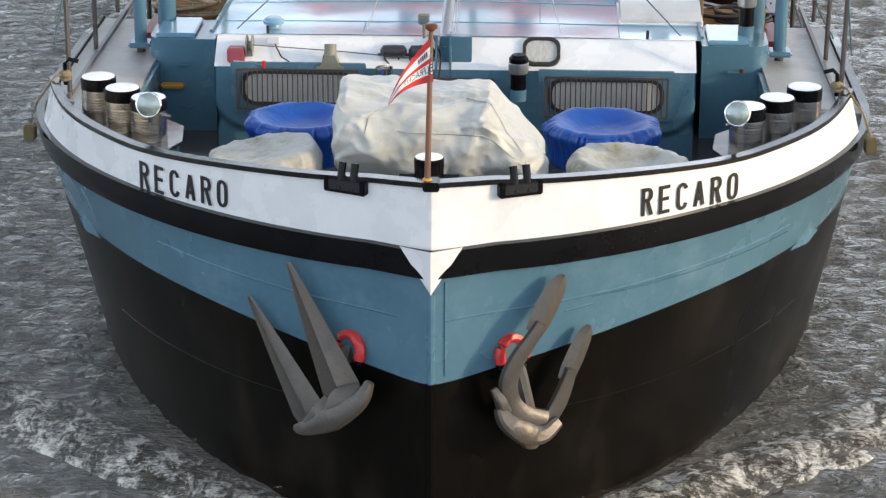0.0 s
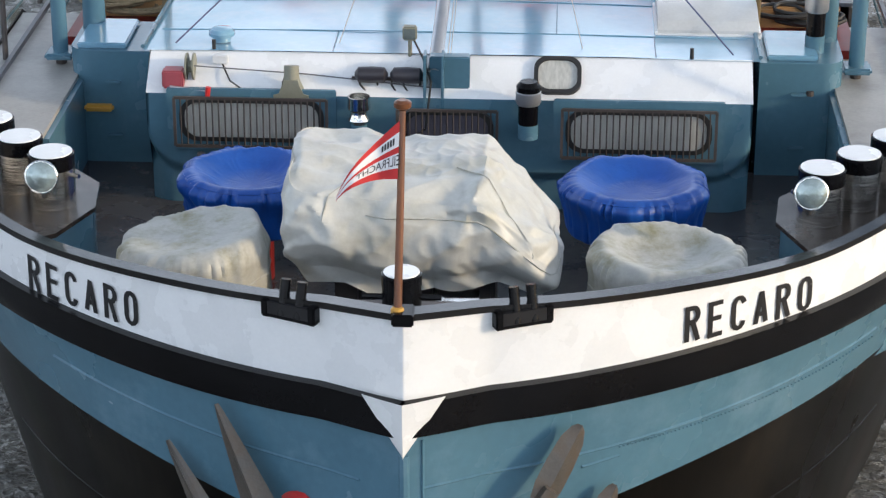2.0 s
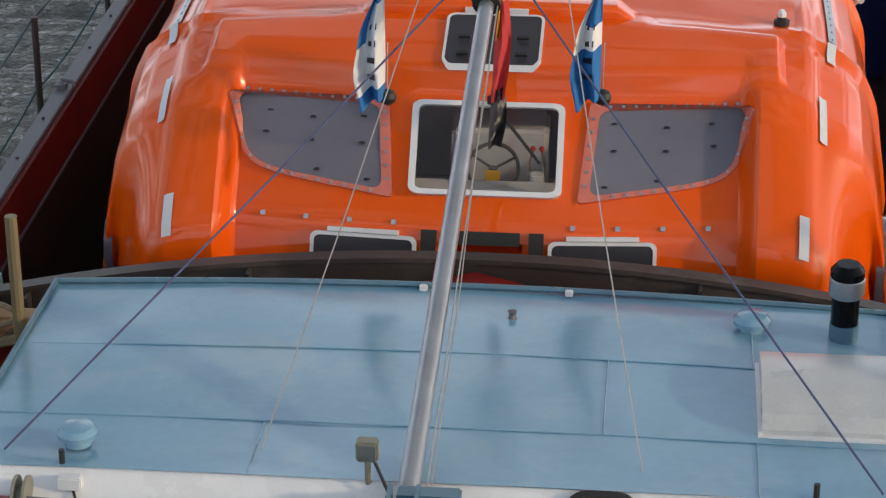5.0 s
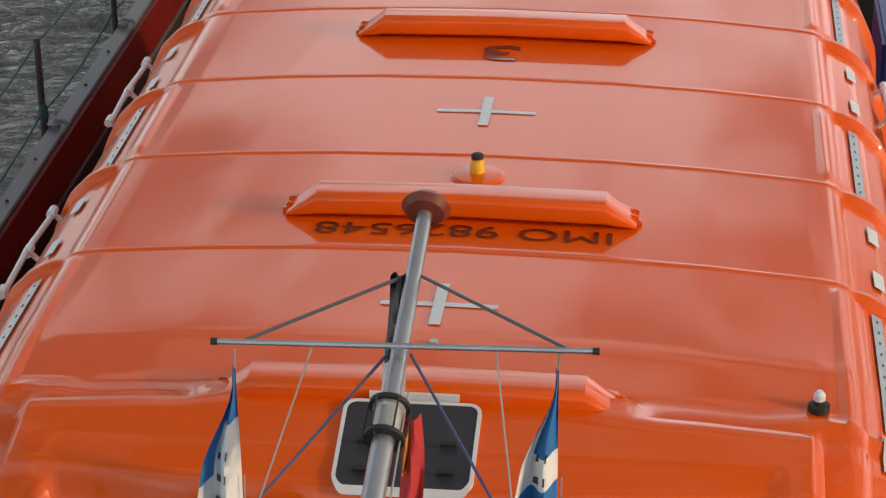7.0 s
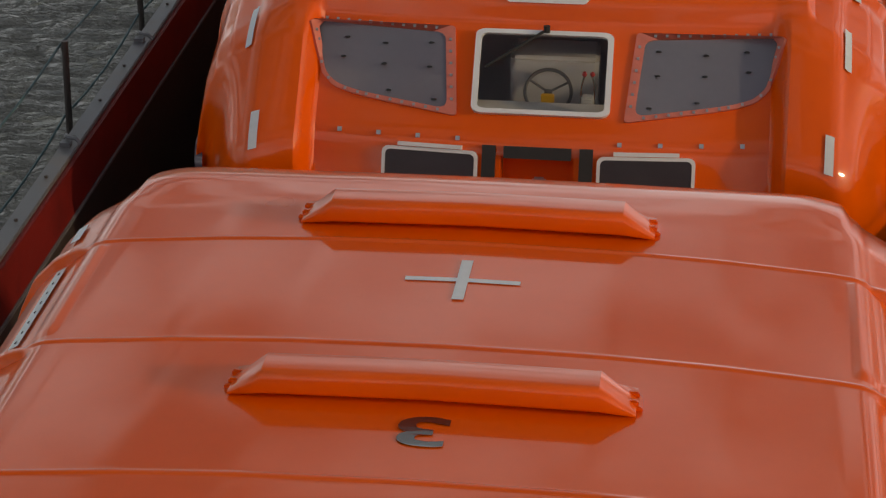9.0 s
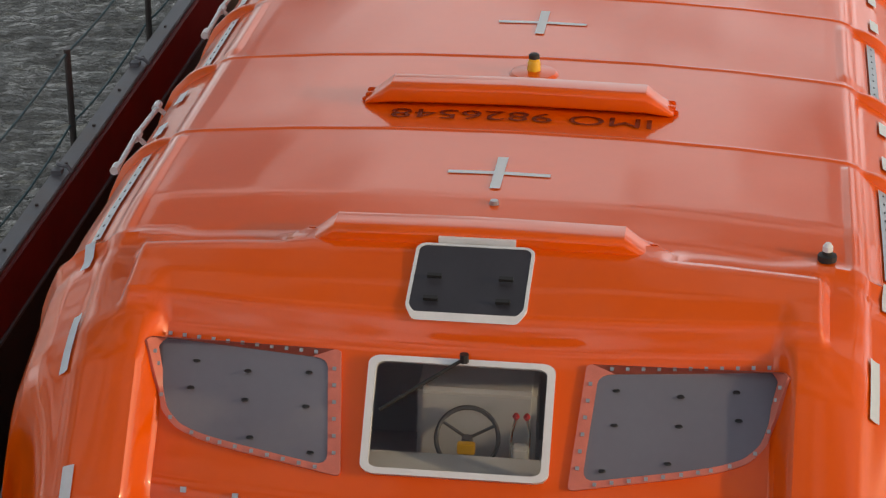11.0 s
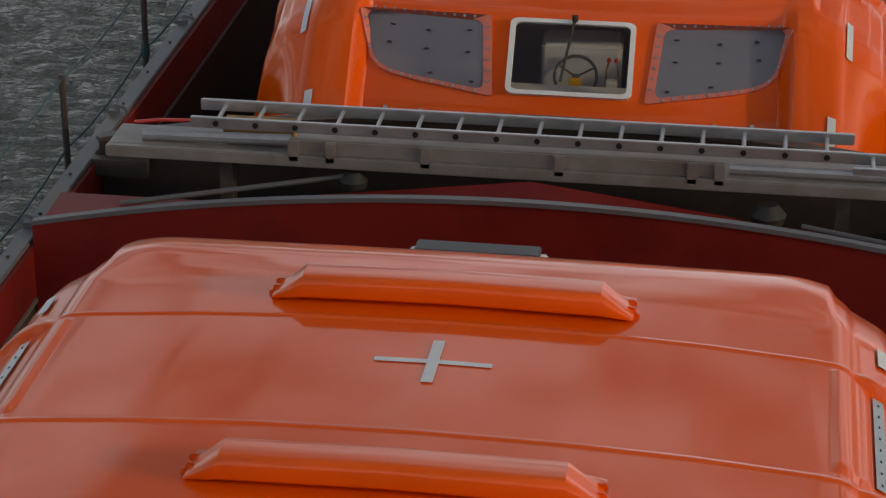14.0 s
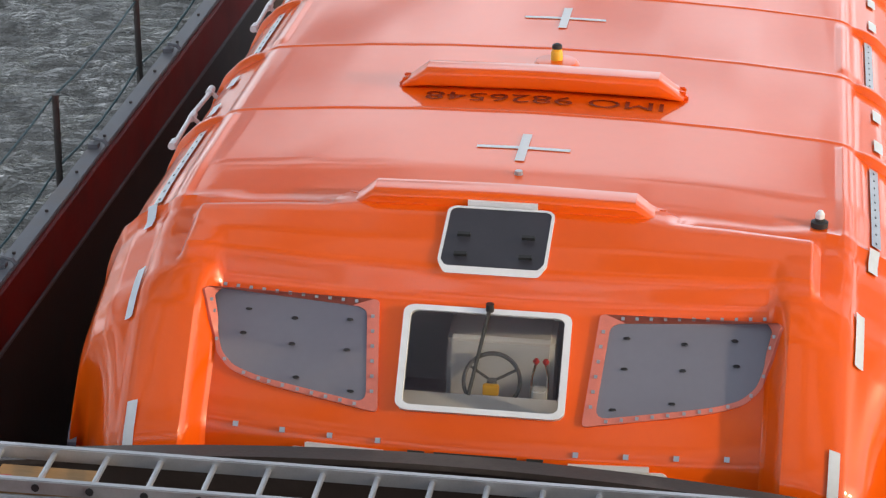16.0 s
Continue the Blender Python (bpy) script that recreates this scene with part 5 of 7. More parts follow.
def build_anchors():
    a = thing("port_anchor", (-0.95, -0.15, 1.2), "grey straight-fluked stockless anchor hung at the bow", "anchor", "bow anchors")
    o = Vector((-0.95, -0.15, 1.2))
    nrm = Vector((-0.45, -0.85, 0.25))
    P = lambda x, z, out=0.16: on_bow(x, z, out) - o
    for root, tip, w in (((-0.72, 1.28), (-1.27, 2.50), 0.20), ((-1.04, 1.04), (-1.66, 2.06), 0.16)):
        bm = blade(bmesh.new(), P(*root, 0.26), P(*tip, 0.10), w, 0.07, nrm)
        part("fluke", bm, GREYCAST, a)
    bm = bmesh.new()
    crown = [P(-0.53, 1.58, 0.30), P(-0.62, 1.40, 0.36), P(-0.85, 1.20, 0.38), P(-1.1, 1.02, 0.36), P(-1.22, 0.95, 0.30)]
    sweep(bm, crown, (0.035, 0.115, 0.03), (0.04, 0.085, 0.03), nrm)
    sweep(bm, [P(-0.62, 1.50, 0.26), P(-0.78, 1.40, 0.34), P(-0.86, 1.24, 0.38)], (0.03, 0.10, 0.10), (0.02, 0.06, 0.06), nrm)
    sweep(bm, [P(-0.92, 1.34, 0.28), P(-0.98, 1.20, 0.36), P(-1.06, 1.06, 0.36)], (0.03, 0.09, 0.09), (0.02, 0.05, 0.06), nrm)
    part("crown", bm, GREYCAST, a)
    part("shank", tubem(P(-0.86, 1.28, 0.24), P(-0.74, 1.74, -0.05), 0.065, seg=8), GREYCAST, a)

    b = thing("starboard_anchor", (0.95, -0.15, 1.2), "weathered grey anchor with curved arms hung at the bow", "anchor", "bow anchors")
    o2 = Vector((0.95, -0.15, 1.2))
    Q = lambda x, z, out=0.16: on_bow(x, z, out) - o2
    nrm = Vector((0.45, -0.85, 0.25))
    for root, tip, w in (((0.88, 1.98), (1.13, 2.46), 0.105), ((1.16, 1.46), (1.37, 1.92), 0.09)):
        bm = bmesh.new()
        r0, t0 = Q(*root, 0.22), Q(*tip, 0.12)
        d, n = (t0 - r0), nrm.normalized()
        wv = d.normalized().cross(n).normalized()
        secs = []
        for f, k in ((0, 0.8), (0.2, 1.0), (0.5, 1.0), (0.8, 0.85), (0.95, 0.5), (1.0, 0.2)):
            c = r0 + d * f
            secs.append([bm.verts.new(c + wv * q * w * k + n * e) for q, e in ((-1, 0.0), (0, 0.035), (1, 0.0), (0, -0.02))])
        for p, q in zip(secs, secs[1:]):
            for k in range(4):
                bm.faces.new((p[k], p[(k + 1) % 4], q[(k + 1) % 4], q[k]))
        bm.faces.new(secs[0][::-1])
        bm.faces.new(secs[-1])
        part("fluke", bm, GREYCAST, b)
    bm = bmesh.new()
    sweep(bm, [Q(x, z, 0.26) for x, z in ((0.95, 2.08), (0.86, 1.94), (0.74, 1.76), (0.67, 1.56), (0.70, 1.36), (0.82, 1.22), (0.98, 1.14))], (0.05, 0.085, 0.09), (0.035, 0.055, 0.08), nrm)
    sweep(bm, [Q(x, z, 0.26) for x, z in ((1.22, 1.58), (1.16, 1.40), (1.08, 1.22), (0.98, 1.08))], (0.05, 0.075, 0.07), (0.04, 0.055, 0.06), nrm)
    part("arm", bm, GREYCAST, b)
    bm = bmesh.new()
    sweep(bm, [Q(0.60, 1.34, 0.30), Q(0.66, 1.22, 0.34), Q(0.80, 1.10, 0.36), Q(0.96, 1.04, 0.36), Q(1.10, 1.12, 0.32)], (0.05, 0.11, 0.06), (0.05, 0.10, 0.06), nrm)
    sweep(bm, [Q(0.80, 1.12, 0.34), Q(0.86, 1.00, 0.34), Q(0.92, 0.92, 0.30)], (0.10, 0.09, 0.03), (0.07, 0.06, 0.03), nrm)
    sweep(bm, [Q(0.54, 1.52, 0.26), Q(0.60, 1.42, 0.30), Q(0.64, 1.30, 0.30)], (0.03, 0.05, 0.06), (0.03, 0.05, 0.06), nrm)
    part("crown", bm, GREYCAST, b)
    part("shank", tubem(Q(0.86, 1.22, 0.24), Q(0.72, 1.74, -0.05), 0.06, seg=8), GREYCAST, b)


build_bow()
build_anchors()


# ---- foredeck things ----
def bollard(x, y, z0, h, r, plain=False):
    b = thing("bollard", (x, y, z0), "white-capped " + ("black bow bollard" if plain else "rope-worn steel mooring bollard") + " on the foredeck", "bollard", "" if plain else "mooring bollards")
    bm = lathem([(r, 0), (r, h * 0.22), (r * 1.01, h * 0.25), (r, h * 0.28), (r, h * 0.76)], 28)
    part("barrel", bm, BLACK if plain else WORNSTEEL, b)
    part("band", lathem([(r + 0.003, h * 0.72), (r + 0.004, h - 0.012), (r - 0.008, h - 0.002)], 28), BLACK, b)
    part("cap", lathem([(r - 0.006, h - 0.012), (r - 0.012, h + 0.004), (0.01, h + 0.006)], 28), WHITE, b, "white painted cap")
    bm = bmesh.new()
    if plain:
        tube(bm, (-r - 0.13, 0, h * 0.45), (r + 0.13, 0, h * 0.45), 0.02, seg=8)
    else:
        sd = 1 if x > 0 else -1
        tube(bm, (-sd * (r - 0.02), -0.04, h * 0.6), (-sd * (r + 0.05), -0.08, h * 0.6), 0.018, seg=8)
    part("crossbar" if plain else "foot", bm, BLACK if plain else WORNSTEEL, b)
    return b


for s in (-1, 1):
    for x, y in ((2.93, 3.30), (3.24, 3.62), (3.55, 4.02)):
        bollard(s * x, y, 2.70, 0.43, 0.175)
bollard(-0.04, 0.36, 3.167, 0.32, 0.128, plain=True)
ship_stem = part("stem_platform", plate(bmesh.new(), [(-0.62, 0.30), (-0.10, 0.04), (0.10, 0.04), (0.62, 0.30), (0.62, 0.62), (-0.62, 0.62)], 3.08, 3.165), DARKSTEEL, ship, "dark steel platform inside the stem")


def search_lamp(s):
    x, y = s * 2.72, 2.05
    l = thing("search_lamp", (x, y, 3.26 - 0.0), "round chrome searchlight on a bracket at the bulwark", "lamp", "searchlights")
    part("bracket", path_tube(bmesh.new(), [(0, 0.05, -0.02), (0, 0.03, 0.09), (0, 0.05, 0.16)], 0.022, 8), RUBBER, l)
    m = Matrix.Translation((0, 0, 0.16)) @ Matrix.Rotation(radians(78), 4, "X")
    bm = lathem([(0.03, -0.10), (0.09, -0.07), (0.118, -0.01), (0.122, 0.03), (0.114, 0.036)], 24)
    bmesh.ops.transform(bm, matrix=m, verts=bm.verts)
    part("housing", bm, CHROME, l)
    bm = lathem([(0.115, 0.033), (0.09, 0.050), (0.045, 0.060), (0.005, 0.063)], 24)
    bmesh.ops.transform(bm, matrix=m, verts=bm.verts)
    part("lens", bm, LENS, l)


search_lamp(-1)
search_lamp(1)


def windlass_cover():
    t = thing("tarpaulin_cover", (0, 2.5, DECK_Z), "creased pale grey tarpaulin over the anchor windlass", "cover")
    # the frame beneath holds a long flat top that falls away to starboard
    def top(x, y):
        z = 1.68 - 0.065 * (x + 1) - 0.95 * max(0.0, x - 0.42) - 0.10 * smooth01(-0.38, -0.66, y)
        return z - 0.045 * (1 - min(1, abs(x + 0.35) / 0.6)) * smooth01(-0.6, -0.2, y) - 0.03 * smooth01(0.2, 0.66, y)
    # points where the frame presses through, with the tension folds that run from them
    knots = [((0.33, -0.58, 1.46), (-28, 75, 196, 256), 0.050), ((-0.78, -0.60, 1.52), (-62, 20, 232), 0.045), ((0.92, -0.3, 1.10), (160, 215), 0.05), ((-1.0, -0.4, 1.0), (8, -30), 0.045), ((0.0, -0.66, 0.98), (14, 172), 0.04), ((0.55, 0.1, 1.5), (240, 170), 0.04)]

    def tension(p):
        h = 0.0
        for (kx, ky, kz), ways, amp in knots:
            dx, dz = p.x - kx, (p.z - kz) * 1.0 + (p.y - ky) * 0.55
            r = math.hypot(dx, dz)
            if r > 1.3:
                continue
            h += 0.5 * amp * math.exp(-(r / 0.10) ** 2)
            for w in ways:
                c, q = math.cos(radians(w)), math.sin(radians(w))
                run, off = dx * c + dz * q, abs(dx * q - dz * c)
                if run > 0:
                    wid = 0.04 + 0.20 * run
                    h += amp * max(0.0, 1 - off / wid) * math.exp(-run / 0.5) * smooth01(0.0, 0.06, run)
        return h

    def at(i, j):
        a = 2 * math.pi * i
        ca, sa = math.cos(a), math.sin(a)
        r = (abs(ca) ** 9 + abs(sa) ** 9) ** (-1 / 9)
        px, py = -0.01 + 0.97 * r * ca, 0.02 + 0.64 * r * sa
        front = smooth01(0.1, 0.7, -sa)
        if j < 0.42:
            f = j / 0.42
            p = Vector((px * f, py * f, 0))
            p.z = top(p.x, p.y) - 0.03 * smooth01(0.93, 1.0, f)
        else:
            f = (j - 0.42) / 0.58
            belly = 1 + (0.05 + 0.10 * front) * math.sin(min(1, f * 1.25) * math.pi) - 0.10 * smooth01(0.55, 1.0, f)
            p = Vector((px * (1 + 0.05 * math.sin(f * math.pi) - 0.09 * f * f), py * belly, 0))
            zt = top(px, py) - 0.03
            hem = 0.86 - 0.06 * front + 0.05 * math.sin(a * 5 + 1.1) + 0.03 * math.sin(a * 11)
            p.z = zt + (hem - zt) * f
            # hanging folds, sharper towards the hem
            ph = a * 9 + 2.4 * noise.noise(Vector((ca * 2, sa * 2, 1 + f * 0.8)))
            p += Vector((ca, sa * 1.2, 0)).normalized() * 0.05 * f ** 1.5 * (abs(math.sin(ph)) - 0.5)
        c1 = noise.noise(Vector((p.x * 1.6 + p.z * 1.9, p.y * 1.4 + 3, p.z * 0.7 - p.x * 0.5)))
        c2 = noise.noise(Vector((p.x * 2.4 - p.z * 3.2, p.y * 2.2 + 7, p.z * 1.4 + p.x * 1.1)))
        c3 = noise.noise(Vector((p.x * 7.0 + p.z * 3.5, p.y * 6.0 + 1, p.z * 6 - p.x * 3.0)))
        d = Vector((p.x * 0.45, (p.y - 0.05) * 1.1, 0.5 if j < 0.42 else 0.12)).normalized()
        return p + d * (0.11 * (0.22 - abs(c1)) + 0.075 * (0.2 - abs(c2)) + 0.022 * (0.2 - abs(c3)) + tension(p) - 0.02)
    bm = bmesh.new()
    grid(bm, 300, 170, at)
    bmesh.ops.remove_doubles(bm, verts=bm.verts, dist=0.002)
    bmesh.ops.recalc_face_normals(bm, faces=bm.faces)
    part("canvas", bm, TARP, t, smooth=42)
    for x, w in ((-0.55, 0.10), (0.02, 0.07), (0.42, 0.09)):
        part("windlass_leg", boxm(x - w, x + w, -0.42, 0.35, 0.0, 0.95, bevel=0.03), DARKSTEEL, t, "dark leg of the windlass frame beneath the canvas")
    part("windlass_drum", lathem([(0.15, -0.16), (0.15, 0.16)], 20), CHROME, t, "bare steel drum").matrix_basis = Matrix.Translation((0.24, -0.35, 0.62)) @ Matrix.Rotation(radians(90), 4, "Y")
    bm = bmesh.new()
    path_tube(bm, [at(0.655, 0.10 + 0.035 * k) + Vector((0, -0.006, 0.006)) for k in range(14)], 0.006, 4)
    path_tube(bm, [at(0.69 + 0.011 * k, 0.50) + Vector((0, -0.010, 0.003)) for k in range(22)], 0.006, 4)
    path_tube(bm, [at(0.86, 0.12 + 0.03 * k) + Vector((0, -0.006, 0.006)) for k in range(12)], 0.006, 4)
    part("seam", bm, OLDTARP, t, "stitched seam")


def drum_cover(name, x, y, r, h, material, label, dish, seed, flare=0.0, top_tilt=0.0, foot=0.0, pleat=0.035):
    t = thing(name, (x, y, DECK_Z), label, "cover", "round deck covers")
    prof = [(0.0, h - dish), (0.45 * r, h - dish * 0.85), (0.74 * r, h - dish * 0.25), (0.90 * r, h), (0.99 * r, h - 0.05), (1.03 * r, h - 0.15), (1.04 * r * (1 - 0.35 * flare), h * 0.5), (1.02 * r * (1 - flare), foot)]
    dist = arc_table(prof)

    def at(i, j):
        a = 2 * math.pi * i
        rr, z = along(prof, dist, dist[-1] * j, 0.05)
        rr = rr if j > 0 else 0.0
        ca, sa = math.cos(a), math.sin(a)
        z += top_tilt * ca * smooth01(foot, h, z) * rr / r
        c = Vector((rr * ca, rr * sa, z))
        # gathers under the drawstring at the shoulder, soft folds elsewhere
        gather = math.exp(-((z - h + 0.10) / 0.08) ** 2) * smooth01(0.6 * r, 0.9 * r, rr)
        ph = 3 * noise.noise(Vector((ca * 2, sa * 2, seed)))
        fold = noise.noise(Vector((c.x * 2.6, c.y * 2.6, c.z * 2.0 + seed)))
        crease = (1 - abs(noise.noise(Vector((c.x * 3.6, c.y * 3.6, c.z * 1.6 + seed))))) ** 4 - 0.35
        calm = smooth01(0.08 * r, 0.55 * r, rr)
        return c + Vector((ca, sa, 0.35)) * calm * (pleat * gather * (abs(math.sin(a * 13 + ph * 3)) + 0.5 * abs(math.sin(a * 29 + ph * 5))) + 0.45 * pleat * smooth01(h - 0.02, h - 0.12, z) * (abs(math.sin(a * 8 + ph * 4)) - 0.4) + 0.030 * fold + 0.03 * crease + 0.04 * (0.25 - abs(noise.noise(Vector((c.x * 4.5, c.y * 4.5, c.z * 2.4 + seed * 2))))))
    bm = bmesh.new()
    grid(bm, 190, 64, at)
    bmesh.ops.remove_doubles(bm, verts=bm.verts, dist=0.002)
    bmesh.ops.recalc_face_normals(bm, faces=bm.faces)
    part("canvas", bm, material, t, smooth=55)
    bm = bmesh.new()
    path_tube(bm, [at(k / 120, 0.50) + Vector((0, 0, 0.0)) for k in range(121)], 0.007, 4)
    part("drawstring", bm, material, t)
    if foot:
        part('pedestal', lathem([(r * 0.32, 0), (r * 0.32, foot + 0.1)], 18), RED, t)
    return t


windlass_cover()
drum_cover("capstan_cover", -1.67, 2.12, 0.53, 1.15, OLDTARP, "stained grey canvas cover over a capstan", 0.05, 1, top_tilt=0.07, pleat=0.015)
drum_cover("capstan_cover", 1.735, 2.08, 0.53, 1.14, OLDTARP, "mossy grey canvas cover with a sunken top", 0.13, 5, top_tilt=-0.02, pleat=0.022)
drum_cover("winch_cover", -1.48, 3.92, 0.52, 0.95, BLUETARP, "bright blue tarpaulin over a mooring winch", 0.16, 9, flare=0.22, foot=0.56, pleat=0.04)
drum_cover("winch_cover", 1.545, 3.92, 0.53, 0.93, BLUETARP, "bright blue tarpaulin over a winch, water pooled on top", 0.14, 13, flare=0.22, foot=0.58, pleat=0.032)


def pennant_staff():
    st = thing("flagstaff", (-0.035, -0.09, 3.38), "varnished wooden flagstaff with a red and white pennant", "flagstaff")
    part("pole", tubem((0, 0, -0.02), (0.015, 0.34, 1.27), 0.027, 0.021, seg=12), WOOD, st)
    part("truck", lathem([(0.03, 1.25), (0.055, 1.27), (0.055, 1.30), (0.03, 1.315)], 16, (0.015, 0.34, 0)), WOOD, st)
    part("socket", lathem([(0.045, -0.02), (0.042, 0.05), (0.034, 0.06)], 14), OCHRE, st, "brass foot socket")
    pen = new("pennant")
    pen.parent = st
    pen.matrix_basis = Matrix.Translation((0.0, 0.30, 1.20)) @ Matrix.Rotation(radians(-15), 4, "X")
    pen["label"] = "red and white pennant with dark lettering"
    L = 0.40
    def cloth(u, w):
        half = 0.17 * (1 - u) + 0.012
        return Vector((-L * u, 0.08 * math.sin(u * 7) * u, -0.19 + w * half - 0.20 * u - 0.14 * u ** 3))
    for lo, hi, m in ((-1, -0.62, FLAGRED), (-0.62, -0.10, FLAGWHITE), (-0.10, 0.12, FLAGRED), (0.12, 0.62, FLAGWHITE), (0.62, 1, FLAGRED)):
        bm = bmesh.new()
        grid(bm, 18, 3, lambda i, j: cloth(i, lo + (hi - lo) * j))
        part("stripe", bm, m, pen, smooth=60)
    for word, w, size in (("EILFRACHT", -0.36, 0.075), ):
        pts, faces = lettering(word, size, 0.70)
        # seen from behind, the words read backwards
        bm = bmesh.new()
        vs = [bm.verts.new(cloth(min(0.9, 0.30 + x / L), w + y / 0.14) + Vector((0, -0.004, 0))) for x, y in pts]
        for f in faces:
            try:
                bm.faces.new([vs[i] for i in f])
            except ValueError:
                pass
        part("lettering", bm, INK, pen, smooth=0)
    bm = bmesh.new()
    for k in range(5):
        a, b = 0.07 + k * 0.045, 0.10 + k * 0.045
        bm.faces.new([bm.verts.new(cloth(u, w) + Vector((0, -0.004, 0))) for u, w in ((a, 0.25), (b, 0.25), (b, 0.52), (a, 0.52))])
    part("letter_bar", bm, INK, pen, smooth=0)
    return pen


PENNANT = pennant_staff()


# ---- on the deckhouse ----
def vent_pipe(x, y, z0, h, r, chrome=False, label=""):
    v = thing("vent_pipe", (x, y, z0), label, "vent", "vent pipes")
    if chrome:
        part("stub", lathem([(r * 0.8, 0), (r * 0.8, h * 0.45)], 18), BLUE, v)
        part("cowl", lathem([(r * 0.8, h * 0.40), (r * 1.15, h * 0.5), (r * 0.85, h * 0.62), (r * 0.85, h * 0.68), (r * 1.15, h * 0.74), (r * 1.1, h), (r * 0.95, h), (r * 0.9, h * 0.8)], 20), CHROME, v)
    else:
        part("stub", lathem([(r, 0), (r, h * 0.25)], 18), BLUE, v)
        part("pipe", lathem([(r * 0.95, h * 0.22), (r * 0.95, h * 0.62)], 18), BLACK, v)
        part("collar", lathem([(r * 1.1, h * 0.60), (r * 1.22, h * 0.64), (r * 1.22, h * 0.82), (r * 1.1, h * 0.84)], 18), GALV, v, "bright metal collar")
        part("cap", lathem([(r * 1.15, h * 0.83), (r * 1.18, h * 0.92), (r * 0.8, h), (0.02, h)], 18), BLACK, v)


vent_pipe(-0.74, HF - 0.13, 2.52, 0.40, 0.085, chrome=True, label="polished steel mushroom vent before the house wall")
vent_pipe(0.68, HF - 0.12, 2.58, 0.50, 0.088, label="black vent pipe with bright collar before the house")
vent_pipe(2.30, 7.75, roof_z(7.75), 0.52, 0.088, label="black vent pipe with bright collar on the roof")
vent_pipe(3.18, 6.75, 2.90, 0.62, 0.088, label="black vent pipe with bright collar on the locker")


def roof_things():
    v = thing("mushroom_vent", (1.75, 7.78, roof_z(7.8) + 0.035), "pale blue mushroom vent on the house roof", "vent", "mushroom vents")
    part("stem", lathem([(0.075, 0), (0.075, 0.06)], 18), ROOFBLUE, v)
    part("dome", lathem([(0.11, 0.05), (0.115, 0.08), (0.09, 0.11), (0.03, 0.125)], 20), ROOFBLUE, v)
    copy_thing_at = copy_thing(v, Matrix.Translation((-1.98, 5.98, roof_z(6) + 0.02)))
    MOVERS.append(copy_thing_at)
    k = thing("vent_plug", (0.30, 7.75, roof_z(7.75) + 0.065), "small steel vent plug on the roof sheets", "plug")
    part("knob", lathem([(0.03, 0), (0.02, 0.03), (0.03, 0.05)], 10), STEEL, k)
    for x in (-0.28, 0.63):
        c = thing("roof_clip", (x, 8.10, roof_z(8.1) + 0.075), "white clip at the roof edge", "clip", "roof clips")
        part("clip", boxm(-0.025, 0.025, -0.02, 0.02, 0, 0.035, bevel=0.005), PLASTICW, c)
    # curved white hatch cover
    h = thing("roof_hatch_cover", (2.22, 6.85, roof_z(6.8)), "white curved sliding hatch cover on the roof", "hatch")
    bm = bmesh.new()
    prof = [(-0.40, 0.0), (-0.40, 0.06), (-0.34, 0.13), (-0.2, 0.17), (0.0, 0.19), (0.25, 0.18), (0.40, 0.14), (0.42, 0.0)]
    rows = [[bm.verts.new((x, y, z)) for y, z in prof] for x in (-0.44, 0.44)]
    for i in range(len(prof) - 1):
        bm.faces.new((rows[0][i], rows[1][i], rows[1][i + 1], rows[0][i + 1]))
    bm.faces.new(rows[0])
    bm.faces.new(rows[1][::-1])
    part("cover", bm, mat('greyed white enamel', (0.52, 0.53, 0.53), 0.3, vary=0.12, scale=3), h)
    bm = bmesh.new()
    box(bm, -0.46, 0.46, -0.43, -0.39, 0, 0.03)
    for q in (-1, 1):
        box(bm, q * 0.45 - 0.012, q * 0.45 + 0.012, -0.42, 0.43, 0, 0.05)
    part("runner", bm, PLASTICW, h)
    # window in the white front
    fx = lambda x, z, o: Vector((0.92 + x, HF + 0.19 + z * 0.79 - 0.61 * o, HT + 0.147 + z * 0.61 + 0.79 * o))
    w = part("rubber_framed_window", ring(bmesh.new(), rounded(0.20, 0.185, 0.12), rounded(0.165, 0.15, 0.10), fx, 0.04), RUBBER, ship, "small rubber-framed window with net curtain")
    part("curtain", slab(bmesh.new(), rounded(0.165, 0.15, 0.10), fx, 0.0, 0.02), CURTAIN, w)


roof_things()


def front_at(x, f, out=0.0):
    """On the white sloping front: f 0 foot, 1 head."""
    return Vector((x, HF + 0.35 * f - 0.61 * out, HT + (roof_z(5.75) - HT) * f + 0.79 * out))


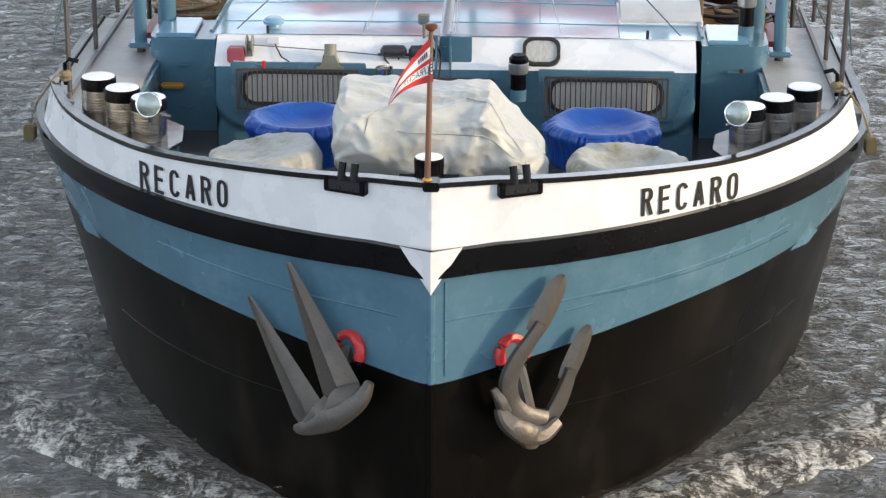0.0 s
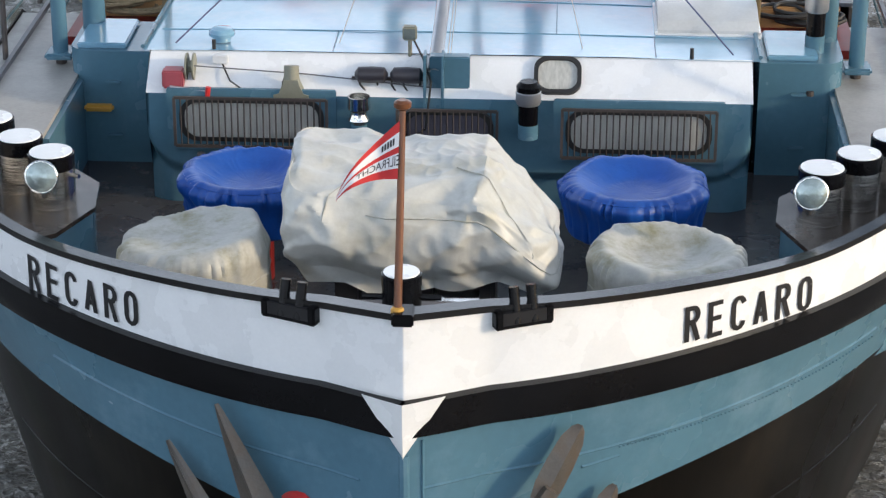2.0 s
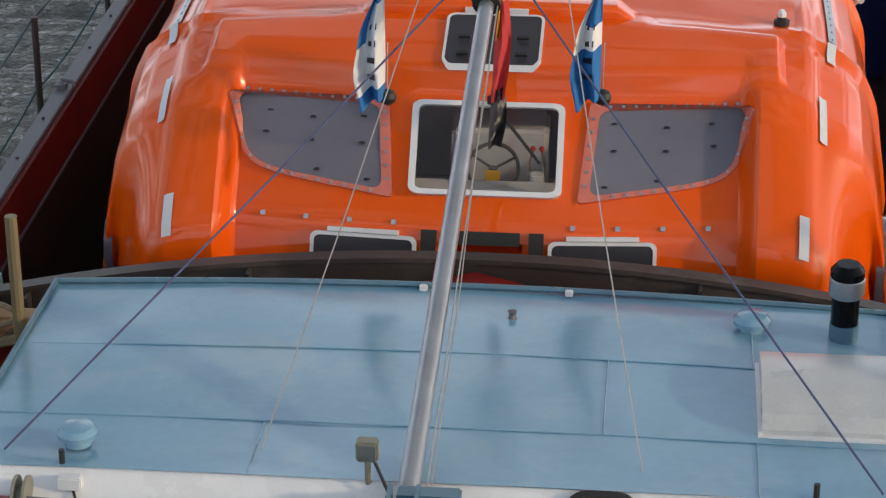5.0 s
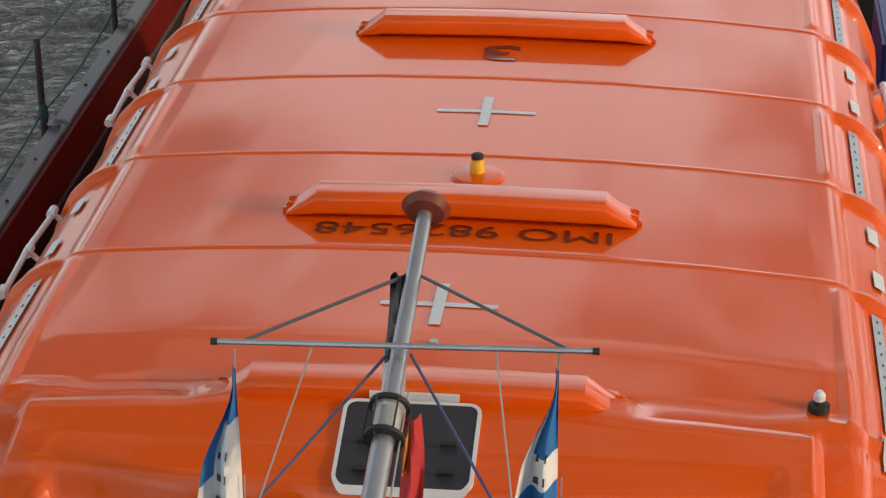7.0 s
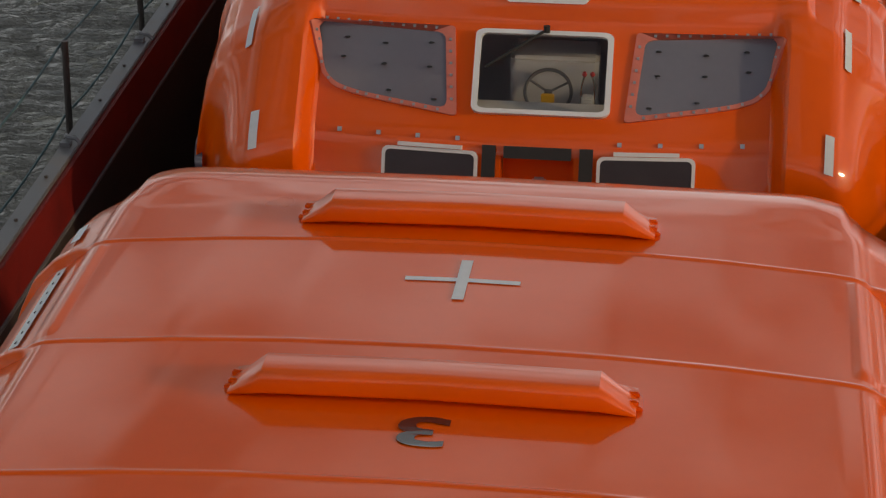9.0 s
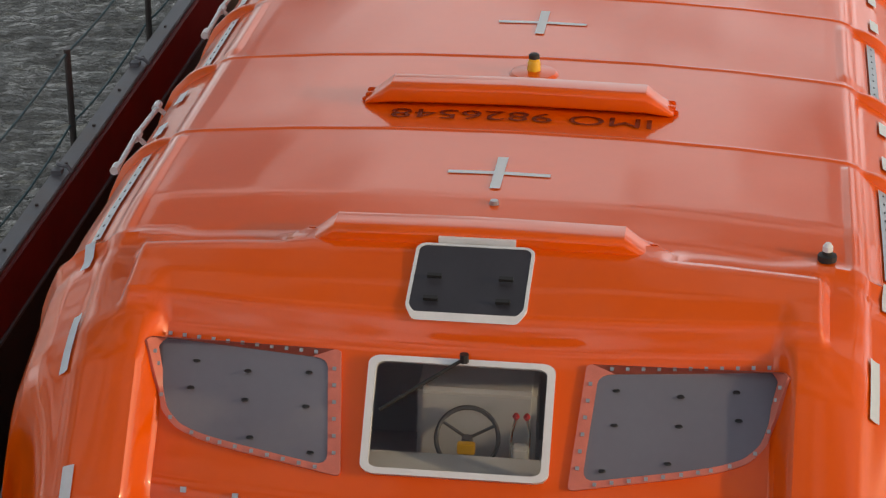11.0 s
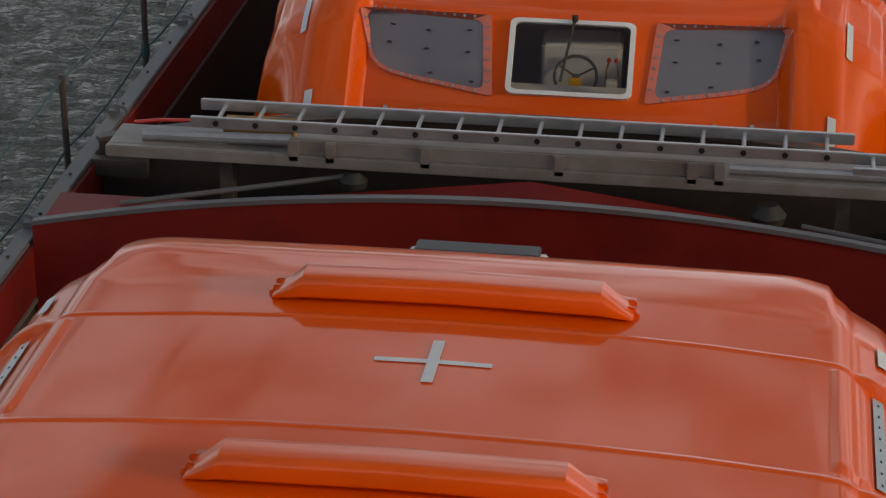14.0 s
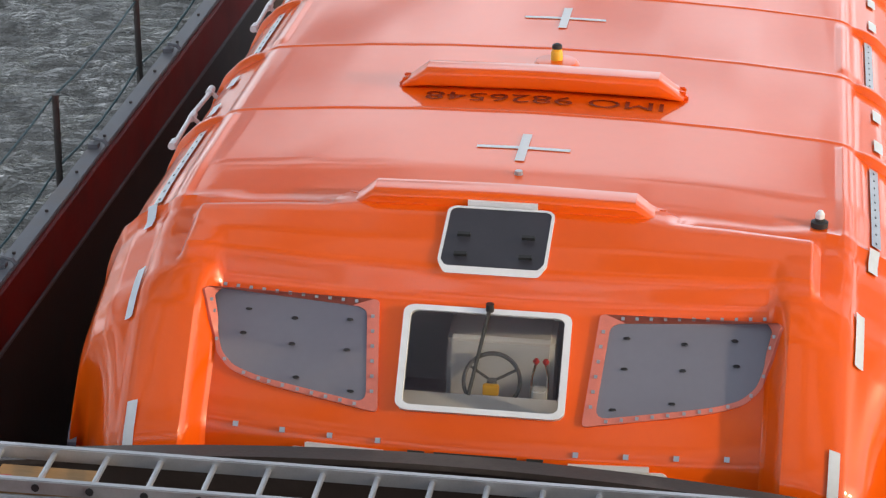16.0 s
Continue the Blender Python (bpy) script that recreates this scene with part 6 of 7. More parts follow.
def front_things():
    p = front_at(-2.32, 0.35)
    w = thing("hand_winch", p, "red hand winch with crank on the white house front", "winch")
    part("body", boxm(-0.10, 0.08, -0.12, 0.03, -0.06, 0.10, bevel=0.015), mat("faded red paint", (0.33, 0.07, 0.09), 0.45), w)
    bm = lathem([(0.115, -0.03), (0.115, -0.015), (0.05, -0.015), (0.05, 0.03), (0.115, 0.03), (0.115, 0.045)], 22)
    bmesh.ops.transform(bm, matrix=Matrix.Translation((0.12, 0.02, 0.10)) @ Matrix.Rotation(radians(90), 4, "Y"), verts=bm.verts)
    part("drum", bm, GREEN, w)
    part("crank", tubem((-0.03, -0.14, -0.03), (0.30, -0.15, -0.06), 0.012, seg=8), GALV, w)
    part("crank_knob", tubem((0.29, -0.16, -0.10), (0.30, -0.16, -0.02), 0.022, seg=8), REDPAINT, w)
    part("wire", path_tube(bmesh.new(), [Vector((0.14, -0.02, 0.12)), front_at(-1.2, 0.45, 0.03) - p, front_at(-0.15, 0.20, 0.03) - p], 0.006, 5), STEEL, w)
    p = front_at(-1.95, 0.78)
    b = thing("junction_box", p, "small white box with a cable on the house front", "box")
    part("case", boxm(-0.065, 0.065, -0.06, 0.01, -0.02, 0.06, bevel=0.008), PLASTICW, b)
    part("cable", path_tube(bmesh.new(), [Vector((0.02, -0.05, -0.02)), front_at(-1.90, 0.5, 0.03) - p, front_at(-1.85, 0.25, 0.04) - p, front_at(-1.72, 0.03, 0.04) - p], 0.008, 5), RUBBER, b)
    p = front_at(-1.32, 0.30)
    l = thing("loudhailer", p, "grey-green square-mouthed horn loudspeaker on the house front", "loudspeaker")
    bm = bmesh.new()
    st = [(0.15, 0.045, -0.10), (0.15, 0.05, -0.065), (0.105, 0.055, -0.05), (0.07, 0.06, 0.03), (0.06, 0.06, 0.07)]
    rows = [[bm.verts.new((sx * wx, -0.10 + sy * hy, z)) for sx, sy in ((-1, -1), (1, -1), (1, 1), (-1, 1))] for wx, hy, z in st]
    for q, r in zip(rows, rows[1:]):
        for k in range(4):
            bm.faces.new((q[k], q[(k + 1) % 4], r[(k + 1) % 4], r[k]))
    bm.faces.new(rows[-1])
    bm.faces.new(rows[0][::-1])
    part("horn", bm, GREEN, l)
    part("driver", tubem((0, -0.09, 0.05), (0, -0.06, 0.17), 0.065, seg=14), GREEN, l)
    part("cable", path_tube(bmesh.new(), [(-0.06, -0.1, 0.07), (-0.07, -0.12, 0.05), (-0.08, -0.12, -0.08), (-0.14, -0.05, -0.22)], 0.008, 5), RUBBER, l)
    p = front_at(-0.50, 0.42)
    a = thing("air_horn_set", p, "pair of dark air horns with hoses on the house front", "horn")
    for x in (-0.15, 0.15):
        bm = lathem([(0.02, -0.14), (0.065, -0.11), (0.07, 0.0), (0.065, 0.11), (0.02, 0.14)], 14)
        bmesh.ops.transform(bm, matrix=Matrix.Translation((x, -0.07, 0.06)) @ Matrix.Rotation(radians(90), 4, "Y"), verts=bm.verts)
        part("trumpet", bm, DARKPANEL, a)
    bm = bmesh.new()
    box(bm, -0.32, 0.32, -0.03, 0.0, -0.005, 0.02)
    for x in (-0.25, -0.1, 0.02, 0.12, 0.26):
        tube(bm, (x, -0.04, -0.12), (x, -0.05, 0.0), 0.01, seg=6)
        box(bm, x - 0.022, x + 0.022, -0.06, -0.02, -0.15, -0.11)
    part("bracket", bm, DARKSTEEL, a)
    bm = bmesh.new()
    for x0, x1 in ((-0.25, 0.0), (0.02, 0.2), (0.12, 0.3)):
        path_tube(bm, [(x0, -0.08, -0.02), ((x0 + x1) / 2, -0.10, -0.16), (x1, -0.12, -0.34), (x1 - 0.12, -0.12, -0.5)], 0.009, 5)
    part("hose", bm, RUBBER, a)
    # work lamp on a post at the front edge
    p = front_at(-0.34, 0.98)
    l = thing("work_lamp", p, "grey-green square work lamp on a short post", "lamp")
    part("post", tubem((0, 0, -0.02), (0, 0, 0.18), 0.018, seg=8), GREEN, l)
    part("case", boxm(-0.06, 0.06, -0.05, 0.04, 0.14, 0.26, bevel=0.012), GREEN, l)
    part("glass", boxm(-0.048, 0.048, -0.056, -0.05, 0.155, 0.245), LENS, l)
    part("cable", path_tube(bmesh.new(), [(0.03, 0, 0.14), (0.12, -0.1, 0.0), (0.20, -0.35, -0.12), (0.16, -0.45, -0.5), (0.02, -0.44, -0.6)], 0.010, 5), RUBBER, l)
    for x in (-2.02, 2.05):
        q = thing("roof_stub", front_at(x, 1.0), "short black stub at the roof's front edge", "fitting", "roof stubs")
        part("stub", tubem((0, 0.02, -0.02), (0, 0.02, 0.09), 0.017, seg=8), RUBBER, q)
    # door dogs under the windows
    for x in (-1.55, -2.1, 1.28, 1.95):
        q = thing("window_dog", (x, HF - 0.02, 2.33 - (0.05 if x > 0 else 0)), "small steel dog below the window", "fitting", "window dogs")
        part("dog", boxm(-0.035, 0.035, -0.06, 0.0, -0.05, 0.03, bevel=0.01), STEEL, q)


front_things()


# ---- side lockers and standpipes ----
def lockers():
    for s in (-1, 1):
        L = thing("deck_locker", (s * 3.05, 6.4, DECK_Z), "blue-grey steel deck locker with a lid", "locker", "deck lockers")
        outline = []
        for k in range(9):
            a = radians(90 * k / 8)
            outline.append((0.18 + 0.19 * math.sin(a), 0.19 - 0.19 * math.cos(a)))
        outline = [(-0.37, 0.0)] + outline + [(0.37, 0.85), (-0.37, 0.85)]
        pts = [(s * x, y) for x, y in outline]
        part("body", plate(bmesh.new(), pts if s > 0 else pts[::-1], 0.0, 1.05), BLUE, L)
        bm = boxm(-0.30, 0.14, 0.06, 0.78, 1.05, 1.10, bevel=0.012)
        part("lid", bm, ROOFBLUE, L)
        for z in (0.25, 0.75):
            part("step", boxm(-0.07, 0.07, -0.05, 0.0, z, z + 0.03, bevel=0.008), BLUE, L).location.x = s * -0.02
        if s < 0:
            part("yellow_step", boxm(-0.24, 0.02, -0.09, 0.0, 0.50, 0.56, bevel=0.02), OCHRE, L, "ochre step")
        else:
            part("plug", lathem([(0.035, -0.02), (0.03, 0.02)], 10, (0.08, -0.01, 0.78)), DARKSTEEL, L)
        # cowl ventilator beside it
        c = thing("cowl_vent", (s * 3.31, 7.10, 2.9), "blue standpipe with yellow neck and red-lined cowl", "vent", "cowl vents")
        part("pipe", lathem([(0.105, 0), (0.10, 0.50)], 18), BLUE, c)
        part("neck", lathem([(0.108, 0.50), (0.108, 0.60)], 18), mat("pale yellow paint", (0.62, 0.48, 0.20), 0.4), c)
        bm = lathem([(0.10, 0.0), (0.14, 0.06), (0.17, 0.16), (0.18, 0.20)], 20, caps=False)
        m = Matrix.Translation((0, 0, 0.58)) @ Matrix.Rotation(radians(62), 4, "X")
        bmesh.ops.transform(bm, matrix=m, verts=bm.verts)
        part("cowl", bm, WHITE, c)
        bm = lathem([(0.172, 0.195), (0.12, 0.10), (0.02, 0.06)], 20, caps=False)
        bmesh.ops.transform(bm, matrix=m, verts=bm.verts)
        part("cowl_lining", bm, REDPAINT, c, "red inside of the cowl")
        d = thing("davit_post", (s * 3.56, 6.75, 2.66), "blue steel standpipe on a bracket", "post", "standpipes")
        part("tube", lathem([(0.07, 0.05), (0.07, 1.05)], 14), BLUE, d)
        part("bracket", boxm(-0.13, 0.13, -0.13, 0.13, 0.06, 0.12, bevel=0.02), BLUE, d)
        part("foot", lathem([(0.05, 0.0), (0.05, 0.08)], 10), DARKSTEEL, d)
        br = thing("signal_pole", (s * 2.72, 7.55, DECK_Z), "slim brown metal pole beside the house", "pole", "signal poles")
        part("pole", tubem((0, 0, 0), (0, 0, 1.95), 0.038, seg=10), mat("bronze-brown paint", (0.16, 0.12, 0.06), 0.4), br)
        t = thing("timber_baulk", (s * 3.1, 7.97, 2.74), "rough timber baulk with coiled rope on the red deck", "timber", "timber baulks")
        part("baulk", boxm(-0.42, 0.42, -0.09, 0.09, 0.0, 0.2, bevel=0.02), TIMBER, t)
        rp = thing("rope_coil", (s * 3.15, 7.86, 2.80), "weathered mooring rope coiled over timber", "rope", "rope coils")
        bm = bmesh.new()
        rr = random.Random(7 + s)
        pts = []
        for k in range(110):
            a = k * 0.42
            rad = 0.19 + 0.06 * math.sin(k * 0.31) + rr.uniform(-0.01, 0.01)
            pts.append((rad * math.cos(a) * 1.3 + 0.15 * math.sin(k * 0.06), rad * math.sin(a) * 0.6, 0.03 + 0.0012 * k + 0.03 * math.sin(a)))
        path_tube(bm, pts, 0.019, 6)
        part("strand", bm, ROPE if s < 0 else RUBBER, rp)
    part("red_deck_port", boxm(-3.62, -2.66, 7.26, 8.15, 2.30, 2.74), RED, ship)
    part("red_deck_starboard", boxm(2.66, 3.62, 7.26, 8.15, 2.30, 2.74), RED, ship)


lockers()


# ---- lowered mast with yard, flags and rigging ----
def mast():
    foot, head = Vector((-0.12, 5.50, 3.05)), Vector((0.08, 10.25, 5.25))
    m = thing("mast", foot, "lowered silver mast with yard, lantern and signal flags", "mast")
    P = lambda v: Vector(v) - foot
    ax = head - foot
    at = lambda f: ax * f
    part("lower_pole", tubem(at(0.0), at(0.75), 0.060, 0.050, seg=18), GALV, m)
    part("upper_pole", tubem(at(0.74), at(1.0), 0.042, 0.036, seg=16), GALV, m)
    part("ball", lathem([(0.01, -0.05), (0.09, -0.035), (0.115, 0.0), (0.09, 0.035), (0.01, 0.05)], 24), mat("dark red-brown paint", (0.20, 0.035, 0.02), 0.45), m, "red-brown masthead ball").matrix_basis = Matrix.Translation(at(1.005)) @ ax.to_track_quat("Z", "Y").to_matrix().to_4x4()
    part("tabernacle", boxm(-0.04, 0.30, -0.02, 0.10, -0.42, 0.16, bevel=0.01), BLUE, m, "blue mast tabernacle")
    bm = bmesh.new()
    for s in (-1, 1):
        box(bm, s * 0.075 - 0.012 + 0.0, s * 0.075 + 0.012, -0.12, 0.05, -0.30, 0.20, bevel=0.005)
    part("cheek_plate", bm, BLUE, m)
    # lantern cage
    tq = Matrix.Translation(at(0.768)) @ ax.to_track_quat("Z", "Y").to_matrix().to_4x4() @ Matrix.Translation((0, 0.0, 0))
    bm = lathem([(0.085, -0.11), (0.085, -0.07), (0.075, -0.06), (0.075, 0.06), (0.085, 0.07), (0.085, 0.10), (0.05, 0.12)], 18)
    lan = part("lantern", bm, mat("lantern glass", (0.45, 0.45, 0.42), 0.2, metal=0.3), m, "caged masthead lantern")
    lan.matrix_basis = tq @ Matrix.Scale(0.84, 4)
    bm = bmesh.new()
    for k in range(6):
        a = k * math.pi / 3
        path_tube(bm, [(0.075 * math.cos(a), 0.075 * math.sin(a), -0.13), (0.112 * math.cos(a), 0.112 * math.sin(a), -0.08), (0.112 * math.cos(a), 0.112 * math.sin(a), 0.10), (0.07 * math.cos(a), 0.07 * math.sin(a), 0.14)], 0.006, 5)
    lathe(bm, [(0.108, 0.09), (0.108, 0.115)], 18)
    lathe(bm, [(0.108, -0.115), (0.108, -0.09)], 18)
    tagged(part("cage", bm, RUBBER, lan), kind="stuff")
    # yard
    yl, yr = P((-0.75, 9.43, 4.95)), P((0.90, 9.44, 4.98))
    part("yard", tubem(yl, yr, 0.014, seg=8), GALV, m)
    for q, d in ((yl, -1), (yr, 1)):
        part("yard_end", tubem(q, q + Vector((d * 0.03, 0, 0)), 0.017, seg=8), RUBBER, m)
    bm = bmesh.new()
    apex = at(0.93)
    for q in (yl + Vector((0.1, 0, 0)), yr - Vector((0.1, 0, 0))):
        path_tube(bm, [apex, q], 0.009, 5)
    part("lift", bm, STEEL, m)
    # halyards and stays to the deckhouse
    bm = bmesh.new()
    for q, e in ((yl + Vector((0.42, 0, -0.01)), P((-1.02, 5.72, 3.0))), (yr - Vector((0.42, 0, 0.01)), P((1.18, 5.68, 3.0)))):
        path_tube(bm, [q, (q + e) / 2 + Vector((0, 0, -0.05)), e], 0.0045, 5)
    part("halyard", bm, WIRE, m)
    bm = bmesh.new()
    for q, e in ((at(0.84) + Vector((-0.05, 0, 0)), P((-2.36, 5.85, 3.17))), (at(0.84) + Vector((0.05, 0, 0)), P((2.40, 5.80, 3.17)))):
        path_tube(bm, [q, (q + e) / 2 + Vector((0, 0, -0.02)), e], 0.0075, 5)
    part("guy_rope", bm, PURPLEROPE, m)
    bm = bmesh.new()
    path_tube(bm, [at(0.80) + Vector((0.07, 0, 0)), at(0.4) + Vector((0.09, 0, 0.03)), at(0.03) + Vector((0.10, 0, 0.05))], 0.005, 5)
    path_tube(bm, [at(0.60) + Vector((0.07, 0, 0)), at(0.3) + Vector((0.11, 0, 0.0)), at(0.02) + Vector((0.12, 0, 0.02))], 0.004, 5)
    part("mast_line", bm, WIRE, m)
    # signal flags hanging from the yard ends, furled
    def hung(x, y, z, side, label):
        f = new("signal_flag")
        f.parent = m
        f.matrix_basis = Matrix.Translation(P((x, y, z)))
        f["label"] = label
        def cloth(u, v):
            # u across from the hoist, v down
            spread = 0.17 * smooth01(0.0, 0.5, v) * (1 - 0.35 * smooth01(0.7, 1, v)) + 0.015
            return Vector((-spread * u + 0.035 * math.sin(v * 5) * u, 0.06 * math.sin(u * 9 + v * 3) * (0.3 + v), -0.92 * v - 0.10 * u * v))
        if side < 0:
            bands = ((0, 0.28, FLAGBLUE), (0.28, 0.90, FLAGWHITE), (0.90, 1.0, FLAGBLUE))
        else:
            bands = ((0, 0.45, FLAGBLUE), (0.45, 0.62, FLAGWHITE), (0.62, 1.0, FLAGBLUE))
        for a, b, mm in bands:
            bm = bmesh.new()
            grid(bm, 14, 10, lambda i, j: cloth(i, a + (b - a) * j))
            part("panel", bm, mm, f, smooth=60)
        bm = bmesh.new()
        grid(bm, 8, 8, lambda i, j: cloth(0.72 + 0.28 * i, 0.02 + 0.55 * j) + Vector((0, -0.012, 0)))
        part("border", bm, FLAGBLUE if side < 0 else FLAGWHITE, f, smooth=60)
        bm = bmesh.new()
        for k in range(4):
            v0 = 0.42 + 0.12 * k
            bm.faces.new([bm.verts.new(cloth(u, v) + Vector((0, -0.018, 0))) for u, v in ((0.3, v0), (0.62, v0 + 0.02), (0.62, v0 + 0.055), (0.3, v0 + 0.045))])
        part("letter_bar", bm, INK, f, smooth=0)
        part("toggle_line", path_tube(bmesh.new(), [(0.0, 0, 0.09), (0, 0, 0.0)], 0.006, 5), WIRE, f)
        part("weight_line", path_tube(bmesh.new(), [(0.02, 0.02, -0.55), (0.015, 0.02, -0.88)], 0.004, 5), WIRE, f)
        part("weight", lathem([(0.01, -0.06), (0.05, -0.035), (0.06, 0.0), (0.045, 0.035), (0.012, 0.055)], 14, (0.015, 0.02, -0.93)), RUBBER, f, "black ball weight")
        return f
    hung(-0.655, 9.32, 4.88, -1, "blue and white signal flag hanging limp")
    hung(0.755, 9.44, 4.88, 1, "blue and white house flag hanging limp")
    # ensign furled behind the mast
    e = new("ensign")
    e.parent = m
    e.matrix_basis = Matrix.Translation(at(0.925))
    e["label"] = "black, red and gold ensign hanging furled"
    for a, b, mm, dx in ((0.0, 0.25, INK, -0.05), (0.2, 0.45, FLAGWHITE, -0.06), (0.42, 0.85, FLAGRED, 0.05), (0.45, 0.58, FLAGGOLD, 0.06), (0.80, 1.05, INK, 0.045)):
        bm = bmesh.new()
        grid(bm, 6, 12, lambda i, j: Vector((dx - 0.055 + (0.03 if mm is FLAGGOLD else 0.11) * i * (0.7 + 0.3 * math.sin(j * 3)), -0.9 * (a + (b - a) * j) + 0.04 * math.sin(i * 7 + j * 4), -1.25 * (a + (b - a) * j) + 0.02 * i)))
        part("fold", bm, mm, e, smooth=60)


mast()


# ---- rails, fenders and lines along the ship ----
def rails():
    for s in (-1, 1):
        r = thing("guard_rail", (s * 4.12, 9.2, 1.55), "steel stanchions with two teal guard ropes", "railing", "guard rails")
        post = None
        ys = [1.6 + 2.63 * k for k in range(19)]
        for y in ys:
            lean = 0.03 * math.sin(y * 3.1)
            if post is None:
                post = part("stanchion", tubem((0, 0, 0), (0, 0, 1.42), 0.03, seg=8), DARKSTEEL, r)
                post.matrix_basis = pose(0, y, 0, 0, 0, 0)
            else:
                again(post, pose(0, y, 0, 2 * lean * 20, 1.5 * lean * 20, 0))
        for z, sag in ((1.38, 0.05), (0.75, 0.07)):
            pts = []
            for a, b in zip([-2.5] + ys, ys + [ys[-1] + 2.6]):
                for k in range(4):
                    f = k / 4
                    pts.append((s * 0.02, a + (b - a) * f, z - sag * 4 * f * (1 - f)))
            part("guard_rope", path_tube(bmesh.new(), pts, 0.011, 5), BLUEROPE, r)
        for y in (ys[3], ys[9], ys[11]):
            bm = path_tube(bmesh.new(), [(0, y, 0.7), (0.02, y + 0.45, 0.02)], 0.014, 6)
            lathe(bm, [(0.035, 0.68), (0.045, 0.75), (0.035, 0.84)], 8, (0, y, 0))
            part("lashing", bm, BLUEROPE, r)
        # bow rail beside the walkway
        b = thing("bow_rail", (s * 4.02, 4.9, 2.66), "dark raked stanchions with ropes beside the walkway", "railing", "bow rails")
        for y, dx in ((0.0, 0.0), (1.9, 0.06), (3.6, 0.1)):
            part("stanchion", tubem((s * dx, y, 0), (s * (dx + 0.05), y + 0.25, 1.15), 0.026, seg=8), DARKSTEEL, b)
        part("guard_rope", path_tube(bmesh.new(), [(s * 0.0, -0.7, 0.75), (s * 0.05, 0.2, 1.1), (s * 0.12, 2.1, 1.1), (s * 0.16, 3.9, 1.1)], 0.010, 5), BLUEROPE, b)
        bm = bmesh.new()
        box(bm, -0.02, 0.02, -0.1, 4.2, 0.0, 0.05)
        part("toe_rail", bm, STEEL, b)
        # hanging timber fender at the shoulder
        f = thing("rope_fender", (s * 4.17, 3.55, 2.68), "timber fender block hung on a rope at the bow", "fender", "fenders")
        part("block", boxm(-0.055, 0.055, -0.08, 0.08, -0.085, 0.085, bevel=0.015), mat("old dark timber", (0.13, 0.10, 0.045), 0.7), f)
        part("rope", path_tube(bmesh.new(), [(0, 0, 0.07), (-s * 0.08, 0.05, 0.30), (-s * 0.24, 0.15, 0.52), (-s * 0.31, 0.22, 0.54)], 0.013, 6), ROPE, f)
        h = thing("mooring_hook", (s * 3.84, 3.80, 3.20), "bent black hook with rope turns on the bulwark end", "hook", "mooring hooks")
        part("hook", path_tube(bmesh.new(), [(0, 0, -0.1), (0, 0, 0.12), (-s * 0.05, -0.02, 0.17), (-s * 0.14, -0.03, 0.15)], 0.022, 8), BLACK, h)
        part("rope_turns", lathem([(0.03, -0.06), (0.062, -0.045), (0.055, -0.02), (0.068, 0.0), (0.058, 0.03), (0.03, 0.05)], 12), ROPE, h)


rails()


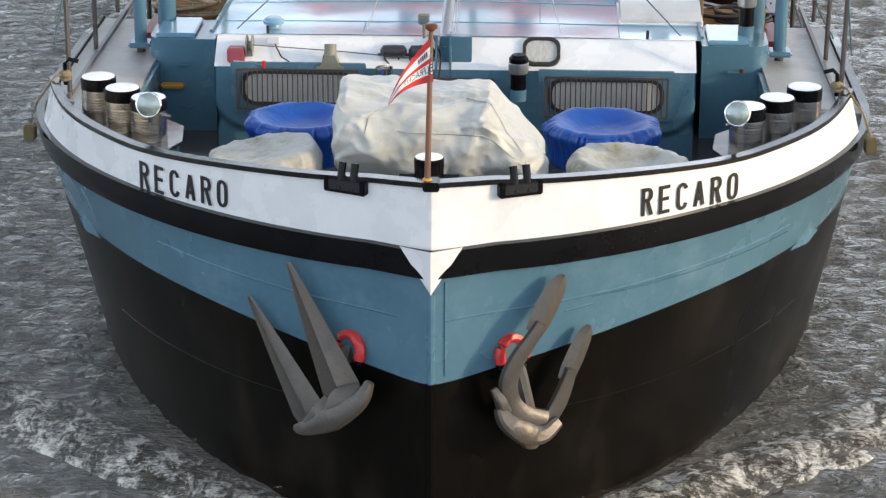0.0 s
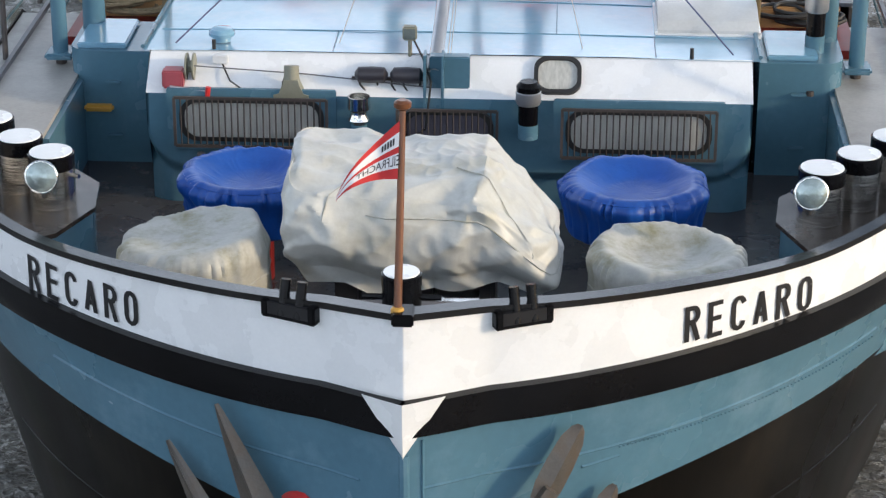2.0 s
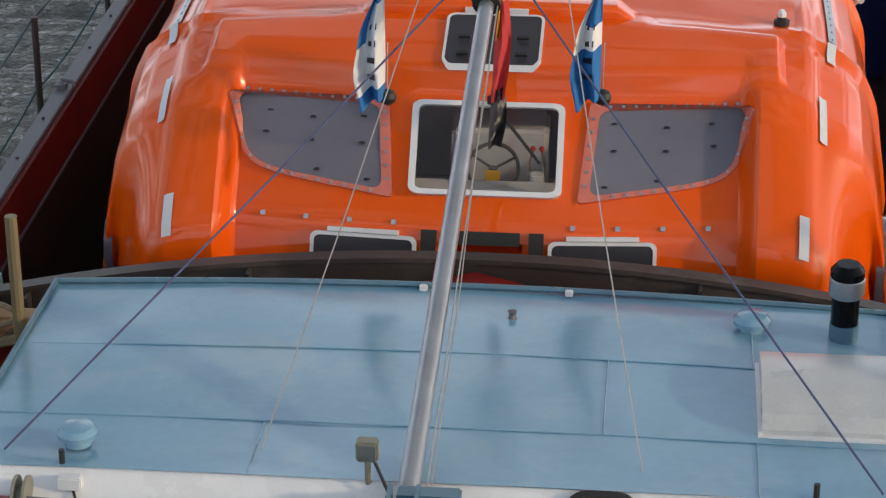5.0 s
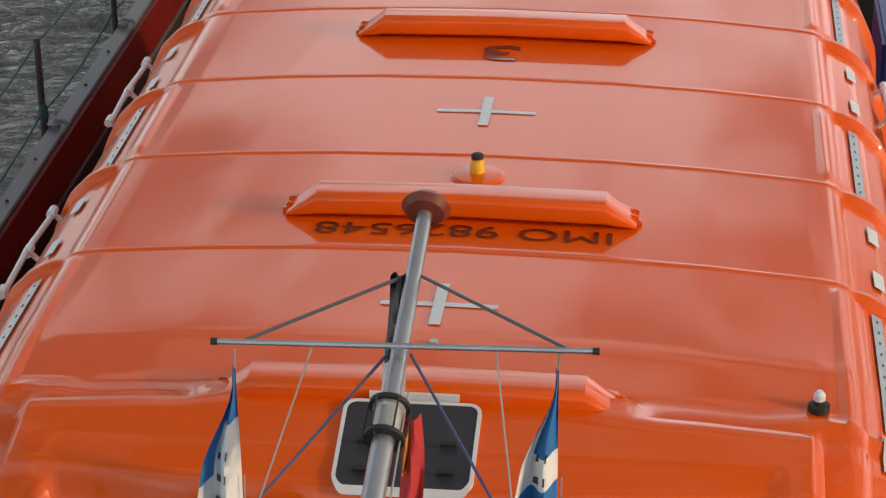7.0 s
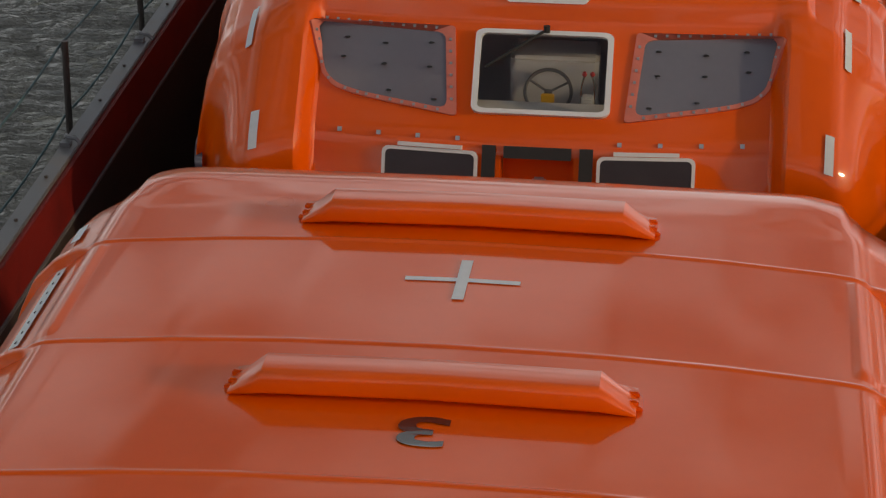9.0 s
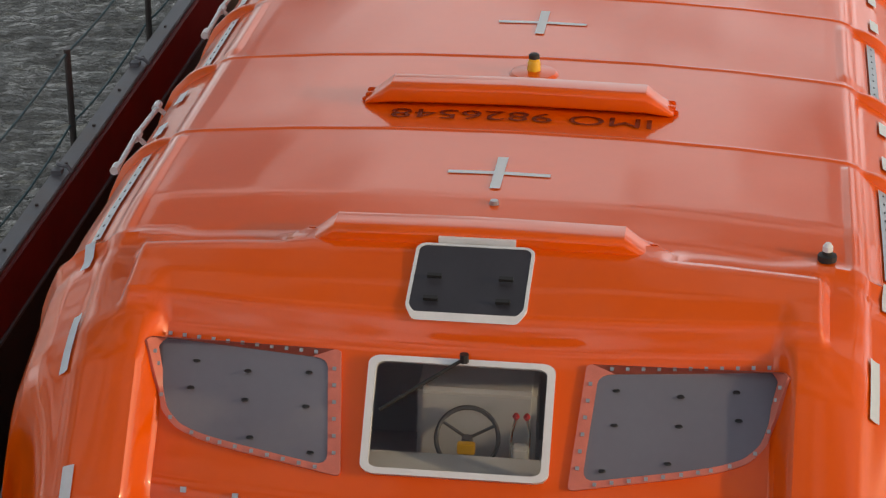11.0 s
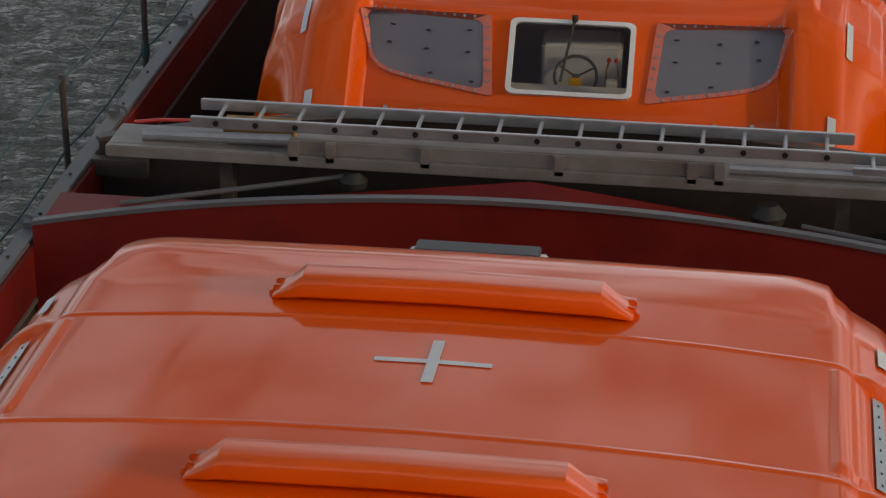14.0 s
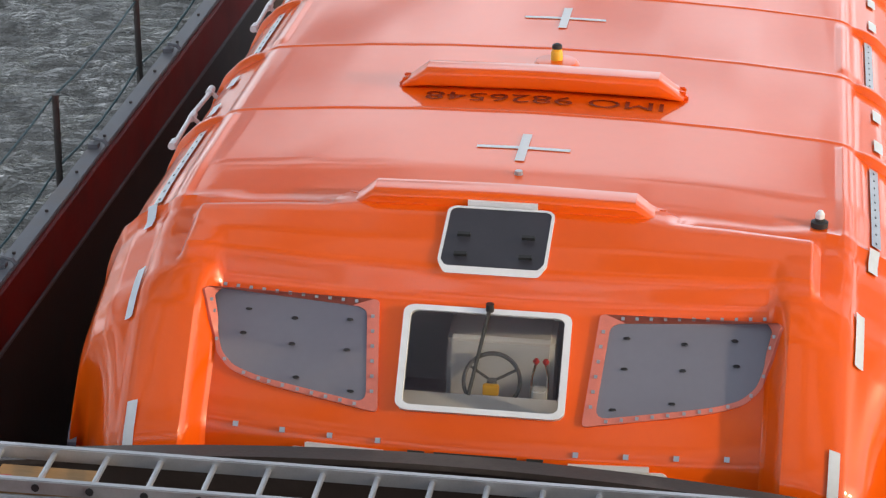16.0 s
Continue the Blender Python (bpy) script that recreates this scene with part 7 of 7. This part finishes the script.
# ---- gear across the bulkhead ----
def gear():
    lad = thing("aluminium_ladder", (0, 35.68, 3.15), "long aluminium ladder lying across the hold", "ladder")
    for y, z in ((-0.27, 0.085), (0.09, 0.095)):
        part("stile", boxm(-2.62, 2.36, y - 0.022, y + 0.022, z, z + 0.085, bevel=0.006), GALV, lad)
    rung = None
    for k in range(16):
        x = -2.42 + 0.305 * k
        if rung is None:
            rung = part("rung", tubem((0, -0.29, 0.128), (0, 0.11, 0.140), 0.017, seg=8), GALV, lad)
            rung.matrix_basis = Matrix.Translation((x, 0, 0))
        else:
            again(rung, Matrix.Translation((x, 0, 0)))
        part("rung_end", lathem([(0.024, 0), (0.024, 0.006)], 8), INK, lad).matrix_basis = Matrix.Translation((x, -0.294, 0.128)) @ Matrix.Rotation(radians(90), 4, "X")
    l2 = thing("ladder_section", (2.9, 35.64, 3.13), "second aluminium ladder section beside the long one", "ladder")
    for y in (-0.25, 0.05):
        part("stile", boxm(-0.55, 0.9, y - 0.02, y + 0.02, 0.0, 0.08, bevel=0.006), GALV, l2)
    for k in range(4):
        part("rung", tubem((-0.4 + 0.3 * k, -0.27, 0.04), (-0.4 + 0.3 * k, 0.07, 0.05), 0.018, seg=8), GALV, l2)
    g = thing("gangway", (0, 35.33, 3.08), "grey aluminium gangway lying across the hold", "gangway")
    part("side_rail", boxm(-1.84, 1.42, -0.06, 0.0, 0.03, 0.152, bevel=0.01), ALU, g)
    part("lower_rail", boxm(-3.25, 2.9, -0.09, -0.02, -0.06, 0.03, bevel=0.008), ALU, g)
    part("tread_plate", boxm(-3.25, 2.9, 0.0, 0.42, -0.03, 0.02, bevel=0.006), ALU, g)
    for x in (-1.8, -1.52, -0.80, 0.20, 1.18, 1.38):
        part("bracket", boxm(x - 0.04, x + 0.04, -0.09, -0.055, -0.02, 0.148, bevel=0.008), ALU, g)
    part("pipe", tubem((-3.0, 0.1, 0.06), (-1.85, 0.1, 0.08), 0.045, seg=10), GALV, g)
    part("pipe", tubem((1.45, 0.08, 0.06), (2.9, 0.08, 0.06), 0.045, seg=10), GALV, g)
    part("timber_strip", boxm(-2.4, -1.85, 0.2, 0.36, 0.02, 0.16), TIMBER, g)
    part("red_bar", path_tube(bmesh.new(), [(-3.1, 0.25, 0.10), (-2.9, 0.22, 0.14), (-2.3, 0.2, 0.17)], 0.014, 6), REDPAINT, g)
    for x in (-2.35, 2.3):
        part("trestle", boxm(x - 0.05, x + 0.05, 0.05, 0.2, -0.50, -0.04), DARKSTEEL, g)
    p = thing("steel_pole", (0, 35.05, 2.70), "thin steel pole lying on the red deck", "pole")
    part("pole", tubem((-3.1, 0, 0.02), (-1.35, 0.3, 0.24), 0.022, seg=8), STEEL, p)
    part("pole_starboard", tubem((2.0, 0.1, 0.12), (3.3, -0.1, 0.0), 0.022, seg=8), STEEL, p)
    k = thing("rope_knot", (-1.35, 35.3, 2.84), "dark knotted rope on the red deck", "rope", "rope knots")
    part("coil", lathem([(0.03, 0), (0.10, 0.03), (0.11, 0.08), (0.05, 0.15)], 12), RUBBER, k)
    k = thing("rope_knot", (1.75, 35.25, 2.76), "dark knotted rope on the red deck", "rope", "rope knots")
    part("coil", lathem([(0.03, 0), (0.12, 0.03), (0.14, 0.1), (0.07, 0.18)], 12), RUBBER, k)
    part("side_bracket", boxm(-3.66, -3.2, 36.2, 36.3, 2.46, 2.60), DARKSTEEL, ship)
    # blue cargo glimpsed to starboard
    c = thing("blue_container", (3.25, 20.9, 0.24), "dark blue steel tank standing in the hold", "tank")
    part("shell", boxm(-0.34, 0.34, -1.1, 0.2, 0.0, 2.55, bevel=0.03), mat("dark blue paint", (0.02, 0.05, 0.22), 0.4), c)


gear()


# ---- bow wave ----
def bow_wave():
    w = thing("bow_wave", (0, 0, 0), "white churned bow wave running along the hull", "wave", kind="stuff")
    for s in (-1, 1):
        crest = [(1.1, 0.15), (1.9, 0.75), (2.9, 1.55), (4.0, 2.45), (5.2, 3.4), (6.8, 4.7), (8.8, 6.4), (11.0, 8.3)]
        def line(f):
            k = f * (len(crest) - 1)
            i = min(int(k), len(crest) - 2)
            k -= i
            return Vector((crest[i][0] + (crest[i + 1][0] - crest[i][0]) * k, crest[i][1] + (crest[i + 1][1] - crest[i][1]) * k, 0))
        def at(i, j):
            p = line(i)
            d = (j - 0.5) * (0.75 + 0.9 * i)
            n = Vector((0.62, -0.78, 0))
            q = p + n * d
            h = math.exp(-(d / (0.20 + 0.25 * i)) ** 2) * (0.09 * (1 - 0.5 * i))
            q.z = 0.02 + h + 0.06 * noise.noise(Vector((q.x * 2.2, q.y * 2.2, 3))) * (0.4 + h * 4) + 0.015 * noise.noise(Vector((q.x * 7, q.y * 7, 1)))
            if j < 0.04 or j > 0.96:
                q.z = -0.05
            q.x *= s
            return q
        bm = bmesh.new()
        grid(bm, 130, 26, at)
        part("crest", bm, FOAM, w, smooth=80)
        # churned water between crest and shell
        def churn(i, j):
            y = 0.4 + 13.0 * i
            xin = 0.6 + 0.0 * i
            hx = bow(min(1, max(0, (y - 0.12) / 8.6)), 0.0).x - 0.15 if y < 8.7 else HALF - 0.15
            k = 0
            while k < 60 and line(k / 60).y < y:
                k += 1
            xout = max(hx + 0.3, line(min(1, k / 60)).x + 0.1) if y < 8.2 else hx + 0.3 + max(0, 6.5 - (y - 8.2) * 1.3)
            x = hx + (xout - hx) * j
            z = 0.03 + 0.05 * noise.noise(Vector((x * 2.6, y * 2.0, 9))) + 0.03 * noise.noise(Vector((x * 6, y * 5, 2))) - (0.12 if j > 0.98 or i > 0.985 else 0) + 0.10 * math.exp(-(x - hx) * 3) * max(0, 1 - i * 2)
            return Vector((s * x, y, z))
        bm = bmesh.new()
        grid(bm, 150, 40, churn)
        part("churned_water", bm, CHURN, w, smooth=80)


bow_wave()


def motions():
    for ob in MOVERS:
        base = ob.matrix_basis.copy()
        walk(ob, [(t, ship_at(way) @ base) for t, way, *_ in PATH])
    # the pennant swings on its staff
    base = PENNANT.matrix_basis.copy()
    sway = ((0, 0, -38), (0.5, 10, -20), (1.0, -8, -24), (1.5, 6, -30), (2.0, -8, -12), (2.5, 5, 0), (3.0, 14, -16), (3.6, -6, -22), (5, 8, -14), (7, -8, -20), (9, 8, -16), (11, -8, -22), (13, 8, -14), (16, 0, -20))
    walk(PENNANT, [(t, base @ pose(0, 0, 0, 0, dip * 0.3 + 5, turn)) for t, turn, dip in sway])


motions()
